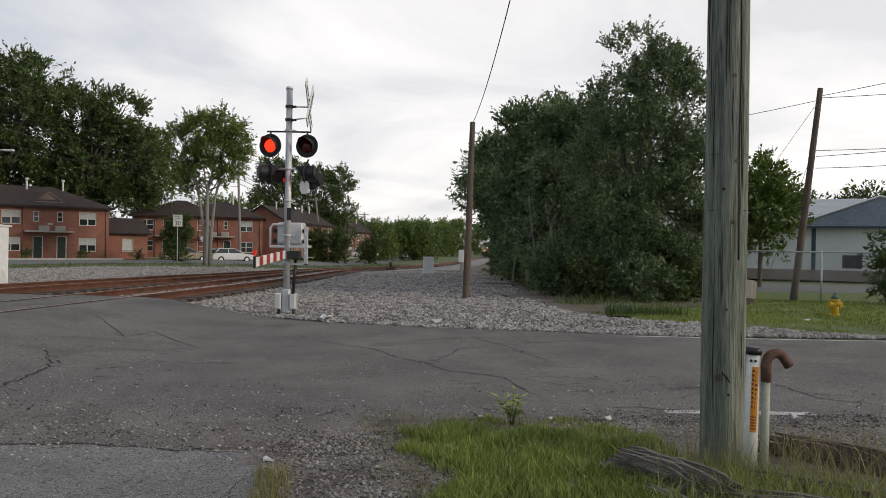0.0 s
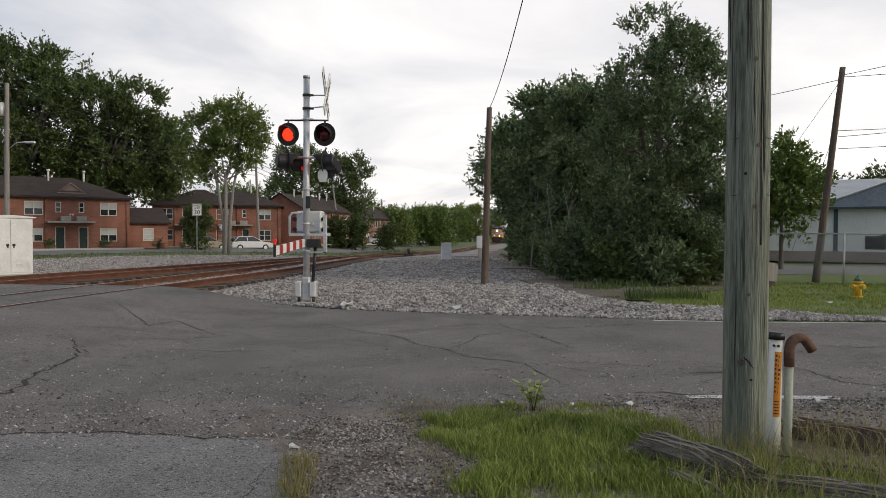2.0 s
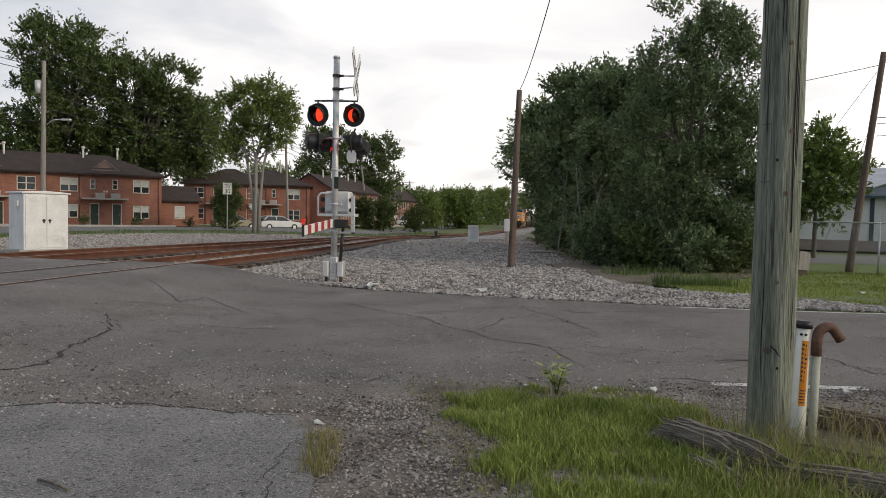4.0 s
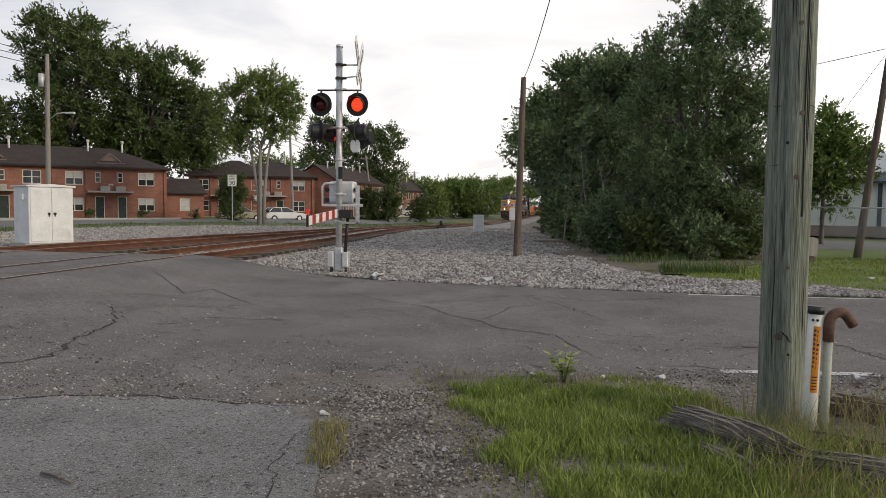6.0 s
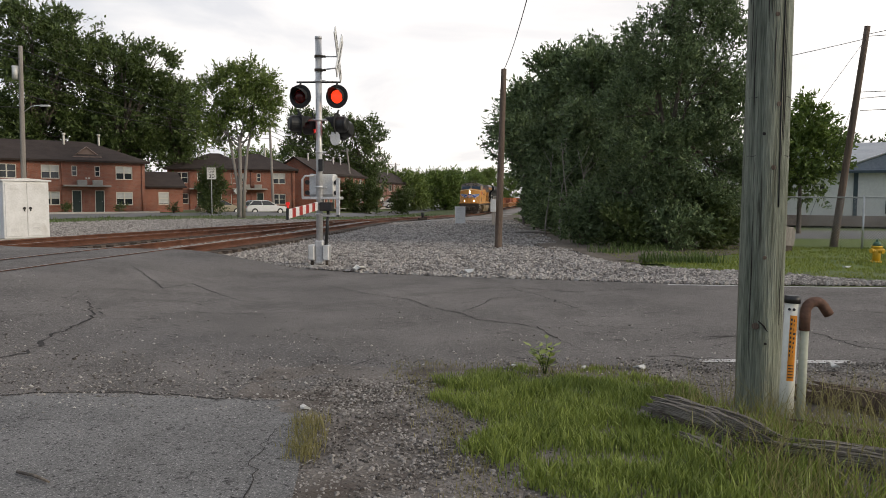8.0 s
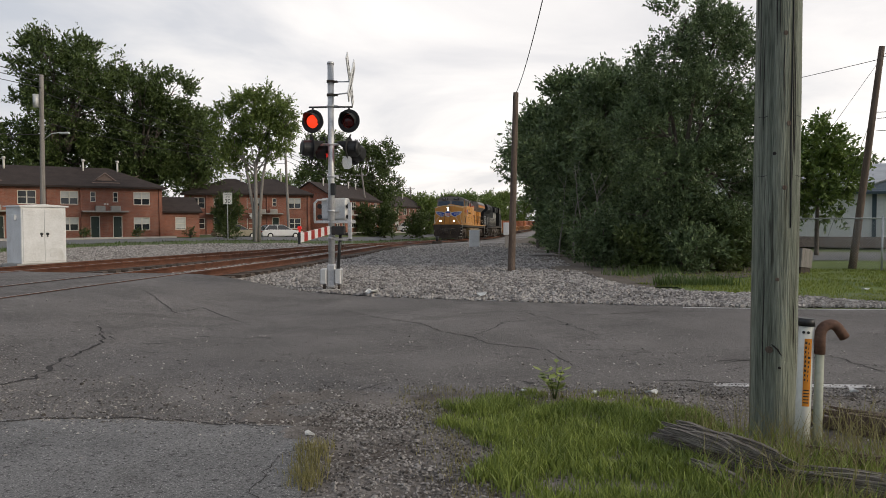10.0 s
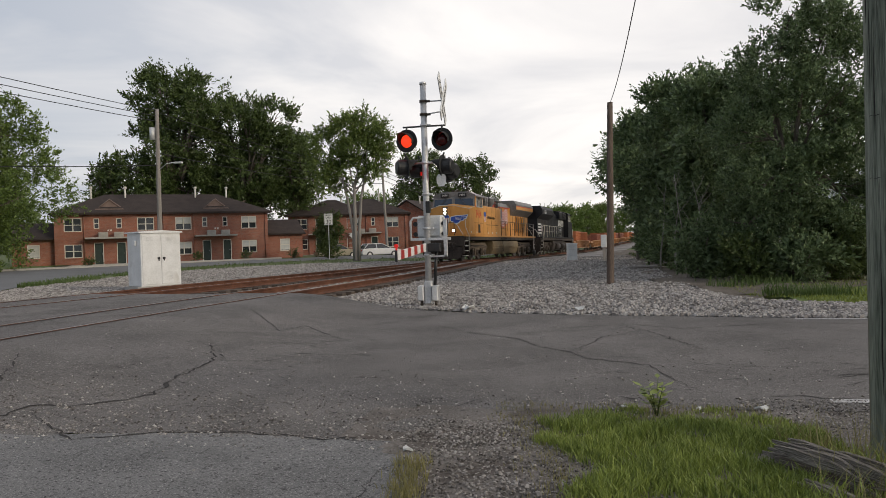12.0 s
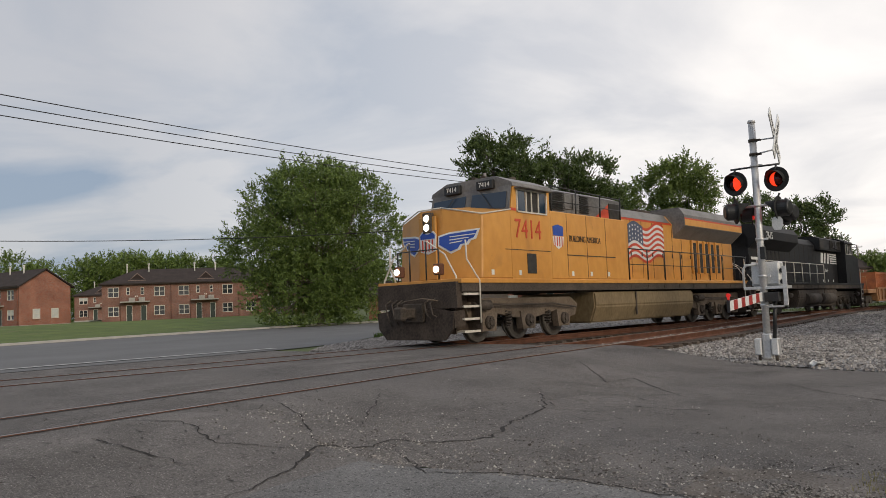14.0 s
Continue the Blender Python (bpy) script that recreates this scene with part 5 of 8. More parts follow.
    # woods behind the left rows and behind the shed
    for i, (x, y, w, h) in enumerate([(-150, 95, 20, 13), (-165, 80, 20, 12), (-140, 110, 18, 12), (-175, 62, 22, 14), (-130, 122, 16, 11), (-185, 45, 22, 14), (-118, 130, 18, 12), (-160, 100, 20, 14), (-170, 72, 20, 14), (-155, 88, 18, 13), (-180, 54, 20, 15), (-148, 104, 18, 13), (-190, 36, 22, 15)]):
        tree(x, y, 0.8, 0.5, h * 0.3, round_blobs(random.Random(190 + i), w, 0.5, h, 14), 15000, 0.5, LEAF_MID, "distant green tree behind the apartment rows", seed=200 + i)
    for i, (x, y, w, h) in enumerate([(38, 84, 12, 9), (47, 80, 12, 9.5), (55, 76, 12, 9), (63, 72, 12, 10), (32, 90, 10, 8)]):
        tree(x, y, 0, 0.4, h * 0.4, round_blobs(random.Random(210 + i), w, 0.5, h * .85, 14), 9000, 0.4, LEAF_SHADE, "dark tree line behind the metal shed", seed=220 + i)


def shrub(x, y, w, h, n, size, mat, label, seed, name="shrub"):
    r = random.Random(seed)
    z = land(x, y)
    t = thing(name, label, "shrub", pose(x, y, z))
    bm = B()
    for k in range(5):
        a = k * 1.25 + r.uniform(-.3, .3)
        pipe(bm, [(0, 0, -.1), (.15 * w * math.cos(a), .15 * w * math.sin(a), h * .4), (.3 * w * math.cos(a), .3 * w * math.sin(a), h * .75)], [.04, .03, .012], 5)
    part("stem", bm, BARK, t)
    ob = new("foliage", crown_mesh("foliage", round_blobs(r, w, .1, h, 9, .9), n, size, mat, r, shell=.35))
    ob.parent = t


def build_shrubs():
    shrub(-23.4, 65.0, 2.8, 3.9, 9000, .16, SHRUB, "rounded green shrub behind the speed sign", 301)
    for k, (x, y, w, h) in enumerate([(-17.5, 103, 3.2, 4.0), (-14.8, 104.5, 3.4, 4.2), (-11.5, 118, 4, 3.6)]):
        shrub(x, y, w, h, 6000, .24, SHRUB, "green flowering shrub beside the street", 310 + k)
    for k, (x, y, w, h) in enumerate([(3.3, 22.2, 1.5, 1.6), (6.6, 21.0, 1.7, 1.3), (7.4, 22.4, 1.5, 1.5), (3.6, 25.5, 1.4, 1.5), (5.4, 20.3, 1.6, 1.0), (4.2, 20.7, 1.3, 1.0), (3.2, 29, 1.4, 1.4), (3.4, 34, 1.6, 1.6)]):
        shrub(x, y, w, h, 6000, .1, SHRUB if k % 2 else LEAF_DARK, "low leafy bush at the foot of the grove", 320 + k)
    shrub(12.7, 20.9, .9, 2.1, 1500, .12, SHRUB, "thin young shrub by the fence", 340)
    for k in range(5):
        shrub(-42 + 3.6 * k, 56.5 + 2.6 * k - (k % 2) * .3, .8, .7, 500, .12, SHRUB, "small bush before the apartment wall", 350 + k)


def saplings():
    """Thin pale stems at the edge of the grove, and a bare branch on the dirt before it."""
    g = random.Random(91)
    for k, (x, y, h) in enumerate([(3.15, 24.6, 3.3), (3.4, 24.2, 2.6), (2.95, 25.4, 2.9), (3.62, 23.9, 3.0), (2.7, 27.5, 3.1), (3.05, 26.3, 3.6)]):
        t = thing("sapling", "thin pale sapling at the edge of the grove", "sapling", pose(x, y, land(x, y) - .05), group="saplings by the grove")
        lean = g.uniform(-.35, .35)
        pts = [Vector((lean * q * q * h * .3 + .04 * math.sin(q * 7 + k), .1 * q, h * q)) for q in [i / 8 for i in range(9)]]
        bm = B(); pipe(bm, pts, [.032 - .003 * i for i in range(9)], 6)
        part("trunk", bm, GREY_POLE, t)
        for i in (3, 5, 6, 7):
            bm = B()
            d = Vector((g.uniform(-.5, .5), g.uniform(-.3, .1), g.uniform(.3, .6)))
            pipe(bm, [pts[i], pts[i] + d * .6, pts[i] + d + Vector((0, 0, .1))], [.013, .009, .004], 5)
            part("branch", bm, GREY_POLE, t)
    t = thing("fallen_branch", "bare pale branch lying on the dirt", "branch", pose(2.15, 28.4, land(2.15, 28.4) + .1, 0, 0, -22))
    bm = B(); pipe(bm, [(-.6, 0, 0), (-.1, .05, .03), (.4, 0, .04), (.8, .1, .02)], [.06, .05, .04, .015], 8); part("stem", bm, GREY_POLE, t)
    bm = B(); pipe(bm, [(.1, .03, .03), (.4, .3, .1), (.6, .5, .12)], [.03, .02, .008], 6); part("twig", bm, GREY_POLE, t)


build_trees()
build_shrubs()
saplings()

# ---------------------------------------------------------------- houses
def brick_material(name, c1, c2, mortar, size=1.0):
    m = bpy.data.materials.new(name)
    m.use_nodes = True
    nt = m.node_tree
    b = nt.nodes["Principled BSDF"]
    b.inputs["Roughness"].default_value = 0.9
    co = nt.nodes.new("ShaderNodeTexCoord")
    sep = nt.nodes.new("ShaderNodeSeparateXYZ")
    nt.links.new(co.outputs["Object"], sep.inputs[0])
    ad = nt.nodes.new("ShaderNodeMath"); ad.operation = "ADD"
    nt.links.new(sep.outputs[0], ad.inputs[0]); nt.links.new(sep.outputs[1], ad.inputs[1])
    cb = nt.nodes.new("ShaderNodeCombineXYZ")
    nt.links.new(ad.outputs[0], cb.inputs[0]); nt.links.new(sep.outputs[2], cb.inputs[1])
    br = nt.nodes.new("ShaderNodeTexBrick")
    br.inputs["Color1"].default_value, br.inputs["Color2"].default_value, br.inputs["Mortar"].default_value = (*c1, 1), (*c2, 1), (*mortar, 1)
    br.inputs["Scale"].default_value = 1.0 / size
    br.inputs["Brick Width"].default_value, br.inputs["Row Height"].default_value, br.inputs["Mortar Size"].default_value = 0.2, 0.075, 0.009
    nt.links.new(cb.outputs[0], br.inputs["Vector"])
    no = nt.nodes.new("ShaderNodeTexNoise"); no.inputs["Scale"].default_value, no.inputs["Detail"].default_value = 0.7, 6
    nt.links.new(co.outputs["Object"], no.inputs["Vector"])
    mr = nt.nodes.new("ShaderNodeMapRange")
    mr.inputs["From Min"].default_value, mr.inputs["From Max"].default_value = 0.3, 0.75
    mr.inputs["To Min"].default_value, mr.inputs["To Max"].default_value = 0.72, 1.2
    nt.links.new(no.outputs["Fac"], mr.inputs["Value"])
    mx = nt.nodes.new("ShaderNodeVectorMath"); mx.operation = "SCALE"
    nt.links.new(br.outputs["Color"], mx.inputs[0]); nt.links.new(mr.outputs[0], mx.inputs["Scale"])
    nt.links.new(mx.outputs[0], b.inputs["Base Color"])
    bp = nt.nodes.new("ShaderNodeBump"); bp.inputs["Strength"].default_value, bp.inputs["Distance"].default_value = 0.4, 0.01
    nt.links.new(br.outputs["Fac"], bp.inputs["Height"]); bp.invert = True
    nt.links.new(bp.outputs[0], b.inputs["Normal"])
    return m


BRICK = brick_material("red brick", (0.27, 0.085, 0.05), (0.36, 0.13, 0.08), (0.3, 0.22, 0.18))
BROWN_BRICK = brick_material("brown brick", (0.2, 0.085, 0.06), (0.28, 0.125, 0.09), (0.26, 0.2, 0.17))
SHINGLE = material("dark brown shingles", (0.026, 0.018, 0.016), (0.055, 0.04, 0.035), 0.98, scale=1.0, fine=18, bump=0.5, streak=(1, 1, 3))
LIGHT_SHINGLE = material("weathered shingles", (0.17, 0.12, 0.1), (0.28, 0.21, 0.18), 0.95, scale=1.0, fine=18, bump=0.5)
TRIM = material("cream trim paint", (0.58, 0.55, 0.48), (0.72, 0.69, 0.62), 0.6, scale=2)
DOOR_GREEN = material("dark green door paint", (0.015, 0.03, 0.024), (0.03, 0.05, 0.04), 0.5, scale=3)
CONCRETE = material("concrete", (0.33, 0.31, 0.28), (0.48, 0.46, 0.42), 0.9, scale=1.5, fine=25, bump=0.3)
BLIND = material("window blind", (0.45, 0.46, 0.45), (0.6, 0.6, 0.58), 0.6, scale=3)


def wall_with_holes(L, H, holes, thick, mat, parent, name="wall"):
    """Front wall in the x-z plane, y from 0 to thick, cut by (x0, x1, z0, z1) holes."""
    xs = sorted({0.0, L, *[h[0] for h in holes], *[h[1] for h in holes]})
    zs = sorted({0.0, H, *[h[2] for h in holes], *[h[3] for h in holes]})
    bm = B()
    grid = {}
    def v(i, j, k):
        if (i, j, k) not in grid:
            grid[i, j, k] = bm.verts.new((xs[i], thick * k, zs[j]))
        return grid[i, j, k]
    def solid(i, j):
        if not (0 <= i < len(xs) - 1 and 0 <= j < len(zs) - 1):
            return False
        cx, cz = (xs[i] + xs[i + 1]) / 2, (zs[j] + zs[j + 1]) / 2
        return not any(a < cx < b and c < cz < d for a, b, c, d in holes)
    for i in range(len(xs) - 1):
        for j in range(len(zs) - 1):
            if not solid(i, j):
                continue
            for k in (0, 1):
                bm.faces.new((v(i, j, k), v(i + 1, j, k), v(i + 1, j + 1, k), v(i, j + 1, k)))
            for di, dj, p, q in ((-1, 0, (i, j), (i, j + 1)), (1, 0, (i + 1, j), (i + 1, j + 1)), (0, -1, (i, j), (i + 1, j)), (0, 1, (i, j + 1), (i + 1, j + 1))):
                if not solid(i + di, j + dj):
                    bm.faces.new((v(*p, 0), v(*q, 0), v(*q, 1), v(*p, 1)))
    return part(name, bm, mat, parent)


def window(parent, x0, x1, z0, z1, panes, blind=False, m=None):
    """A recessed sash window: pane, frame with bars, sill."""
    m = (m or Matrix.Identity(4)) @ Matrix.Translation((x0, 0.03, z0))
    W, H, w = x1 - x0, z1 - z0, 0.07
    holes = []
    for k in range(panes):
        a = w if k == 0 else W * k / panes + .05
        b = W - w if k == panes - 1 else W * (k + 1) / panes - .05
        holes += [(a, b, w, H / 2 - .03), (a, b, H / 2 + .03, H - w)]
    f = wall_with_holes(W, H, holes, 0.12, TRIM, parent, "window")
    f.matrix_basis = m
    bm = B(); box(bm, w * .5, 0.08, w * .5, W - w * .5, 0.1, H - w * .5)
    part("pane", bm, WINDOW_GLASS, f)
    if blind:
        n = 14
        d = (H - 2 * w) * blind / n
        front = [(0.062 if k % 2 else 0.069, H - w - d * k / 2) for k in range(2 * n)]
        bm = B()
        prism(bm, front + [(0.074, front[-1][1]), (0.074, H - w)], "x", w, W - w)
        part("blind", bm, BLIND, f)
    bm = B(); box(bm, -.06, -.08, -.09, W + .06, 0, -.002)
    part("window_sill", bm, BRICK, f)
    return f


def hip_roof(parent, x0, y0, x1, y1, z, rise, over, hip, mat, name="roof"):
    bm = B()
    a, b, c, d = x0 - over, x1 + over, y0 - over, y1 + over
    ym = (y0 + y1) / 2
    lo = [bm.verts.new(p) for p in ((a, c, z), (b, c, z), (b, d, z), (a, d, z))]
    lo2 = [bm.verts.new(p) for p in ((a, c, z + .14), (b, c, z + .14), (b, d, z + .14), (a, d, z + .14))]
    r0, r1 = bm.verts.new((a + hip, ym, z + rise)), bm.verts.new((b - hip, ym, z + rise))
    bm.faces.new(lo[::-1])
    for i in range(4):
        bm.faces.new((lo[i], lo[(i + 1) % 4], lo2[(i + 1) % 4], lo2[i]))
    bm.faces.new((lo2[0], lo2[1], r1, r0)); bm.faces.new((lo2[2], lo2[3], r0, r1))
    bm.faces.new((lo2[1], lo2[2], r1)); bm.faces.new((lo2[3], lo2[0], r0))
    return part(name, bm, mat, parent)


def apartment(x, y, z, turn, groups, label, mat=None, wings=(True, True), depth=8.4, H=4.6, dormers=True, gable=False, seed=1, end_windows=False):
    """Two-storey row of brick flats. Each group of 9.45 m has two doors under one canopy slab."""
    mat = mat or BRICK
    rng = random.Random(seed)
    t = thing("apartment_house", label, "apartment house", pose(x, y, z, 0, 0, turn))
    L = 9.47 * groups
    holes, wins, doors = [], [], []
    for g in range(groups):
        o = 9.47 * g
        for a, b in ((0.78, 2.24), (6.9, 8.36)):
            for c, d in ((0.68, 1.9), (3.05, 4.28)):
                wins.append((o + a, o + b, c, d, 2))
        for a in (3.22, 5.12):
            wins.append((o + a, o + a + .46, 3.3, 4.25, 1))
            doors.append((o + a - .02, o + a + .78, 0.05, 2.02))
    holes = [w[:4] for w in wins] + doors
    wall_with_holes(L, H, holes, 0.25, mat, t)
    bm = B()
    box(bm, 0, 0.25, 0, 0.25, depth, H); box(bm, L - .25, .25, 0, L, depth, H); box(bm, .25, depth - .25, 0, L - .25, depth, H)
    if gable:
        for a in (0, L - .25):
            prism(bm, [(0, H), (depth, H), (depth / 2, H + 2.0)], "x", a, a + .25)
    part("wall_shell", bm, mat, t)
    bm = B(); box(bm, .25, .6, 2.35, L - .25, depth - .3, 2.5)
    part("upper_floor", bm, CONCRETE, t)
    bm = B(); box(bm, -.05, -.05, -.3, L + .05, depth + .05, .04)
    part("footing", bm, CONCRETE, t)
    if gable:
        bm = B()
        prism(bm, [(-.4, H - .18), (depth / 2, H + 2.05), (depth + .4, H - .18), (depth + .4, H - .04), (depth / 2, H + 2.22), (-.4, H - .04)], "x", -.25, L + .25)
        roof = part("roof", bm, SHINGLE, t)
    else:
        roof = hip_roof(t, 0, 0, L, depth, H, 2.1, .4, 4.6, SHINGLE)
    bm = B(); box(bm, -.42, -.46, H - .02, L + .42, -.38, H + .15)
    part("gutter", bm, SHINGLE, t)
    for a, b, c, d, p in wins:
        window(t, a, b, c, d, p, rng.choice((0, 0, 0, .5)) if p > 1 else 0)
    for a, b, c, d in doors:
        bm = B()
        box(bm, a + .06, .10, c, b - .06, .16, d - .06)
        dr = part("door", bm, DOOR_GREEN, t, "dark green door in a pale frame")
        bm = B()
        box(bm, a, -.02, c, a + .06, .16, d); box(bm, b - .06, -.02, c, b, .16, d); box(bm, a + .06, -.02, d - .06, b - .06, .16, d)
        part("door_frame", bm, TRIM, dr)
        bm = B(); rod(bm, (b - .15, .02, 1.0), (b - .15, .1, 1.0), .03, .03, 8)
        part("door_handle", bm, ALU, dr)
    for g in range(groups):
        o = 9.47 * g
        bm = B(); box(bm, o + 2.5, -1.1, 2.36, o + 6.35, .02, 2.5, .01)
        cp = part("canopy", bm, CONCRETE, t, "thin concrete canopy over two doors")
        for a in (o + 3.6, o + 4.9):
            bm = B(); box(bm, a, -.7, 2.502, a + .8, -.1, 2.95, .02)
            for k in range(6):
                box(bm, a + .05, -.72, 2.55 + k * .06, a + .75, -.7, 2.57 + k * .06)
            part("air_conditioner", bm, CONCRETE, cp)
        bm = B(); box(bm, o + 4.35, -.04, 3.05, o + 4.5, 0, 3.2); box(bm, o + 4.58, -.04, 3.05, o + 4.73, 0, 3.2)
        part("wall_lamp", bm, TRIM, t)
        bm = B(); box(bm, o + 2.6, -1.6, .0, o + 6.2, -.02, .06)
        part("door_step", bm, CONCRETE, t)
        for a in (o + 2.42, o + 9.2):
            bm = B(); rod(bm, (a, -.07, .1), (a, -.07, H - .02), .05, .05, 8)
            part("downpipe", bm, mat, t)
        for a in (o + 3.0, o + 6.0):
            if a < L:
                bm = B(); rod(bm, (a, depth * .4, H + 1.2), (a, depth * .4, H + 2.75), .09, .09, 10); rod(bm, (a, depth * .4, H + 2.6), (a, depth * .4, H + 2.8), .15, .15, 10)
                part("roof_vent", bm, TRIM, roof)
        if dormers:
            bm = B()
            c = o + 4.6
            prism(bm, [(c - 1.3, H + .3), (c + 1.3, H + .3), (c, H + 1.35)], "y", 1.0, 3.6)
            dm = part("dormer", bm, LIGHT_SHINGLE if seed == 1 else SHINGLE, roof)
            bm = B()
            pipe(bm, [(c - 1.42, .96, H + .3), (c, .96, H + 1.42), (c + 1.42, .96, H + .3)], .07, 6)
            part("dormer_trim", bm, LIGHT_SHINGLE, dm)
            bm = B()
            prism(bm, [(c - 1.5, H + .12), (c + 1.5, H + .12), (c + 1.15, H + .55), (c - 1.15, H + .55)], "y", .35, 1.0)
            part("dormer_apron", bm, LIGHT_SHINGLE, dm)
    if end_windows:
        for yy in (1.6, 3.9):
            me = Matrix.Translation((L + .02, yy, 0)) @ Euler((0, 0, radians(90))).to_matrix().to_4x4()
            window(t, 0, .9, .75, 1.95, 1, 1, me @ Matrix.Translation((0, -.08, 0)))
        bm = B(); rod(bm, (L - .02, depth / 2, H + .75), (L + .03, depth / 2, H + .75), .33, .33, 20)
        part("round_vent", bm, mat, t)
    for k, on in enumerate(wings):
        if not on:
            continue
        x0, x1 = (-3.4, -.02) if k == 0 else (L + .02, L + 3.6)
        m = Matrix.Translation((x0, .6, 0))
        w = x1 - x0
        hole = (w / 2 - .5, w / 2 + .5, .72, 1.95)
        wl = wall_with_holes(w, 2.4, [hole], .25, mat, t)
        wl.matrix_basis = m
        window(t, *hole, 1, 1, m)
        bm = B()
        box(bm, x0, .85, 0, x0 + .25, depth - 1, 2.4); box(bm, x1 - .25, .85, 0, x1, depth - 1, 2.4); box(bm, x0 + .25, depth - 1.25, 0, x1 - .25, depth - 1, 2.4)
        part("wall_shell", bm, mat, t)
        bm = B()
        e = x0 - .3 if k == 0 else x1 + .3
        i_ = x1 if k == 0 else x0
        prism(bm, [(.3, 2.4), (depth - .7, 2.4), ((depth - .4) / 2, 4.0)], "x", min(e, i_), max(e, i_))
        part("wing_roof", bm, SHINGLE, t)
        bm = B(); box(bm, min(e, i_), .2, 2.36, max(e, i_), .3, 2.5)
        part("gutter", bm, SHINGLE, t)
    return t


def build_houses():
    turn = math.degrees(math.atan2(10.9, 15.5))
    apartment(-46.65, 58.05, 0.02, turn, 2, "two-storey red brick apartment house with a dark hip roof", seed=1)
    t2 = math.degrees(math.atan2(19.3, 14.3))
    row = apartment(-86.9, 49.4, 0.8, t2, 3, "long two-storey brown brick apartment row on the lawn", BROWN_BRICK, (False, False), seed=2, dormers=True)
    row.scale = (.87, 1, 1)
    # gable-ended house on the lawn further along: its blank end faces the tracks
    apartment(-109.8, 39.9, 0.9, 5, 2, "two-storey red brick house, gable end to the street", BRICK, (False, False), depth=6.4, gable=True, dormers=False, seed=3, end_windows=True)
    apartment(-136, 72, 1.0, t2, 2, "far two-storey brick apartment house with trees behind", BROWN_BRICK, (False, False), seed=6)
    # behind the slim tree, and the gabled row after it
    apartment(-34.5, 82.0, 0.0, 14, 1, "two-storey red brick apartment house behind parked cars", BRICK, (False, True), seed=4, dormers=False)
    apartment(-30.0, 83.2, 0.0, 14, 1, "two-storey red brick apartment house with a small porch", BRICK, (False, False), seed=5, dormers=False)
    apartment(-20.1, 95.0, 0.0, 80, 2, "brick apartment house with its gable end to the street", BRICK, (False, False), depth=6.6, gable=True, dormers=False, seed=7)
    apartment(-19.6, 130, -0.3, 70, 2, "brick apartment house further up the street", BROWN_BRICK, (False, False), depth=7, gable=True, dormers=False, seed=8)


build_houses()


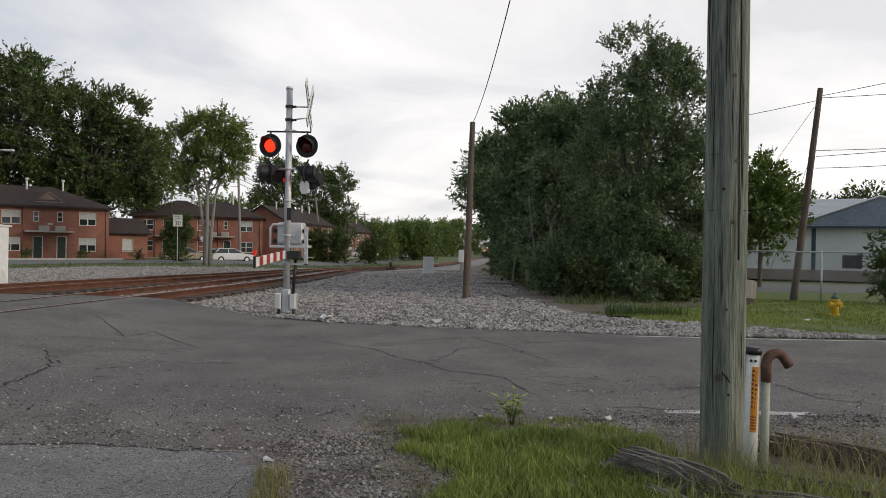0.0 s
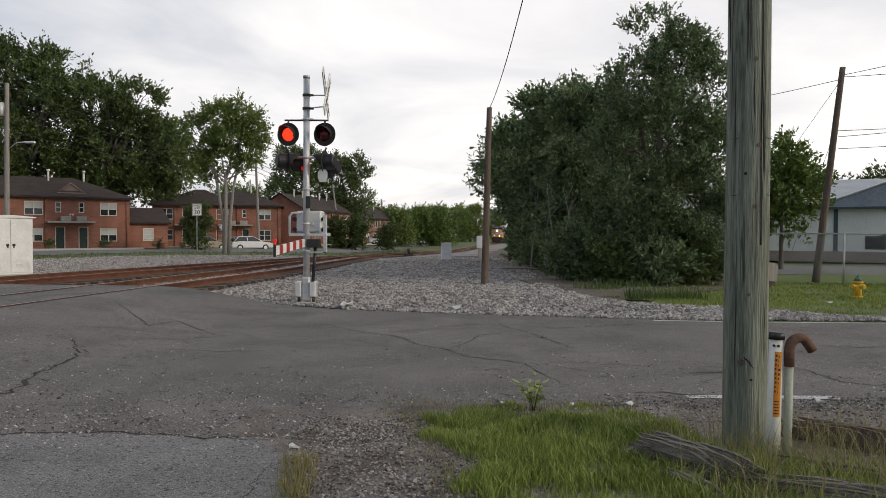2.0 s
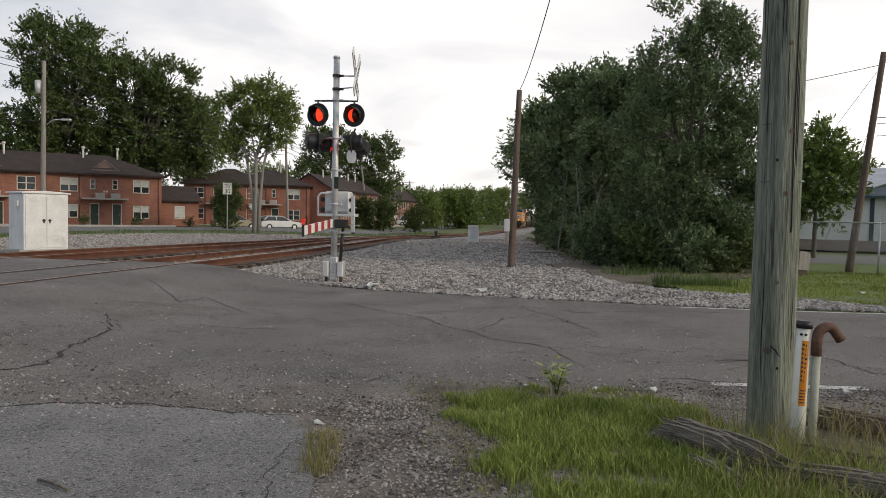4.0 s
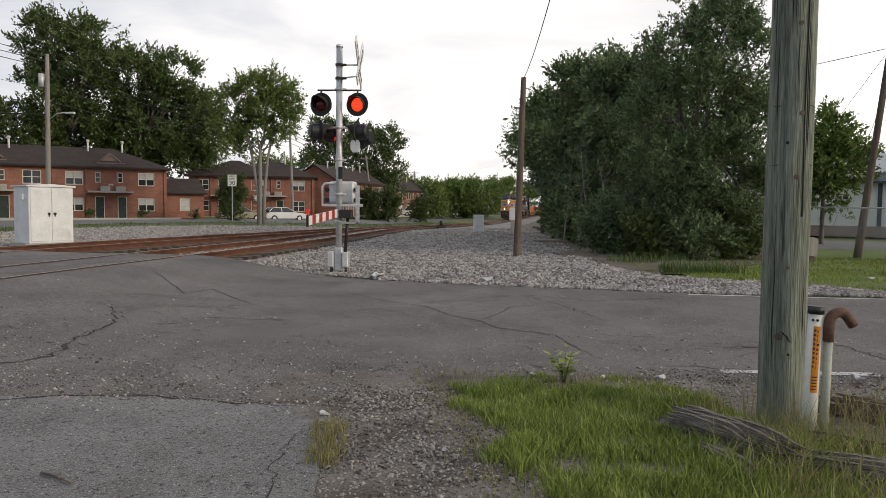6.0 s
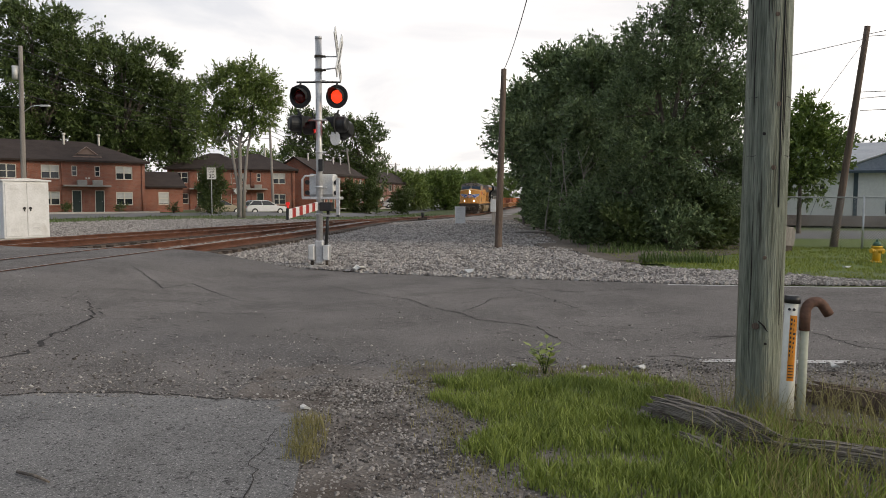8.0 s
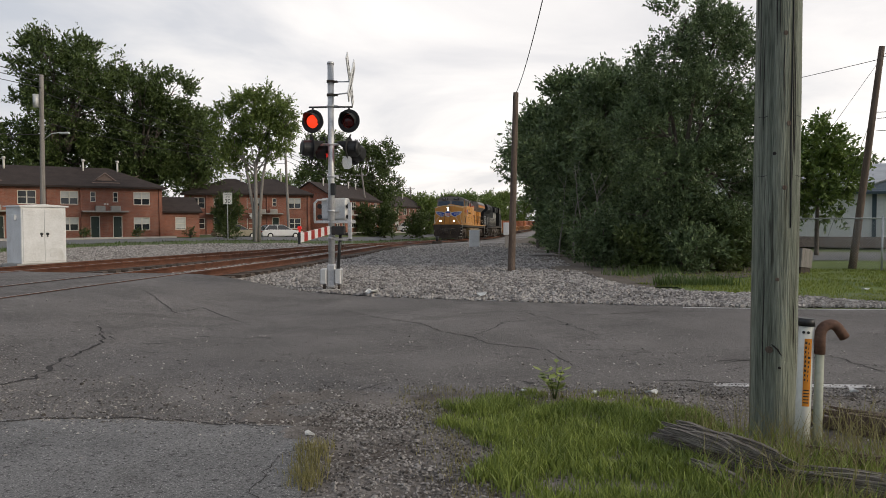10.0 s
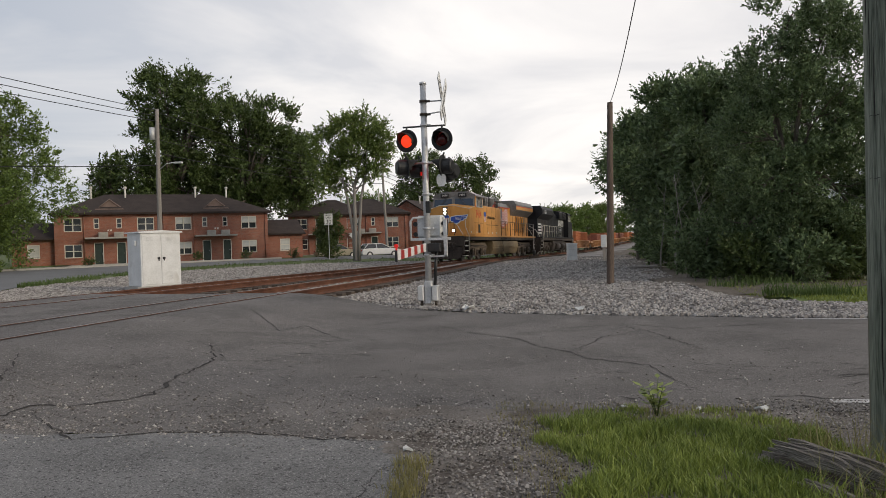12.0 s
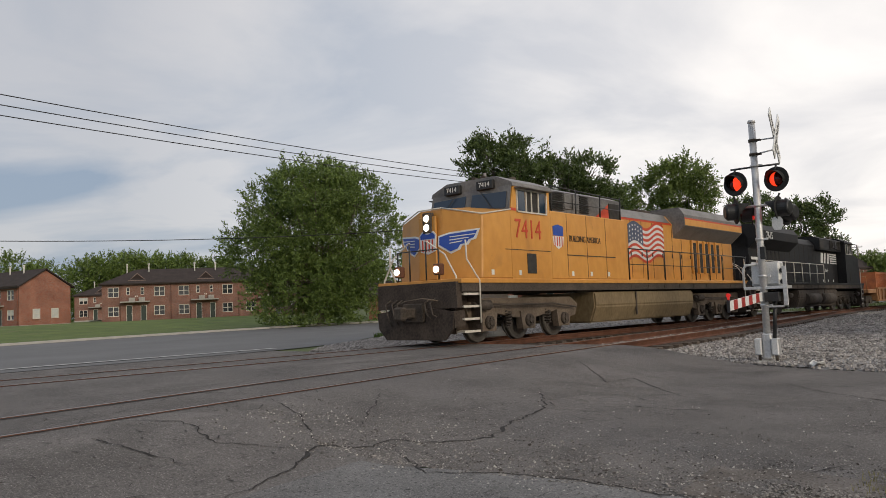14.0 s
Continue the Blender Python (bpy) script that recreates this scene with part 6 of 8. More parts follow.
# ---------------------------------------------------------------- metal shed and its yard
def build_shed():
    SIDING = material("pale shed siding", (0.66, 0.66, 0.61), (0.78, 0.78, 0.73), 0.6, scale=0.6, fine=8)
    METAL_ROOF = material("grey metal roof", (0.2, 0.225, 0.26), (0.3, 0.33, 0.37), 0.5, 0.3, scale=0.6, fine=8)
    STONE_BASE = material("stone base", (0.2, 0.15, 0.12), (0.36, 0.29, 0.24), 0.9, scale=5, fine=30, bump=0.6)
    TEAL = material("dark teal gutter", (0.03, 0.05, 0.06), (0.05, 0.08, 0.09), 0.5)
    t = thing("metal_shed", "long pale metal shed with a grey ribbed roof and stone base", "shed", pose(11.2, 48.1, 0, 0, 0, -26.0))
    L, W, H = 40.0, 24.0, 3.05
    bm = B(); box(bm, 0, 0, .6, L, .2, H); box(bm, 0, .2, .6, .2, W, H); box(bm, L - .2, .2, .6, L, W, H); box(bm, .2, W - .2, .6, L - .2, W, H)
    part("siding", bm, SIDING, t)
    for i in range(79):
        bm = B(); box(bm, .25 + i * .5, -.03, .62, .3 + i * .5, 0, H - .02)
        part("siding_rib", bm, SIDING, t)
    bm = B(); box(bm, -.06, -.08, 0, L + .06, .22, .62); box(bm, -.06, .22, 0, .22, W, .62)
    part("stone_base", bm, STONE_BASE, t)
    roof = hip_roof(t, 0, 0, L, W, H, 2.5, .4, 4, METAL_ROOF)
    bm = B(); box(bm, -.5, -.5, H - .02, L + .5, -.4, H + .12); box(bm, -.5, -.4, H - .02, -.4, W + .4, H + .12)
    part("gutter", bm, TEAL, t)
    # a raised gable on the near slope
    bm = B()
    prism(bm, [(10.6, H + .12), (20.2, H + .12), (15.0, H + 1.75)], "y", -.3, 9)
    part("cross_gable", bm, METAL_ROOF, roof)
    bm = B()
    pipe(bm, [(10.5, -.34, H + .1), (15.0, -.34, H + 1.8), (20.3, -.34, H + .1)], .07, 6)
    part("gable_trim", bm, ALU_PAINT, roof)
    for x in (2.6, 11.6, 19.5):
        bm = B(); box(bm, x, -.06, .2, x + .22, -.02, H)
        part("downpipe", bm, TEAL, t)
    for x in (13.2,):
        bm = B(); box(bm, x, -.05, .75, x + 1.0, -.035, 1.5)
        wv = part("wall_vent", bm, GRILLE, t)
        bm = B()
        for k in range(8):
            box(bm, x + .05, -.075, .8 + k * .085, x + .95, -.05, .84 + k * .085)
        part("vent_slats", bm, BLACK_MATT, wv)
    bm = B(); rod(bm, (10.0, 0, 2.2), (10.0, -.3, 2.25), .04, .04, 6); box(bm, 9.9, -.5, 2.15, 10.15, -.3, 2.35, .02)
    part("wall_lamp", bm, BLACK, t)
    # yard drive behind the fence
    sheet("yard_drive", steps((9.5, 46, 24)), steps((25.5, 36, 8)), lambda x, y: land(x, y) + .02 + (0), FAR_ASPHALT, lambda x, y: y > 27 - (x - 12) * .15, "grey asphalt yard drive behind the fence", "road")
    sheet("lawn", steps((2.9, 60, 50)), steps((13.9, 27, 26)), lambda x, y: 0.04 + .07 * smooth(13.8, 16, y) + .02 * noise.noise((x * .5, y * .5, 1)), LAWN, lambda x, y: x > 3.4 + 1.4 * smooth(16.5, 14, y), "mown green lawn between road and fence", "lawn")


build_shed()

# ---------------------------------------------------------------- crossing signal
FLASHERS = []
DARK_LENS = material("unlit red lens", (0.05, 0.004, 0.004), (0.09, 0.008, 0.008), 0.2, scale=8, fine=60, bump=0.2)


def tube(bm, r0, r1, y0, y1, seg):
    """A ring about the y axis."""
    rows = [[bm.verts.new((r * math.cos(math.tau * i / seg), y, r * math.sin(math.tau * i / seg))) for i in range(seg)] for r, y in ((r0, y0), (r1, y0), (r1, y1), (r0, y1))]
    for a, b in zip(rows, rows[1:] + rows[:1]):
        for i in range(seg):
            bm.faces.new((a[i], a[(i + 1) % seg], b[(i + 1) % seg], b[i]))


def flash(ob, first):
    """Half turns of the half-lit ball that imitates flashing, one every five sixths of a second."""
    rows = []
    for k in range(14 * FPS + 1):
        t = k / FPS
        beat = (t - 0.667) / 0.8333
        whole = math.floor(beat + 0.5)
        part_turn = smooth(-0.12, 0.12, beat - whole)      # the turn itself takes a fifth of a second
        rows.append((t, pose(0, .075, 0, 0, 0, 180 * (whole + part_turn + first))))
    walk(ob, rows)


def build_signal():
    t = thing("crossing_signal", "silver railway crossing mast with red flashers and lowered gate arm", "crossing signal", pose(-3.27, 15.46, 0.1))
    bm = B(); rod(bm, (0, 0, .15), (0, 0, 4.7), .068, .066, 24); rod(bm, (0, 0, 4.69), (0, 0, 4.74), .075, .07, 24)
    part("mast", bm, ALU, t)
    bm = B(); box(bm, -.09, -.09, 0, .09, .09, .5, .03)
    part("mast_foot", bm, ALU, t)
    for s in (-1, 1):
        bm = B(); box(bm, s * .155 - .065, -.14, .08, s * .155 + .065, .1, .4, .015)
        jb = part("junction_box", bm, ALU, t)
        bm = B(); box(bm, s * .155 - .05, -.15, .1, s * .155 + .05, -.14, .38, .004)
        part("cover", bm, ALU_PAINT, jb)
        bm = B(); rod(bm, (s * .155, -.02, -.05), (s * .155, -.02, .08), .03, .03, 10)
        part("leg", bm, GRIME, jb)
    bm = B(); box(bm, -.2, -.2, -.25, .2, .2, -.03, .02)
    part("foundation", bm, CONCRETE, t)
    bm = B(); rod(bm, (.13, .02, .35), (.19, .02, 1.2), .035, .035, 10)
    part("cable_conduit", bm, BLACK, t)
    # flashers towards the road and along it
    bm = B(); pipe(bm, [(-.46, 0, 3.8), (0, -.02, 3.8), (.46, 0, 3.8)], .02, 10)
    part("lamp_crossarm", bm, BLACK, t)
    bm = B(); pipe(bm, [(-.5, 0, 3.02), (0, -.02, 3.02), (.5, 0, 3.02)], .025, 10)
    part("lower_crossarm", bm, ALU, t)
    for z in (1.05, 1.62, 2.35, 3.02, 3.82, 4.05, 4.33):
        bm = B(); rod(bm, (0, 0, z - .025), (0, 0, z + .025), .085, .085, 18); box(bm, .05, -.03, z - .02, .15, .03, z + .02, .005)
        part("clamp", bm, GRIME if z > 3.9 else ALU, t)

    def flasher(x, z, turn, lit, y=-.08, tilt=0):
        m = Matrix.Translation((x, y, z)) @ Euler((0, 0, radians(turn))).to_matrix().to_4x4()
        bm = B()
        tube(bm, .146, .245, .02, .035, 36)
        bk = part("lamp_background", bm, BLACK_MATT, t, "round black backing disc", m)
        bm = B(); tube(bm, .15, .17, .03, .2, 24); rod(bm, (0, .2, 0), (0, .25, 0), .17, .12, 24); rod(bm, (0, 0, .17), (0, .06, .3), .02, .02, 8)
        part("lamp_housing", bm, BLACK, bk)
        bm = B()
        n = 20
        for i in range(n):      # visor over the lens
            a, b = math.pi * (-.12 + 1.24 * i / n), math.pi * (-.12 + 1.24 * (i + 1) / n)
            def q(an, yy, r):
                return (r * math.cos(an), yy, r * math.sin(an))
            e = lambda an: -.24 * (0.2 + .8 * max(0, math.sin(an)))
            v = [bm.verts.new(p) for p in (q(a, .02, .165), q(b, .02, .165), q(b, e(b), .155), q(a, e(a), .155), q(a, .02, .17), q(b, .02, .17), q(b, e(b), .16), q(a, e(a), .16))]
            bm.faces.new((v[0], v[1], v[2], v[3])); bm.faces.new((v[7], v[6], v[5], v[4])); bm.faces.new((v[3], v[2], v[6], v[7]))
        bmesh.ops.remove_doubles(bm, verts=bm.verts, dist=.0005)
        part("visor", bm, BLACK_MATT, bk)
        bm = B()
        if lit is BRIGHT_RED:
            # added ball, one half lit, whose turning in the housing imitates flashing
            bmesh.ops.create_uvsphere(bm, u_segments=28, v_segments=16, radius=.142)
            for f in bm.faces:
                f.smooth = True
                f.material_index = 0 if f.calc_center_median().y < 0 else 1
            ob = part("lens", bm, lit, bk, "half-lit red ball turned to imitate a flashing lens", pose(0, .075, 0))
            ob.data.materials.append(DARK_LENS)
            FLASHERS.append(ob)
        else:
            rod(bm, (0, .02, 0), (0, -.015, 0), .135, .12, 28)
            part("lens", bm, lit, bk, "red lens")
    DIM = glowing("dim red lens", (1.0, 0.03, 0.02), 0.4, (0.35, 0.01, 0.01))
    flasher(-.385, 3.5, -14, BRIGHT_RED)
    flasher(.385, 3.5, -14, BRIGHT_RED)
    # the pair that faces the side street, seen from behind and the side
    flasher(-.36, 2.93, 118, DIM, -.1)
    flasher(-.14, 2.9, 100, DIM, .25)
    flasher(.36, 2.93, -100, DIM, .02)
    flasher(.42, 2.85, -110, DIM, .3)
    # crossbuck, edge on to the street
    cb = Matrix.Translation((.42, .02, 4.36)) @ Euler((0, 0, radians(92))).to_matrix().to_4x4()
    for a in (45, -45):
        bm = B(); box(bm, -.61, -.012, -.115, .61, .012, .115, .004)
        ob = part("crossbuck_blade", bm, WHITE, t, "white crossbuck blade", cb @ Euler((0, radians(a), 0)).to_matrix().to_4x4() @ Matrix.Translation((0, .015 if a > 0 else -.015, 0)))
        bm = B()
        for k in range(7):
            box(bm, -.46 + k * .14, -.016, -.05, -.38 + k * .14, .016, .05)
        part("blade_lettering", bm, BLACK, ob)
    bm = B(); rod(bm, (0, 0, 4.33), (.42, .02, 4.33), .015, .015, 8); rod(bm, (0, 0, 4.05), (.4, .02, 4.1), .015, .015, 8)
    part("crossbuck_bracket", bm, ALU, t)
    # small sign and bell
    bm = B(); prism(bm, [(.3, 2.5), (.42, 2.5), (.46, 2.58), (.46, 2.7), (.42, 2.76), (.3, 2.76), (.26, 2.7), (.26, 2.58)], "y", -.1, -.09)
    part("small_sign", bm, ALU_PAINT, t)
    bm = B(); box(bm, .0, -.1, 1.95, .1, .0, 2.2, .01)
    part("small_box", bm, BLACK, t)
    # gate machine behind the mast
    bm = B(); box(bm, -.24, .1, 1.42, .3, .5, 1.9, .03)
    gm = part("gate_machine", bm, ALU_PAINT, t, "silver gate machine housing with bolted lid")
    bm = B(); box(bm, -.22, .06, 1.46, .28, .1, 1.86, .01)
    part("lid", bm, ALU_PAINT, gm)
    for x, z in ((-.28, 1.5), (-.28, 1.72), (.34, 1.5), (.34, 1.72)):
        bm = B(); rod(bm, (x, .2, z), (x, .1, z), .05, .05, 12)
        part("bolt", bm, BLACK, gm)
    bm = B(); box(bm, -.36, .04, 1.36, .44, .42, 1.42, .006); box(bm, .36, -.05, 1.0, .44, .0, 1.8, .006); box(bm, -.36, -.06, 1.36, .44, .03, 1.41, .006); box(bm, .0, -.05, 1.0, .44, .0, 1.04, .006)
    part("gate_bracket", bm, ALU, t)
    bm = B(); pipe(bm, [(-.36, 0, 1.4), (-.36, 0, 1.78), (-.3, 0, 1.85), (-.1, 0, 1.86)], .025, 8)
    part("guard_rail", bm, ALU_PAINT, t)
    bm = B(); box(bm, .03, -.16, 1.12, .3, .02, 1.3, .01)
    part("arm_pivot", bm, BLACK, t)
    # gate arm, lowered over the lane, striped
    a0, a1 = Vector((-.02, -.12, 1.22)), Vector((-.18, -1.95, 1.09))
    n = 9
    for i in range(n):
        p, q = a0.lerp(a1, i / n), a0.lerp(a1, (i + 1) / n)
        bm = B()
        d = (q - p).normalized()
        vs = []
        for c in (p, q):
            for yy, zz in ((-.018, -.085), (.018, -.085), (.018, .085), (-.018, .085)):
                vs.append(bm.verts.new(c + Vector((yy, 0, zz))))
        for f in ((0, 1, 2, 3), (7, 6, 5, 4), (0, 4, 5, 1), (1, 5, 6, 2), (2, 6, 7, 3), (3, 7, 4, 0)):
            bm.faces.new([vs[k] for k in f])
        part("gate_arm_piece", bm, RED_TAPE if i % 2 else WHITE, t, "striped red and white gate arm" if i == 0 else "")
    bm = B(); rod(bm, a1 + Vector((0, 0, .09)), a1 + Vector((0, 0, .16)), .02, .02, 8); rod(bm, a1 + Vector((0, .03, .19)), a1 + Vector((0, -.03, .19)), .036, .036, 14)
    part("gate_lamp", bm, DIM, t, "small red lamp on the arm tip")
    bm = B(); box(bm, -.2, -2.0, .98, -.16, -1.95, 1.2)
    part("arm_tip", bm, BLACK, t)


build_signal()


# ---------------------------------------------------------------- poles, wires
def wire(a, b, sag, r=0.009, label="thin black overhead wire between poles", name="overhead_wire"):
    a, b = Vector(a), Vector(b)
    n = 24
    bm = B()
    pipe(bm, [a.lerp(b, i / n) + Vector((0, 0, -4 * sag * (i / n) * (1 - i / n))) for i in range(n + 1)], r, 5)
    ob = part(name, bm, CABLE)
    return tagged(ob, label, "wire", group="overhead wires")


def plain_pole(x, y, z, top, r, mat, label, arm=None, seed=0):
    t = thing("utility_pole", label, "utility pole", pose(x, y, z), group="utility poles")
    bm = B()
    n = 8
    pipe(bm, [(top[0] * i / n, top[1] * i / n, -.4 + (top[2] + .4) * i / n) for i in range(n + 1)], [r * (1.15 - .35 * i / n) for i in range(n + 1)], 16)
    part("pole", bm, mat, t)
    if arm:
        bm = B(); box(bm, top[0] - arm, -.06, top[2] - .5, top[0] + arm, .06, top[2] - .38)
        ar = part("crossarm", bm, mat, t)
        for k in (-1, -.4, .4, 1):
            bm = B(); rod(bm, (top[0] + k * (arm - .1), 0, top[2] - .38), (top[0] + k * (arm - .1), 0, top[2] - .2), .04, .03, 8)
            part("insulator", bm, ALU, ar)
    return t


def build_poles():
    # the near pole, with checks, knots and a ground wire
    t = thing("utility_pole", "thick weathered grey-green wooden utility pole", "utility pole", pose(2.025, 5.3, 0), group="utility poles")
    bm = B()
    seg, rows = 40, 60
    rng = random.Random(3)
    ring = []
    for j in range(rows + 1):
        z = -.3 + 9.6 * j / rows
        r = .152 - .0022 * z
        ring.append([bm.verts.new(((r + .004 * noise.noise((math.cos(6.283 * i / seg) * 3, math.sin(6.283 * i / seg) * 3, z * .6)) + .003 * noise.noise((i * 1.7, z * .35, 4))) * math.cos(6.283 * i / seg), (r + .004 * noise.noise((math.cos(6.283 * i / seg) * 3, math.sin(6.283 * i / seg) * 3, z * .6))) * math.sin(6.283 * i / seg), z)) for i in range(seg)])
    for a, b in zip(ring, ring[1:]):
        for i in range(seg):
            bm.faces.new((a[i], a[(i + 1) % seg], b[(i + 1) % seg], b[i])).smooth = True
    bm.faces.new(ring[-1])
    part("pole", bm, POLE_WOOD, t)

    def on_pole(ang, z, lift=.002):
        r = .152 - .0022 * z + lift
        return (r * math.cos(ang), r * math.sin(ang), z)
    front = math.atan2(-5.32, -1.98)
    bm = B()
    pipe(bm, [on_pole(front + .62 + .02 * math.sin(z * 5), z, .004) for z in [1.45 + .12 * k for k in range(40)]], .004, 6)
    part("ground_wire", bm, CABLE, t)
    for k in range(14):      # drying checks
        a, z0, ln = front + rng.uniform(-1.2, 1.2), rng.uniform(.3, 3.6), rng.uniform(.3, 1.1)
        bm = B()
        pipe(bm, [on_pole(a + .012 * math.sin(q * 1.3 + k), z0 + ln * q / 8, .0005) for q in range(9)], [.0008, .003, .004, .004, .003, .004, .003, .002, .0008], 4)
        part("drying_check", bm, CRACK, t)
    for a, z, r in ((front + .3, 2.75, .02), (front - .1, 1.95, .014), (front + .35, 1.72, .02), (front + .1, 1.1, .016), (front - .2, .62, .03), (front + .25, .5, .012), (front + .5, 2.15, .022)):
        bm = B()
        c, d = Vector(on_pole(a, z, -.01)), Vector(on_pole(a, z, .006))
        rod(bm, c, d, r, r * .7, 10)
        part("knot", bm, CRACK if r < .016 else DARK_POLE, t)
    bm = B()
    pipe(bm, [on_pole(front - .1 + .09 * k, .66 - .012 * k - (.015 if k > 3 else 0), .002) for k in range(6)], [.002, .006, .005, .006, .004, .002], 5)
    part("gash", bm, CRACK, t)
    for a in (front - .9, front + .9):
        for z in (1.8, 2.2):
            bm = B(); pipe(bm, [on_pole(a + q * .06, z + .003 * math.sin(q), .001) for q in range(9)], .002, 4)
            part("band_mark", bm, CRACK, t)
    # pole beside the gravel with its falling wire
    GP = plain_pole(.66, 20.3, .0, (.13, .3, 5.05), .092, DARK_POLE, "brown wooden utility pole standing in the gravel")
    wire((.8, 20.6, 5.05), (1.0, 2.0, 6.3), .62, .009)
    wire((.72, 20.55, 4.95), (.66, 20.25, 2.2), 0, .007)
    bm = B(); box(bm, -.21, -.08, 1.13, -.06, .06, 1.47, .01)
    part("meter_box", bm, ALU_PAINT, GP, "small pale box on the pole")
    bm = B(); box(bm, -.17, -.05, .78, -.08, .04, 1.12, .008)
    part("meter_box", bm, GREY_POLE, GP)
    # leaning pole on the lawn
    plain_pole(10.66, 22.35, .05, (.62, -.28, 6.45), .098, DARK_POLE, "leaning brown wooden utility pole by the fence")
    top = Vector((11.26, 22.08, 6.35))
    for dz, sag, far in ((-.1, .2, (21, 17.9, 8.6)), (-.14, .25, (21, 17.9, 7.0)), (-1.72, .1, (21, 17.9, 4.9)), (-1.9, .1, (21, 17.9, 5.3)), (-2.25, .2, (21, 17.9, 4.9))):
        wire(top + Vector((-.08, 0, dz)), far, sag, .009)
    wire(top + Vector((0, 0, -.2)), (5.6, 24.2, 5.2), .05, .009)
    wire(top + Vector((0, 0, -.2)), (9.6, 24.2, 2.6), 0, .006, "slack guy wire beside the leaning pole", "guy_wire")
    wire(top + Vector((-.2, 0, -1.8)), (10.2, 23, .8), .05, .006, "thin guy wire of the leaning pole", "guy_wire")
    # street poles
    p1 = plain_pole(-27.7, 44.4, 0, (.1, 0, 10.6), .15, GREY_POLE, "grey utility pole with a street lamp arm")
    bm = B(); pipe(bm, [(.15, 0, 6.6), (.8, -.2, 6.95), (1.5, -.3, 7.0)], .03, 6); box(bm, 1.4, -.42, 6.9, 2.0, -.2, 7.02, .03)
    part("lamp_arm", bm, ALU_PAINT, p1)
    bm = B(); rod(bm, (-.25, -.05, 8.6), (-.25, -.05, 9.4), .18, .18, 14)
    part("transformer", bm, ALU_PAINT, p1)
    plain_pole(-21.1, 77.2, 0, (-.35, 0, 9.4), .14, GREY_POLE, "leaning grey utility pole with a crossarm", .9)
    plain_pole(-17.6, 108.5, 0, (-1.1, 0, 8.8), .15, GREY_POLE, "leaning utility pole up the street", .8)
    plain_pole(-15.2, 149.2, -.4, (-.6, 0, 9.0), .16, GREY_POLE, "distant leaning utility pole", .9)
    plain_pole(-12.0, 189.6, -.8, (0, 0, 9.2), .16, GREY_POLE, "distant utility pole beyond the street", .9)
    plain_pole(-9.3, 179.7, -.8, (0, 0, 7.2), .14, GREY_POLE, "distant utility pole beyond the street")
    plain_pole(-4.5, 199.9, -.9, (0, 0, 7.9), .14, GREY_POLE, "distant utility pole beside the woods")
    for k in range(4):
        wire((-27.6, 44.4, 10.4 - k * .9), (-21.4, 77.2, 9.0 - k * .45), .5, .024)
        if k < 3:
            wire((-27.6, 44.4, 10.5 - k * .35), (-33, -30, 12.2 - k * .5), 1.0, .022)
    wire((-27.6, 44.4, 6.9), (-60, 10, 7.4), .8, .026)
    for k in range(3):
        wire((-21.4, 77.2, 9.0 - k * .5), (-18.6, 108.5, 8.2 - k * .5), .4, .024)
        wire((-18.6, 108.5, 8.2 - k * .5), (-15.8, 149.2, 8.2 - k * .5), .5, .026)
    wire((-21.4, 77.2, 8.2), (-50, 95, 8.5), .8, .014)


build_poles()


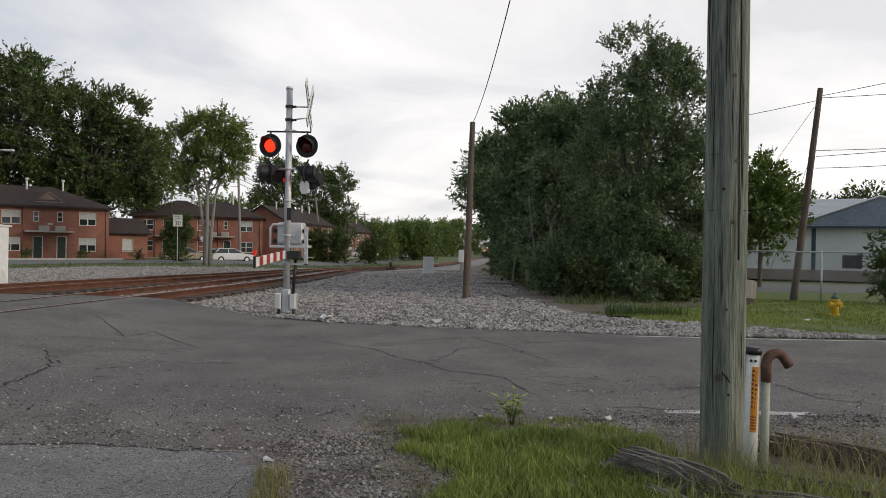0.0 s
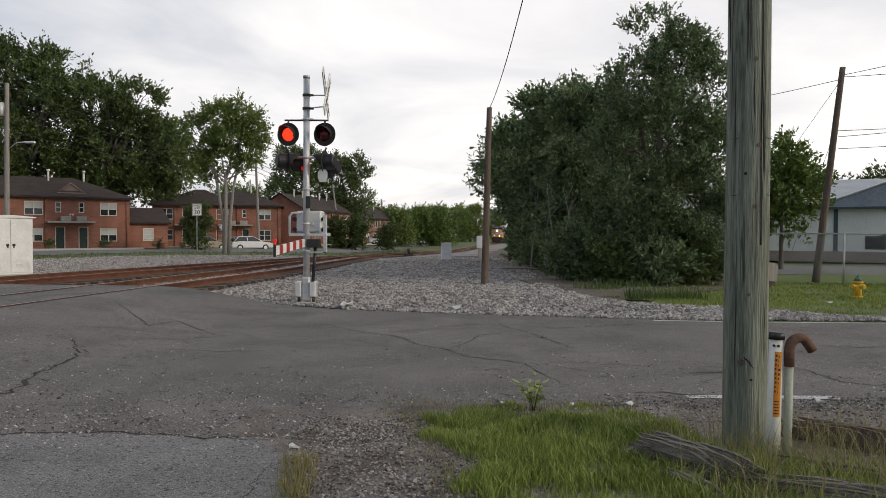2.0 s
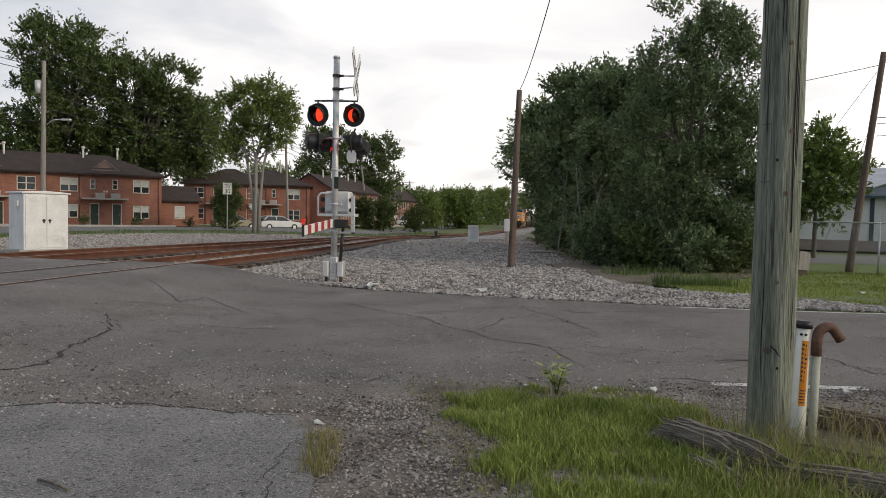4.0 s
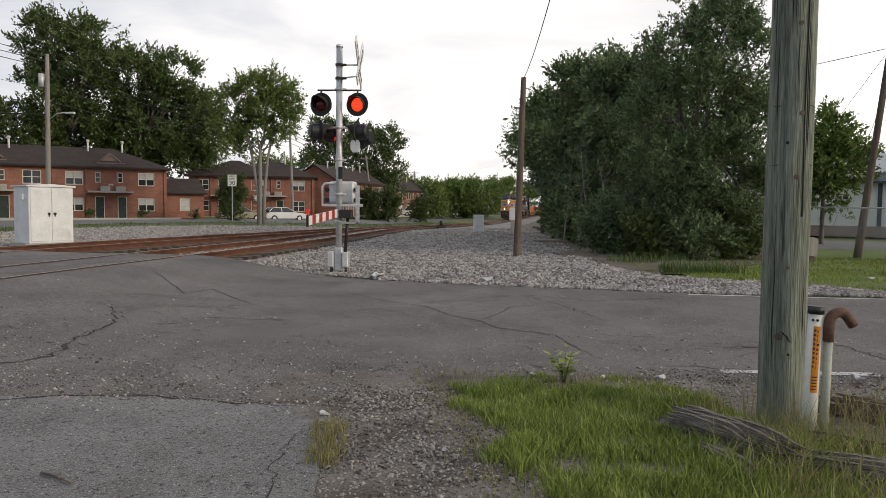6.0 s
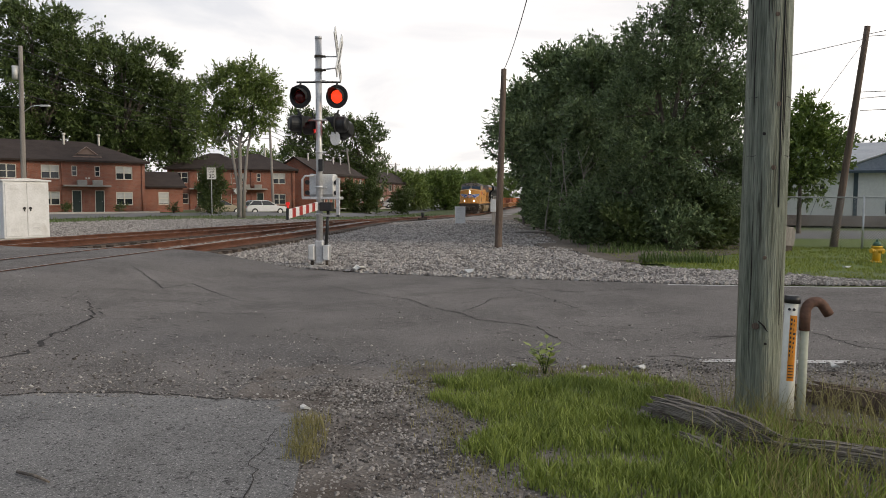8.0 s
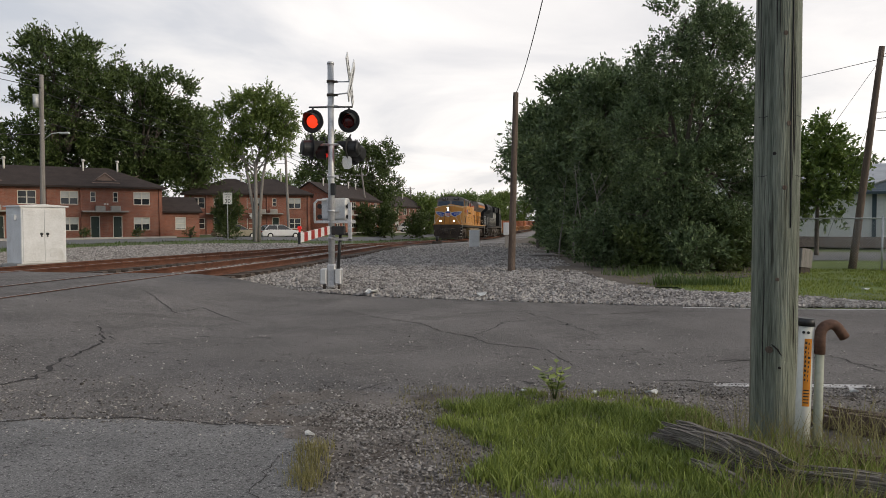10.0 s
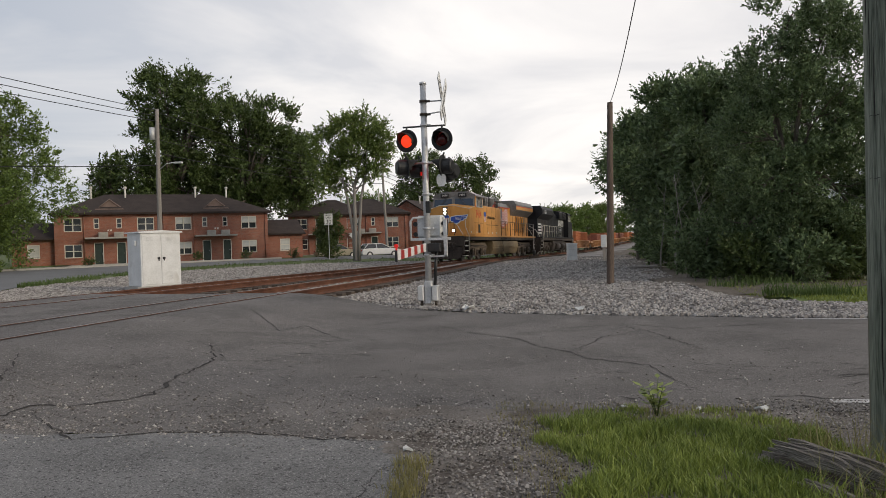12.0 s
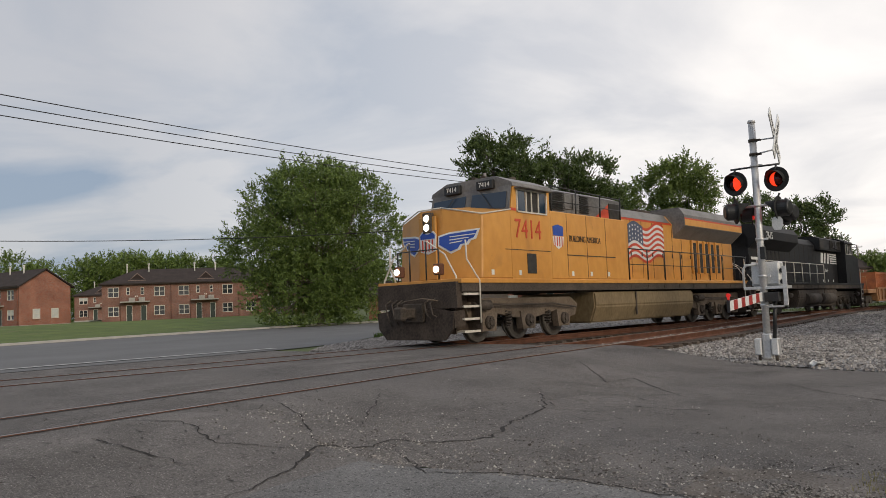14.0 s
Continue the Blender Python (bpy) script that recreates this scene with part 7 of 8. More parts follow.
# ---------------------------------------------------------------- cabinets and markers
def build_cabinets():
    t = thing("signal_cabinet", "white steel signal cabinet with two doors on the gravel", "cabinet", pose(-14.23, 21.76, .1, 0, 0, 60) @ Matrix.Diagonal((1.17, .82, 1, 1)))
    bm = B(); box(bm, -.12, -.02, 0, 1.32, 1.12, .1); part("plinth", bm, CONCRETE, t)
    bm = B(); box(bm, 0, 0, .1, 1.2, 1.1, 1.86, .015); part("body", bm, WHITE, t)
    bm = B(); prism(bm, [(-.06, 1.86), (1.26, 1.86), (1.26, 1.9), (.6, 1.95), (-.06, 1.9)], "y", -.06, 1.16); part("lid", bm, WHITE, t)
    for k in (0, 1):
        bm = B(); box(bm, .04 + k * .565, -.025, .16, .595 + k * .565, 0, 1.8, .008)
        d = part("door", bm, WHITE, t)
        x = .52 if k == 0 else .68
        bm = B(); rod(bm, (x, -.05, 1.02), (x, -.02, 1.02), .04, .04, 12); box(bm, x - .012, -.06, .93, x + .012, -.03, 1.02)
        part("handle", bm, BLACK, d)
        for z0 in (.3, 1.6):
            bm = B()
            for q in range(4):
                box(bm, .18 + k * .565, -.036, z0 + q * .035, .36 + k * .565, -.02, z0 + .015 + q * .035)
            part("vent", bm, ALU_PAINT, d)
    bm = B(); box(bm, -.06, .3, 1.45, 0, .5, 1.62, .005); part("side_vent", bm, WHITE, t)
    # small housings further up the line
    t = thing("relay_box", "small white relay box beside the track", "relay box", pose(-.83, 46.0, land(-.83, 46), 0, 0, 8))
    bm = B(); box(bm, -.3, -.25, 0, .3, .25, 1.05, .02); part("body", bm, WHITE, t)
    bm = B(); box(bm, -.33, -.28, 1.05, .33, .28, 1.1, .01); part("lid", bm, WHITE, t)
    for z in (.35, .7):
        bm = B(); box(bm, -.2, -.27, z, .2, -.25, z + .03); part("seam", bm, ALU_PAINT, t)
    t = thing("switch_stand", "low dark switch stand beside the rails", "switch stand", pose(-4.3, 62.5, rail_z(62.5) - .15))
    bm = B(); box(bm, -.4, -.2, 0, .4, .2, .18, .02); part("base", bm, GRIME, t)
    bm = B(); rod(bm, (0, 0, .15), (0, 0, .62), .09, .16, 12); part("target", bm, BLACK, t)
    bm = B(); rod(bm, (.1, 0, .2), (.9, 0, .25), .03, .03, 8); part("lever", bm, GRIME, t)
    # pipeline marker and vent pipe by the near pole
    t = thing("marker_post", "white plastic cable marker post with black cap and orange sticker", "marker post", pose(2.09, 4.98, -.05, -1.5, 2, 0))
    PLASTIC = material("white plastic", (0.6, 0.6, 0.53), (0.74, 0.73, 0.66), 0.45, scale=3, fine=20, stain=((0.4, 0.38, 0.28), 0.5, 0.6, 2))
    bm = B(); rod(bm, (0, 0, -.2), (0, 0, .86), .049, .046, 24); part("post", bm, PLASTIC, t)
    bm = B(); rod(bm, (0, 0, .86), (0, 0, .91), .052, .05, 24); part("cap", bm, BLACK, t)
    ORANGE = material("orange sticker", (0.6, 0.2, 0.01), (0.72, 0.27, 0.02), 0.5, scale=6, stain=((0.5, 0.4, 0.25), .4, .6, 8))
    face = math.atan2(-4.98, -2.09)
    def band(bm, a0, a1, z0, z1, r):
        n = max(1, int((a1 - a0) / .12))
        for i in range(n):
            a, b = a0 + (a1 - a0) * i / n, a0 + (a1 - a0) * (i + 1) / n
            v = [bm.verts.new((q * math.cos(c), q * math.sin(c), z)) for q in (r - .003, r) for c, z in ((a, z0), (b, z0), (b, z1), (a, z1))]
            for f in ((0, 1, 2, 3), (7, 6, 5, 4), (0, 4, 5, 1), (1, 5, 6, 2), (2, 6, 7, 3), (3, 7, 4, 0)):
                bm.faces.new([v[k] for k in f])
    bm = B(); band(bm, face - .15, face + .75, .34, .78, .0515); st = part("sticker", bm, ORANGE, t, "orange warning sticker with dark lines")
    bm = B()
    rng = random.Random(8)
    for k in range(9):
        band(bm, face + .32, face + .38 + .24 * rng.random(), .74 - k * .03, .755 - k * .03, .0522)
        band(bm, face - .06, face + .08 + .1 * rng.random(), .745 - k * .03, .76 - k * .03, .0522)
    for k in range(5):
        band(bm, face - .05, face + .6, .44 - k * .02, .447 - k * .02, .0522)
    part("sticker_print", bm, BLACK, st)
    for a in (face - .3, face + .25):
        bm = B(); c = Vector((.046 * math.cos(a), .046 * math.sin(a), .82)); rod(bm, c, c * 1.0 + Vector((.008 * math.cos(a), .008 * math.sin(a), 0)), .009, .009, 10)
        part("rivet", bm, BLACK, t)
    t = thing("vent_pipe", "pale green vent pipe with a rusty hooked top", "pipe", pose(2.185, 4.97, -.05, 0, .6, 0))
    PALE_GREEN = material("pale green pipe paint", (0.3, 0.32, 0.25), (0.42, 0.43, 0.34), 0.6, scale=4, fine=30)
    RUSTY = material("rusty pipe", (0.09, 0.045, 0.03), (0.17, 0.09, 0.06), 0.8, scale=6, fine=40, bump=.3)
    bm = B(); rod(bm, (0, 0, -.2), (0, 0, .73), .028, .028, 18); part("pipe", bm, PALE_GREEN, t)
    bm = B()
    pts = [(0, 0, .68), (0, 0, .79)] + [(.065 - .065 * math.cos(a), 0, .8 + .075 * math.sin(a)) for a in [math.pi * k / 10 for k in range(1, 9)]] + [(.155, 0, .79)]
    pipe(bm, pts, [.034] * len(pts), 14); part("hook", bm, RUSTY, t)


build_cabinets()


# ---------------------------------------------------------------- fence, hydrant, signs, mailbox
def build_yard():
    t = thing("wire_fence", "grey chain-link fence with steel posts", "fence")
    a, b = Vector((9.05, 22.6, .08)), Vector((21.5, 16.2, .08))
    a2 = Vector((5.9, 24.2, .08))
    posts = [a2.lerp(a, .0), a2.lerp(a, .55)] + [a.lerp(b, k / 6) for k in range(7)]
    for p in posts:
        bm = B(); rod(bm, (p.x, p.y, -.1), (p.x, p.y, 1.62), .03, .03, 10); rod(bm, (p.x, p.y, 1.62), (p.x, p.y, 1.66), .036, .01, 10)
        part("post", bm, ALU, t)
    bm = B(); pipe(bm, [a + Vector((0, 0, 1.5)), b + Vector((0, 0, 1.5))], .022, 8); part("top_rail", bm, ALU, t)
    bm = B()
    n, h = 190, 1.45
    L = (b - a).length
    d = (b - a) / n
    for k in range(n):
        for s in (1, -1):
            steps_ = int(h / d.length)
            i0 = k
            p = a + d * k
            q = p + d * steps_ * s
            top = h
            if q.x < a.x or q.x > b.x:
                continue
            pipe(bm, [p + Vector((0, 0, .03)), q + Vector((0, 0, .03 + top))], .0028, 3)
    ob = part("chain_link_mesh", bm, ALU, t)
    ob["kind"] = "stuff"
    # hydrant
    t = thing("fire_hydrant", "yellow fire hydrant with a green bonnet on the lawn", "hydrant", pose(9.05, 16.9, .1, 0, 0, 20) @ Matrix.Diagonal((.8, .8, .85, 1)))
    HY = material("hydrant yellow", (0.62, 0.36, 0.02), (0.75, 0.47, 0.04), 0.5, scale=6, stain=((0.3, 0.2, 0.08), .5, .62, 6))
    HG = material("hydrant green", (0.05, 0.12, 0.08), (0.08, 0.17, 0.12), 0.5, scale=6)
    bm = B(); rod(bm, (0, 0, 0), (0, 0, .05), .15, .15, 16); rod(bm, (0, 0, .05), (0, 0, .42), .1, .1, 16); rod(bm, (0, 0, .40), (0, 0, .45), .14, .14, 16); part("barrel", bm, HY, t)
    bm = B(); rod(bm, (0, 0, .45), (0, 0, .56), .12, .07, 16); rod(bm, (0, 0, .56), (0, 0, .63), .03, .03, 6); part("bonnet", bm, HG, t)
    for v in ((.19, 0, 0), (-.19, 0, 0), (0, -.2, -.02)):
        bm = B(); rod(bm, (0, 0, .32), (v[0], v[1], .32 + v[2]), .055, .055, 12); rod(bm, (v[0] * .9, v[1] * .9, .32), (v[0] * 1.15, v[1] * 1.15, .32 + v[2]), .07, .06, 8); part("outlet", bm, HY, t)
    # utility pedestal behind the big pole
    t = thing("utility_pedestal", "grey utility pedestal tilted on the lawn", "pedestal", pose(8.35, 20.2, .08, 0, 6, 25))
    bm = B(); box(bm, -.17, -.14, 0, .17, .14, .2, .01); part("base", bm, GRIME, t)
    bm = B(); prism(bm, [(-.19, .2), (.19, .2), (.19, .62), (.1, .7), (-.19, .7)], "y", -.16, .16); part("hood", bm, GREY_POLE, t)
    # speed sign, turned to the street
    t = thing("speed_sign", "white speed limit sign on a steel post", "road sign", pose(-22.3, 62.1, .0, 0, 0, 20))
    bm = B(); box(bm, -.03, 0, 0, .03, .04, 3.9); part("post", bm, ALU, t)
    bm = B(); box(bm, -.38, -.02, 3.0, .38, 0, 4.0, .004); pl = part("plate", bm, WHITE, t)
    bm = B()
    for a_, b_, c_, d_ in ((-.36, .36, 3.02, 3.035), (-.36, .36, 3.965, 3.98), (-.36, -.345, 3.035, 3.965), (.345, .36, 3.035, 3.965)):
        box(bm, a_, -.025, c_, b_, -.02, d_)
    part("border", bm, BLACK, pl)
    R = Euler((radians(90), 0, 0)).to_matrix().to_4x4()
    letters("SPEED", .2, BLACK, pl, Matrix.Translation((0, -.024, 3.83)) @ R, "word")
    letters("LIMIT", .2, BLACK, pl, Matrix.Translation((0, -.024, 3.62)) @ R, "word")
    letters("30", .5, BLACK, pl, Matrix.Translation((0, -.024, 3.26)) @ R, "digits")
    t = thing("diamond_sign", "grey back of a diamond road sign", "road sign", pose(-19.6, 61.3, 0, 0, 0, 20))
    bm = B(); box(bm, -.03, 0, 0, .03, .04, 2.4); part("post", bm, ALU, t)
    bm = B(); prism(bm, [(-.55, 2.0), (0, 1.45), (.55, 2.0), (0, 2.55)], "y", -.02, 0); part("plate", bm, ALU_PAINT, t)


build_yard()


# ---------------------------------------------------------------- parked cars
def car(x, y, z, turn, paint, label, suv=False):
    t = thing("car", label, "car", pose(x, y, z, 0, 0, turn), group="parked cars")
    L, W = (4.6, 1.8)
    h = 1.45 if not suv else 1.75
    bm = B()
    out = [(-2.25, .3), (-2.3, .62), (-2.2, .88), (-1.5, .98), (1.0, .95), (2.0, .82), (2.28, .6), (2.25, .3)]
    if suv:
        out = [(-2.25, .35), (-2.3, .7), (-2.25, 1.08), (-1.5, 1.12), (1.0, 1.1), (2.0, .98), (2.28, .7), (2.25, .35)]
    prism(bm, out, "y", -W / 2, W / 2)
    bmesh.ops.bevel(bm, geom=[e for e in bm.edges], offset=.06, segments=2, affect="EDGES")
    body = part("body", bm, paint, t)
    b0 = out[3][1] - .03
    bm = B()
    cab = [(-2.0, b0), (-1.5, h - .03), (.1, h), (1.05, b0)] if not suv else [(-2.22, b0), (-2.05, h - .03), (.3, h), (1.15, b0)]
    lo = [(-W / 2 + .06), (W / 2 - .06)]
    v = []
    for s in (-1, 1):
        v.append([bm.verts.new((u, s * (W / 2 - .06 - (.16 if w > b0 + .1 else 0)), w)) for u, w in cab])
    for i in range(4):
        bm.faces.new((v[0][i], v[0][(i + 1) % 4], v[1][(i + 1) % 4], v[1][i]))
    bm.faces.new(v[0][::-1]); bm.faces.new(v[1])
    part("greenhouse", bm, CAR_GLASS, t)
    bm = B(); box(bm, cab[1][0] + .05, -W / 2 + .2, h - .05, cab[2][0] - .02, W / 2 - .2, h + .02, .02)
    part("roof", bm, paint, t)
    for s in (-1, 1):
        bm = B()
        for p, q in ((cab[0], cab[1]), (cab[3], cab[2]), ((-.55, b0), (-.6, h - .01))):
            y0, y1 = s * (W / 2 - .055), s * (W / 2 - .205)
            pipe(bm, [(p[0], y0, p[1]), (q[0], y1, q[1])], .035, 5)
        part("pillars", bm, paint, t)
    for xx in (-1.4, 1.4):
        for s in (-1, 1):
            bm = B(); rod(bm, (xx, s * (W / 2 - .2), .32), (xx, s * (W / 2 + .01), .32), .33, .33, 20)
            w = part("tyre", bm, BLACK_MATT, t)
            bm = B(); rod(bm, (xx, s * (W / 2), .32), (xx, s * (W / 2 + .02), .32), .2, .19, 14)
            part("rim", bm, ALU, w)
    for s in (-1, 1):
        bm = B(); box(bm, 2.18, s * .62 - .18, .62, 2.3, s * .62 + .18, .78, .03); part("headlight", bm, ALU, t)
        bm = B(); box(bm, -2.31, s * .65 - .14, .68, -2.2, s * .65 + .14, .84, .02); part("tail_light", bm, RED_TAPE, t)
    return t


CAR_WHITE = material("white car paint", (0.66, 0.66, 0.66), (0.76, 0.76, 0.76), 0.3, scale=2)
CAR_TAN = material("tan car paint", (0.3, 0.27, 0.2), (0.38, 0.34, 0.26), 0.3, .3, scale=2)
car(-25.6, 73.6, -.25, 40, CAR_TAN, "tan saloon car parked before the apartments")
car(-21.9, 76.4, -.28, 40, CAR_WHITE, "white saloon car parked before the apartments")
car(-13.0, 124, -.2, 15, CAR_WHITE, "white car parked up the street")
car(-9, 175, -.9, 90, CAR_WHITE, "distant white car on the street")
car(13.0, 38.2, .03, 30, CAR_WHITE, "white sport utility car parked by the shed", True)
car(11.6, 40.5, .03, 30, CAR_TAN, "grey car parked by the shed beneath trees")

# ---------------------------------------------------------------- near ground: drive, shoulder, grass, timbers
DRIVE_EDGE = [(-6, -.75), (2.0, -.8), (3.5, -.91), (4.2, -1.02), (4.9, -1.12), (5.2, -1.25), (5.4, -1.6)]
SHOULDER = material("stony shoulder", (0.085, 0.072, 0.062), (0.24, 0.215, 0.195), 0.95, scale=2.0, fine=55, bump=1.0, stain=((0.07, 0.052, 0.04), 0.7, 0.52, 1.1))
OLD_TIMBER = material("rotten grey timber", (0.06, 0.05, 0.042), (0.3, 0.27, 0.235), 0.95, scale=5, fine=30, bump=1.0, streak=(.35, 5, 5), stain=((0.05, 0.03, 0.02), .7, .55, 3))
LITTER = material("pale litter", (0.5, 0.5, 0.48), (0.7, 0.7, 0.68), 0.7, scale=6)


def drive_z(x, y):
    return max(.004, road_z(x, y)) + .003 + .003 * noise.noise((x * .8, y * .8, 2)) + .01 * smooth(4.6, 3.4, y) * smooth(-4.6, -4, x)


def build_near():
    # drive in an older, paler asphalt
    verts, faces = [], []
    ys = steps((-6, 3, 18), (3, 5.4, 24))
    cols = 16
    for y in ys:
        e = spline(DRIVE_EDGE, y) + .03 * noise.noise((y * 2.5, 0, 0))
        for i in range(cols + 1):
            x = -4.7 + (e + 4.7) * i / cols
            yy = min(y, 5.36 + .1 * noise.noise((x * .9, 1, 0)) - .2 * smooth(-3.6, -4.6, x))
            verts.append((x, yy, drive_z(x, yy)))
    n = cols + 1
    for j in range(len(ys) - 1):
        for i in range(cols):
            faces.append((j * n + i, j * n + i + 1, (j + 1) * n + i + 1, (j + 1) * n + i))
    tagged(new("driveway", quick("driveway", verts, faces, DRIVE_ASPHALT, True)), "pale grey worn asphalt driveway", "driveway", kind="structure")
    sheet("shoulder", steps((-2.4, 3.4, 40), (3.4, 14, 20)), steps((-5, 2, 10), (2, 7.0, 40)), lambda x, y: .002 + .012 * noise.noise((x * 2, y * 2, 5)) - .03 * smooth(6.35, 6.9, y) - .03 * smooth(-1.0, -1.5, x) * smooth(5.0, 4.6, y), SHOULDER, lambda x, y: y < 6.95 and x > spline(DRIVE_EDGE, min(y, 5.4)) - .25, "brown stony shoulder of the road", "shoulder")
    # loose stones on shoulder and road edge
    rng = random.Random(21)
    base = [(-1, -0.6, -0.4), (0.9, -0.8, -0.4), (1.0, 0.7, -0.4), (-0.7, 0.9, -0.4), (-0.6, -0.4, 0.6), (0.6, -0.5, 0.7), (0.4, 0.5, 0.55), (-0.5, 0.5, 0.75)]
    quads = [(3, 2, 1, 0), (4, 5, 6, 7), (0, 1, 5, 4), (1, 2, 6, 5), (2, 3, 7, 6), (3, 0, 4, 7)]
    verts, faces, c = [], [], 0
    while c < 24000:
        k = rng.random()
        if k < .5:
            x, y = rng.uniform(-1.3, .45), rng.uniform(1.8, 6.0)
            if x < spline(DRIVE_EDGE, min(y, 5.4)) - .1:
                continue
        elif k < .8:
            x, y = rng.uniform(1.3, 6.5), rng.uniform(5.6, 6.9)
        elif k < .93:
            x, y = rng.uniform(-5.5, 1.5), 5.3 + 1.6 * rng.random() ** 2
        else:
            x, y = rng.uniform(-9, -1), rng.uniform(2.2, 7.5)
        s = rng.uniform(.0035, .0105) * (1.9 if rng.random() < .05 else 1) * (.6 if k > .93 else 1)
        q = Euler((rng.uniform(-.4, .4), rng.uniform(-.4, .4), rng.uniform(0, 6.3))).to_matrix()
        o = Vector((x, y, max(road_z(x, y), .004) + s * .3))
        i0 = len(verts)
        verts += [o + q @ Vector((v[0] * s * rng.uniform(.8, 1.4), v[1] * s, v[2] * s * .7)) for v in base]
        faces += [tuple(i0 + i for i in f) for f in quads]
        c += 1
    tagged(new("loose_stones", quick("loose_stones", verts, faces, PEBBLE)), "small loose stones on the shoulder", "gravel", kind="stuff")


build_near()


def blades(name, spots, mat, label, seed, lean=.5):
    """Grass: narrow bent blades, two faces each. spots yields (x, y, z, height, width)."""
    g = random.Random(seed)
    verts, faces = [], []
    for x, y, z, h, w in spots:
        a = g.uniform(0, 6.283)
        b = g.uniform(0, 6.283)
        dx, dy = math.cos(a) * w / 2, math.sin(a) * w / 2
        lx, ly = math.cos(b) * h * lean * g.random(), math.sin(b) * h * lean * g.random()
        i = len(verts)
        verts += [(x - dx, y - dy, z - .01), (x + dx, y + dy, z - .01), (x + dx * .8 + lx * .35, y + dy * .8 + ly * .35, z + h * .55), (x - dx * .8 + lx * .35, y - dy * .8 + ly * .35, z + h * .55), (x + lx, y + ly, z + h)]
        faces += [(i, i + 1, i + 2, i + 3), (i + 3, i + 2, i + 4)]
    return tagged(new(name, quick(name, verts, faces, mat)), label, "grass", kind="stuff")


def inside(poly, x, y):
    hit = False
    for (x0, y0), (x1, y1) in zip(poly, poly[1:] + poly[:1]):
        if (y0 > y) != (y1 > y) and x < (x1 - x0) * (y - y0) / (y1 - y0) + x0:
            hit = not hit
    return hit


PATCH = [(-.42, 6.0), (-.05, 6.34), (.7, 6.4), (1.4, 6.1), (1.55, 5.6), (1.45, 4.9), (1.6, 3.8), (1.8, 2.2), (.8, 2.2), (.38, 3.5), (.1, 4.35), (-.3, 5.4)]


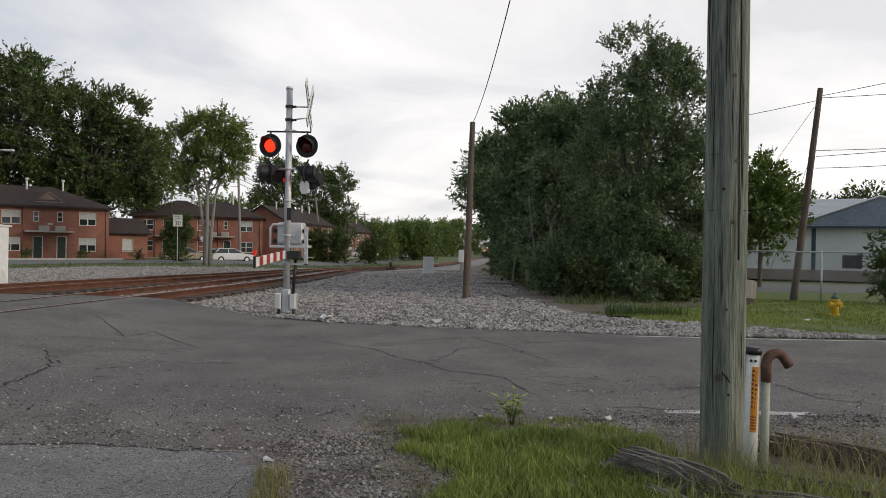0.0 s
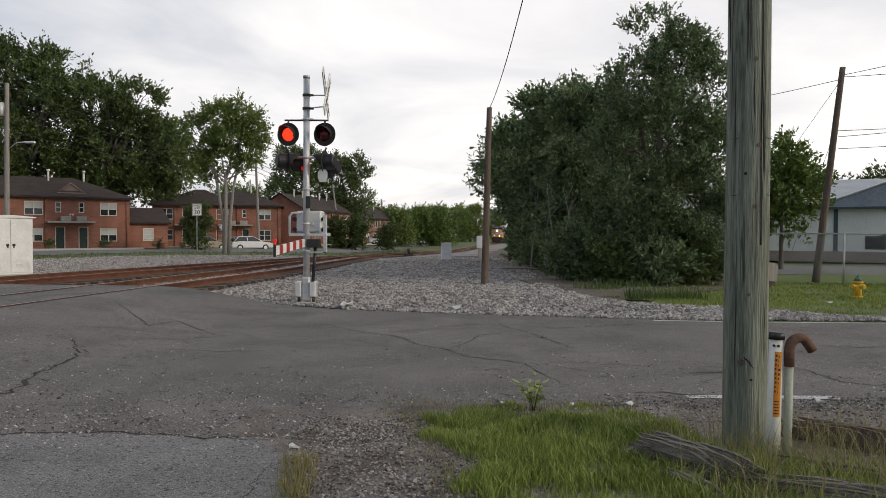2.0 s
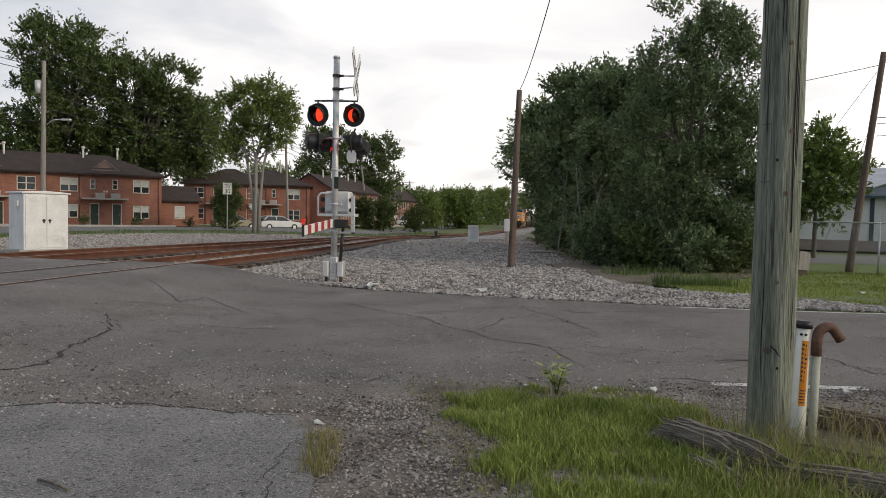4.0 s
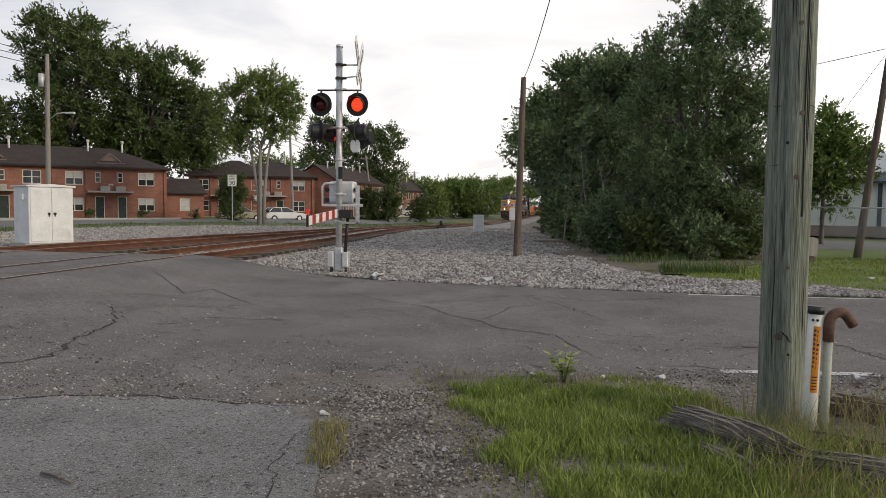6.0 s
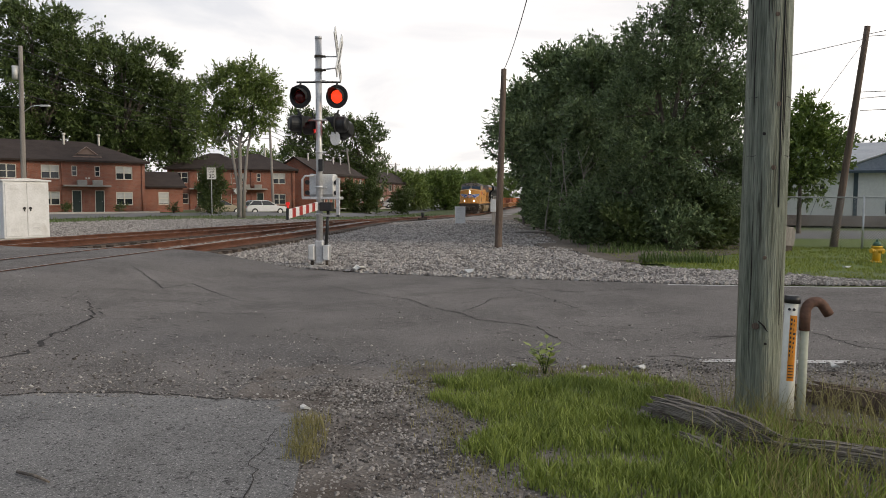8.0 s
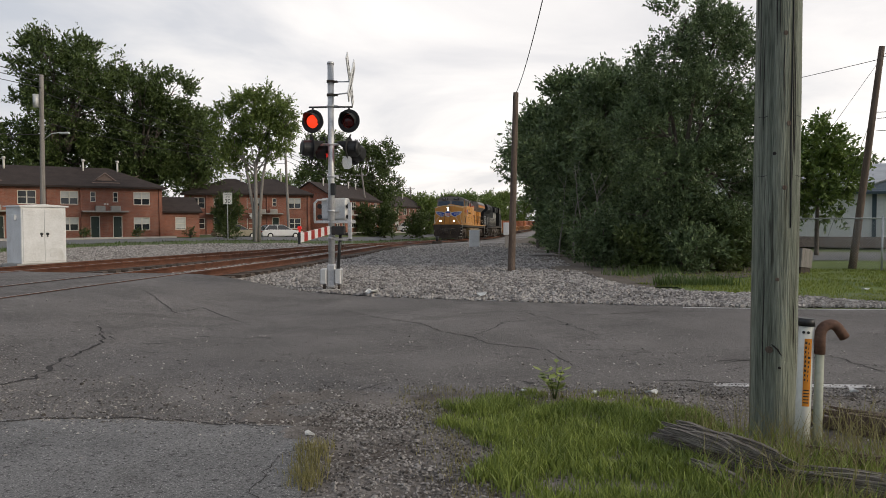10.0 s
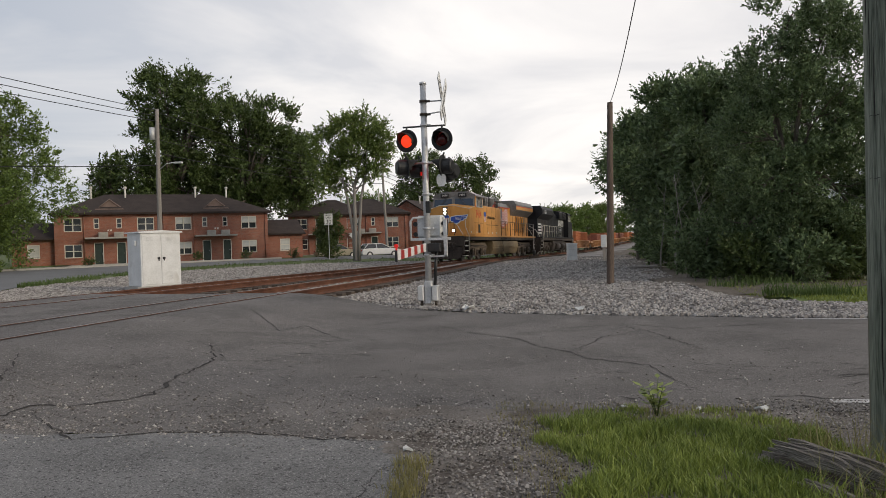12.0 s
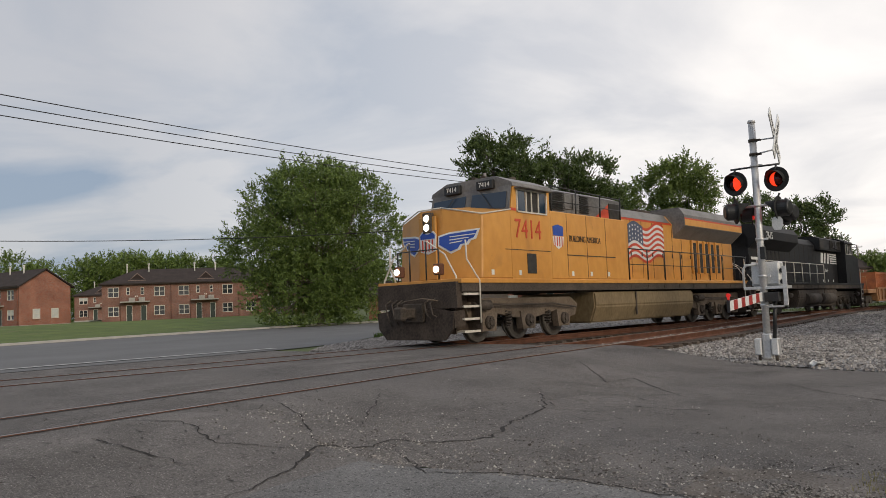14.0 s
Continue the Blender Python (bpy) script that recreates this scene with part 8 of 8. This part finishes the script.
def build_grass():
    g = random.Random(77)
    spots, dry = [], []
    while len(spots) < 34000:
        x, y = g.uniform(-.5, 1.9), g.uniform(2.2, 6.5)
        wob = .4 * noise.noise((x * 2.2, y * 2.2, 8)) + .3 * noise.noise((x * 6, y * 6, 2)) + g.gauss(0, .06) - .06
        if not inside(PATCH, x + wob, y + wob * .7):
            continue
        clump = noise.noise((x * 3, y * 3, 0))
        edge = min(1.0, .35 + 1.3 * smooth(-.45, .3, x - (-.35 + .22 * (6 - y))))
        far = smooth(6.4, 5.6, y)
        if g.random() > (.42 + .9 * clump + .4 * far) * edge:
            continue
        h = (.03 + .065 * g.random()) * (.5 + .55 * far) * (1 + .6 * clump) * edge
        spots.append((x, y, 0.0, h, .005 + .006 * g.random()))
    blades("grass_patch", spots, BLADES, "fresh green grass patch beside the road", 1, .95)
    spots = []
    while len(spots) < 7000:
        x, y = g.uniform(1.25, 3.6), g.uniform(2.0, 5.6)
        if y > 5.3 - .55 * (x - 1.3) or g.random() > .6 + .7 * noise.noise((x * 2.4, y * 2.4, 7)):
            continue
        spots.append((x, y, .0, g.uniform(.06, .2), .009))
    blades("tall_grass", spots, BLADES, "tall uneven green grass round the pole", 2, .9)
    spots = []
    while len(spots) < 6000:
        k = g.random()
        if k < .6:
            x, y = g.uniform(1.3, 3.8), g.uniform(2.2, 5.5)
            h = g.uniform(.1, .36)
        elif k < .8:
            x, y = g.uniform(-.75, 1.5), g.uniform(5.9, 6.6)
            h = g.uniform(.02, .06)
        else:
            y = g.uniform(3.0, 6.0)
            x = -.32 + .2 * (5.6 - y) * 1.0 + g.gauss(0, .12)
            h = g.uniform(.02, .06)
        dry.append((x, y, 0.0, h, .005))
        spots.append(0)
    blades("dry_grass", dry, DRY_BLADES, "straw-coloured dry grass among the timbers", 3, 1.0)
    tuft = [(-1.0 + g.gauss(0, .06) - .1 * (q := g.random()), 4.05 + .8 * q + g.gauss(0, .04), .0, g.uniform(.04, .1), .005) for _ in range(700)]
    blades("grass_tuft", tuft, DRY_BLADES, "yellowish grass tuft along the driveway edge", 4, .8)
    # fringes: lawn edge, grove foot, verge between track and street
    spots = []
    while len(spots) < 24000:
        x, y = g.uniform(3.0, 15), 13.9 + 8 * g.random() ** 1.5
        if x < 3.3 + 1.5 * smooth(16.5, 14, y) or noise.noise((x * 1.2, y * 1.2, 3)) < -.25:
            continue
        z = 0.04 + .07 * smooth(13.8, 16, y)
        spots.append((x, y, z, g.uniform(.02, .075), .018))
    blades("lawn_grass", spots, LAWN_BLADES, "green lawn blades along the road", 5, .8)
    spots = []
    while len(spots) < 4000:
        y = 16 + 50 * g.random() ** 1.6
        x = spline(BED_RIGHT, y) + .3 + 2.2 * g.random()
        if noise.noise((x * .7, y * .7, 9)) < .08:
            continue
        spots.append((x, y, land(x, y) + .04, g.uniform(.06, .3), .018))
    blades("verge_weeds", spots, WEEDS, "rough weeds along the foot of the grove", 6, .8)
    spots = []
    while len(spots) < 5000:
        y = 26 + 90 * g.random() ** 1.5
        a, b = spline(STREET_E, y), spline(BED_LEFT, y)
        x = a + max(b - a, 1.0) * g.uniform(0.0, 1.25)
        if noise.noise((x * .35, y * .35, 12)) < -.12:
            continue
        spots.append((x, y, land(x, y), g.uniform(.05, .26), .035))
    blades("verge_grass", spots, WEEDS, "weedy green verge between track and street", 7, .7)
    # broad-leaved weed at the road's edge
    t = thing("weed_plant", "leafy green weed at the edge of the asphalt", "weed", pose(.6, 6.25, 0))
    bm = B()
    lv, lf = [], []
    for k in range(9):
        a = k * .7
        r = .04 + .11 * (k % 4) / 3
        tip = Vector((r * 1.3 * math.cos(a), r * 1.3 * math.sin(a), .18 + .1 * ((k * 7) % 5) / 4))
        pipe(bm, [(0, 0, -.02), tip * .5 + Vector((0, 0, .02)), tip], [.004, .003, .0015], 5)
        for q in range(9):
            c = tip * (.35 + .65 * q / 8)
            b = q * 2.3 + k
            d = Vector((math.cos(b), math.sin(b), .35)) * g.uniform(.06, .1)
            s = Vector((-d.y, d.x, 0)) * .3
            i = len(lv)
            lv += [c, c + d * .5 + s, c + d, c + d * .5 - s]
            lf.append((i, i + 1, i + 2, i + 3))
    part("stem", bm, WEEDS, t)
    ob = new("foliage", quick("foliage", lv, lf, BLADES)); ob.parent = t


build_grass()


def timber(a, b, w, h, seed, label, mat=None, z=0.0, splits=7):
    """A rotten squared timber, split along its grain into uneven splinters."""
    g = random.Random(seed)
    a, b = Vector((*a, z)), Vector((*b, z))
    L = (b - a).length
    t = thing("old_timber", label, "timber", Matrix.Translation(a) @ (b - a).to_track_quat("X", "Z").to_matrix().to_4x4(), group="old railway timbers")
    for k in range(splits):
        for j in range(3):
            y0 = -w / 2 + w * k / splits
            z0 = h * j / 3
            bm = B()
            x0, x1 = g.uniform(-.05, .05 + .12 * j) * L, L * g.uniform(.95 - .2 * j, 1.03)
            n = 8
            rings = []
            for i in range(n + 1):
                x = x0 + (x1 - x0) * i / n
                tap = min(1, .25 + 3 * min(i, n - i) / n)
                cy, cz = y0 + w / splits / 2 + .016 * noise.noise((x * 3, k * 2.3, j)), z0 + h / 6 + .03 * noise.noise((x * 2.5, k * 3.1, j * 1.7)) - .02 * smooth(.55, 1, i / n) * j
                hw, hh = w / splits * .5 * tap, h / 6 * tap
                rings.append([bm.verts.new((x, cy + u * hw, cz + v * hh)) for u, v in ((-1, -1), (1, -1), (1, .8), (.3, 1), (-.8, .9))])
            for r0, r1 in zip(rings, rings[1:]):
                for i in range(5):
                    bm.faces.new((r0[i], r0[(i + 1) % 5], r1[(i + 1) % 5], r1[i]))
            bm.faces.new(rings[0]); bm.faces.new(rings[-1])
            part("splinter", bm, mat or OLD_TIMBER, t)


timber((1.2, 5.0), (1.72, 4.2), .24, .19, 1, "rotten split grey railway timber in the grass")
timber((1.22, 4.62), (1.5, 3.95), .13, .09, 2, "short broken piece of grey timber", splits=4)
timber((2.4, 5.62), (3.3, 4.75), .2, .16, 3, "dark rotten timber edging the gravel", DARK_POLE)
timber((1.6, 4.35), (3.1, 3.6), .2, .13, 4, "decayed timber half buried in grass", splits=6)
timber((2.05, 4.75), (3.0, 4.2), .15, .09, 5, "dark splintered timber beside the pole", DARK_POLE, splits=4)


# ---------------------------------------------------------------- cracks, lines, kerb
def crack(pts, width, seed, name="road_crack"):
    g = random.Random(seed)
    pts = [Vector((*p, 0)) for p in pts]
    line = []
    for a, b in zip(pts, pts[1:]):
        n = max(3, int((b - a).length / .07))
        s = Vector((-(b - a).y, (b - a).x, 0)).normalized()
        for i in range(n):
            line.append(a.lerp(b, i / n) + s * (.05 * noise.noise((i * .35, seed, 0)) + g.gauss(0, .012)))
    line.append(pts[-1])
    verts, faces = [], []
    for i, p in enumerate(line):
        d = (line[min(i + 1, len(line) - 1)] - line[max(0, i - 1)]).normalized()
        s = Vector((-d.y, d.x, 0)) * width * .5 * max(.15, .7 + 1.1 * noise.noise((i * .3, seed, 5))) * min(1, .2 + 4 * min(i, len(line) - 1 - i) / len(line))
        z = max(road_z(p.x, p.y), drive_z(p.x, p.y) if p.y < 5.35 else 0) + .0045
        verts += [(p.x + s.x, p.y + s.y, z), (p.x - s.x, p.y - s.y, z)]
    for i in range(len(line) - 1):
        faces.append((2 * i, 2 * i + 1, 2 * i + 3, 2 * i + 2))
    ob = new(name, quick(name, verts, faces, CRACK))
    return tagged(ob, "dark open crack in the asphalt", "crack", group="road cracks", kind="structure")


CRACKS = [
    ([(-4.74, 3.66), (-4.98, 4.59), (-5.35, 5.23), (-4.94, 5.61), (-4.99, 5.94), (-4.53, 6.2), (-4.24, 6.73), (-4.47, 7.53), (-4.57, 8.58), (-5.32, 9.83)], .06),
    ([(-4.57, 8.58), (-4.2, 8.7), (-3.7, 8.9)], .025), ([(-5.56, 6.12), (-6.63, 7.73)], .03), ([(-7.04, 3.86), (-5.69, 3.98)], .035),
    ([(-4.94, 5.87), (-3.9, 5.1), (-3.37, 5.38), (-2.81, 5.45), (-2.36, 5.43), (-1.91, 5.29), (-1.31, 5.27)], .04),
    ([(-1.31, 5.27), (-.6, 5.75), (.2, 6.2)], .03),
    ([(-2.71, 12.69), (-1.62, 11.33), (-.96, 10.79), (-.58, 9.99), (-.18, 9.55), (.04, 9.05), (.73, 8.62), (.83, 8.0), (1.08, 7.24)], .035),
    ([(.48, 12.43), (1.01, 11.43), (1.25, 10.56), (1.5, 9.81)], .035), ([(-.18, 9.55), (.12, 10.38), (.26, 10.99), (1.0, 11.4)], .035),
    ([(-6.16, 12.96), (-4.8, 11.13), (-4.65, 11.91), (-3.31, 10.4)], .04), ([(-4.0, 9.45), (-3.09, 9.25), (-2.33, 9.47)], .03),
    ([(2.31, 7.83), (2.86, 8.15), (3.3, 8.3), (3.84, 8.35), (3.93, 7.61), (4.5, 7.3)], .035), ([(.25, 12.8), (1.49, 11.86), (3.07, 12.5), (5, 12.2)], .04),
    ([(1.6, 7.1), (2.3, 6.95), (3.6, 6.75), (5.0, 6.9)], .045), ([(.73, 8.62), (1.5, 8.7), (2.3, 8.4)], .02), ([(-7.5, 6.5), (-6.4, 6.0), (-5.4, 5.3)], .03),
    ([(-8, 4.4), (-7.0, 4.9), (-6.1, 4.6), (-5.2, 5.2)], .03), ([(-1.2, 4.9), (-1.3, 4.3), (-1.15, 3.6), (-1.25, 2.9)], .012), ([(-2.2, 11.8), (-1.2, 12.3), (.1, 12.1)], .02),
    ([(4.2, 10.4), (5.4, 10.0), (6.8, 10.6)], .025), ([(6.0, 8.4), (7.4, 8.0), (8.5, 8.3)], .03),
]
for i, (pts, w) in enumerate(CRACKS):
    crack(pts, w * .75, i + 1)


def short_marks():
    """Small pits and short cracks all over the carriageway."""
    g = random.Random(9)
    verts, faces = [], []
    for k in range(1500):
        x, y = g.uniform(-12, 9), g.uniform(2.5, 15)
        if y > spline(FAR_EDGE, x) - .2 or y < spline(NEAR_EDGE, x) + .1 and x > -1.2:
            continue
        L, w = (g.uniform(.02, .14) * (2.5 if g.random() < .08 else 1), g.uniform(.005, .014)) if y > 5.4 or x < -5 else (g.uniform(.005, .03), g.uniform(.003, .009))
        a = g.gauss(0, .5)
        d, s = Vector((math.cos(a), math.sin(a))) * L, Vector((-math.sin(a), math.cos(a))) * w
        z = max(road_z(x, y), drive_z(x, y) if y < 5.35 else 0) + .005
        i = len(verts)
        verts += [(x - d.x, y - d.y, z), (x + s.x, y + s.y, z), (x + d.x, y + d.y, z), (x - s.x * .6, y - s.y * .6, z)]
        faces.append((i, i + 1, i + 2, i + 3))
    tagged(new("asphalt_pits", quick("asphalt_pits", verts, faces, CRACK)), "small dark pits in the worn asphalt", "crack", kind="stuff")


short_marks()


def line_mark(name, pts, w, mat, label, lift=.006):
    verts, faces = [], []
    dense = []
    for a, b in zip(pts, pts[1:]):
        n = max(2, int((Vector(b) - Vector(a)).length / .5))
        dense += [Vector(a).lerp(Vector(b), i / n) for i in range(n)]
    dense.append(Vector(pts[-1]))
    for i, p in enumerate(dense):
        d = (dense[min(i + 1, len(dense) - 1)] - dense[max(i - 1, 0)]).normalized()
        s = Vector((-d.y, d.x)) * w / 2
        for q in (p + s, p - s):
            verts.append((q.x, q.y, max(road_z(q.x, q.y), land(q.x, q.y) + .03 if q.x < -21 else 0) + lift))
    for i in range(len(dense) - 1):
        faces.append((2 * i, 2 * i + 1, 2 * i + 3, 2 * i + 2))
    return tagged(new(name, quick(name, verts, faces, mat)), label, "road marking", kind="structure")


line_mark("stop_line", [(2.1, 6.86), (3.5, 6.88)], .13, WORN_WHITE, "worn white stop line on the asphalt")
line_mark("stop_line", [(4.3, 6.9), (5.6, 6.9)], .12, WORN_WHITE, "worn white stop line on the asphalt")
line_mark("edge_line", [(3.4, 13.0), (6, 12.85), (20, 12.8), (78, 13.1)], .1, WORN_WHITE, "thin white edge line along the road")
line_mark("edge_line", [(-25.2, 4), (-24, 10.2), (-22.6, 15.5), (-21.4, 19.0)], .35, WORN_WHITE, "broad pale line along the street")
line_mark("edge_line", [(6.2, 9.6), (6.8, 9.5)], .1, WORN_WHITE, "faded remnant of white road paint")


def kerb():
    keys = STREET_W
    verts, faces = [], []
    ys = steps((-40, 20, 30), (20, 66, 40))
    for y in ys:
        x = spline(keys, y)
        dx = spline(keys, y + .1) - spline(keys, y - .1)
        s = Vector((.2, -dx)).normalized()
        z = land(x, y)
        for o, h in ((0.0, .02), (0.0, .16), (-.35, .17), (-.6, .1)):
            verts.append((x + s.x * o, y + s.y * o, z + h))
    for i in range(len(ys) - 1):
        for k in range(3):
            faces.append((i * 4 + k, i * 4 + k + 1, i * 4 + k + 5, i * 4 + k + 4))
    tagged(new("kerb", quick("kerb", verts, faces, CONCRETE)), "pale concrete kerb along the lawn", "kerb", kind="structure")
    across("far_lawn", [(-40, -110), (66, -110)], [(y, spline(keys, y) - .5) for y in (-40, -20, 0, 10, 20, 28, 40, 47)] + [(66, -48)], steps((-40, 66, 40)), 16, lambda x, y: land(x, y) + .1, LAWN, "mown lawn before the brick row", "lawn")
    across("grove_dirt", [(16.5, 2.9), (24, 2.3), (34, 2.4), (48, 2.6), (72, 3.0)], [(16.5, 4.2), (20, 7.5), (30, 10.5), (48, 10.5), (72, 12)], steps((16.5, 72, 60)), 12, lambda x, y: land(x, y) + .035 + .03 * noise.noise((x, y, 6)), DIRT, "dark bare soil under the grove", "soil")


kerb()


def litter():
    for k, (x, y, s) in enumerate([(1.45, 6.45, .05), (.95, 6.42, .03), (3.2, 6.6, .05), (-1.2, 5.05, .04), (.35, 6.45, .03), (-2.3, 14.75, .18), (-.1, 14.3, .14), (7.6, 15.3, .07)]):
        bm = B()
        v = [bm.verts.new((s * math.cos(a) * (1 + .3 * math.sin(3 * a + k)), s * .6 * math.sin(a), .0 + .25 * s * (1 + math.sin(2 * a + k)))) for a in [q * math.tau / 7 for q in range(7)]]
        bm.faces.new(v)
        r = bmesh.ops.extrude_face_region(bm, geom=list(bm.faces))
        bmesh.ops.translate(bm, verts=[e for e in r["geom"] if isinstance(e, bmesh.types.BMVert)], vec=(0, 0, .012))
        ob = part("paper_scrap", bm, LITTER, None, "", pose(x, y, max(road_z(x, y), .0) + .012 if y < 14 else bed_z(x, y) + .03 if y < 15 else .12, 0, 0, k * 50))
        tagged(ob, "crumpled pale scrap lying on the ground", "litter", "scraps of litter")
    bm = B(); pipe(bm, [(-2.45, 3.75, .03), (-2.32, 3.69, .034), (-2.2, 3.62, .03)], [.008, .009, .006], 6)
    tagged(part("stick", bm, BARK), "thin dark stick lying on the driveway", "stick")
    bm = B(); pipe(bm, [(2.9, 31, .3), (3.6, 29.5, .34), (4.1, 28.4, .3)], [.06, .07, .05], 8)
    tagged(part("fallen_branch", bm, GREY_POLE), "bleached fallen branch on the dirt", "branch")


litter()


# ---------------------------------------------------------------- loose chips spread over the asphalt
def build_chips():
    g = random.Random(515)
    chip = material("loose stone chips", (0.09, 0.08, 0.07), (0.5, 0.47, 0.43), 0.9, scale=3, fine=30, island=0.9)
    verts, faces = [], []
    while len(verts) < 6 * 8000:
        x = g.uniform(-7, 8)
        y = 5.0 + g.expovariate(.75)
        if y > 12.5 or g.random() > .45 + .9 * noise.noise((x * .9, y * 1.6, 4)):
            continue
        r = .005 + .012 * g.random() ** 3
        z = road_z(x, y) + r * .3
        a = g.random() * 3.14
        c, s = math.cos(a) * r, math.sin(a) * r
        k = g.uniform(.6, 1.0)
        n = len(verts)
        verts += [(x + c, y + s, z), (x - s * k, y + c * k, z), (x - c, y - s, z), (x + s * k, y - c * k, z), (x, y, z + r * .7), (x, y, z - r * .7)]
        faces += [(n, n + 1, n + 4), (n + 1, n + 2, n + 4), (n + 2, n + 3, n + 4), (n + 3, n, n + 4), (n + 1, n, n + 5), (n + 2, n + 1, n + 5), (n + 3, n + 2, n + 5), (n, n + 3, n + 5)]
    tagged(new("loose_gravel", quick("loose_gravel", verts, faces, chip)), "small pale and dark stone chips scattered on asphalt", "gravel", kind="stuff")


build_chips()

motions()
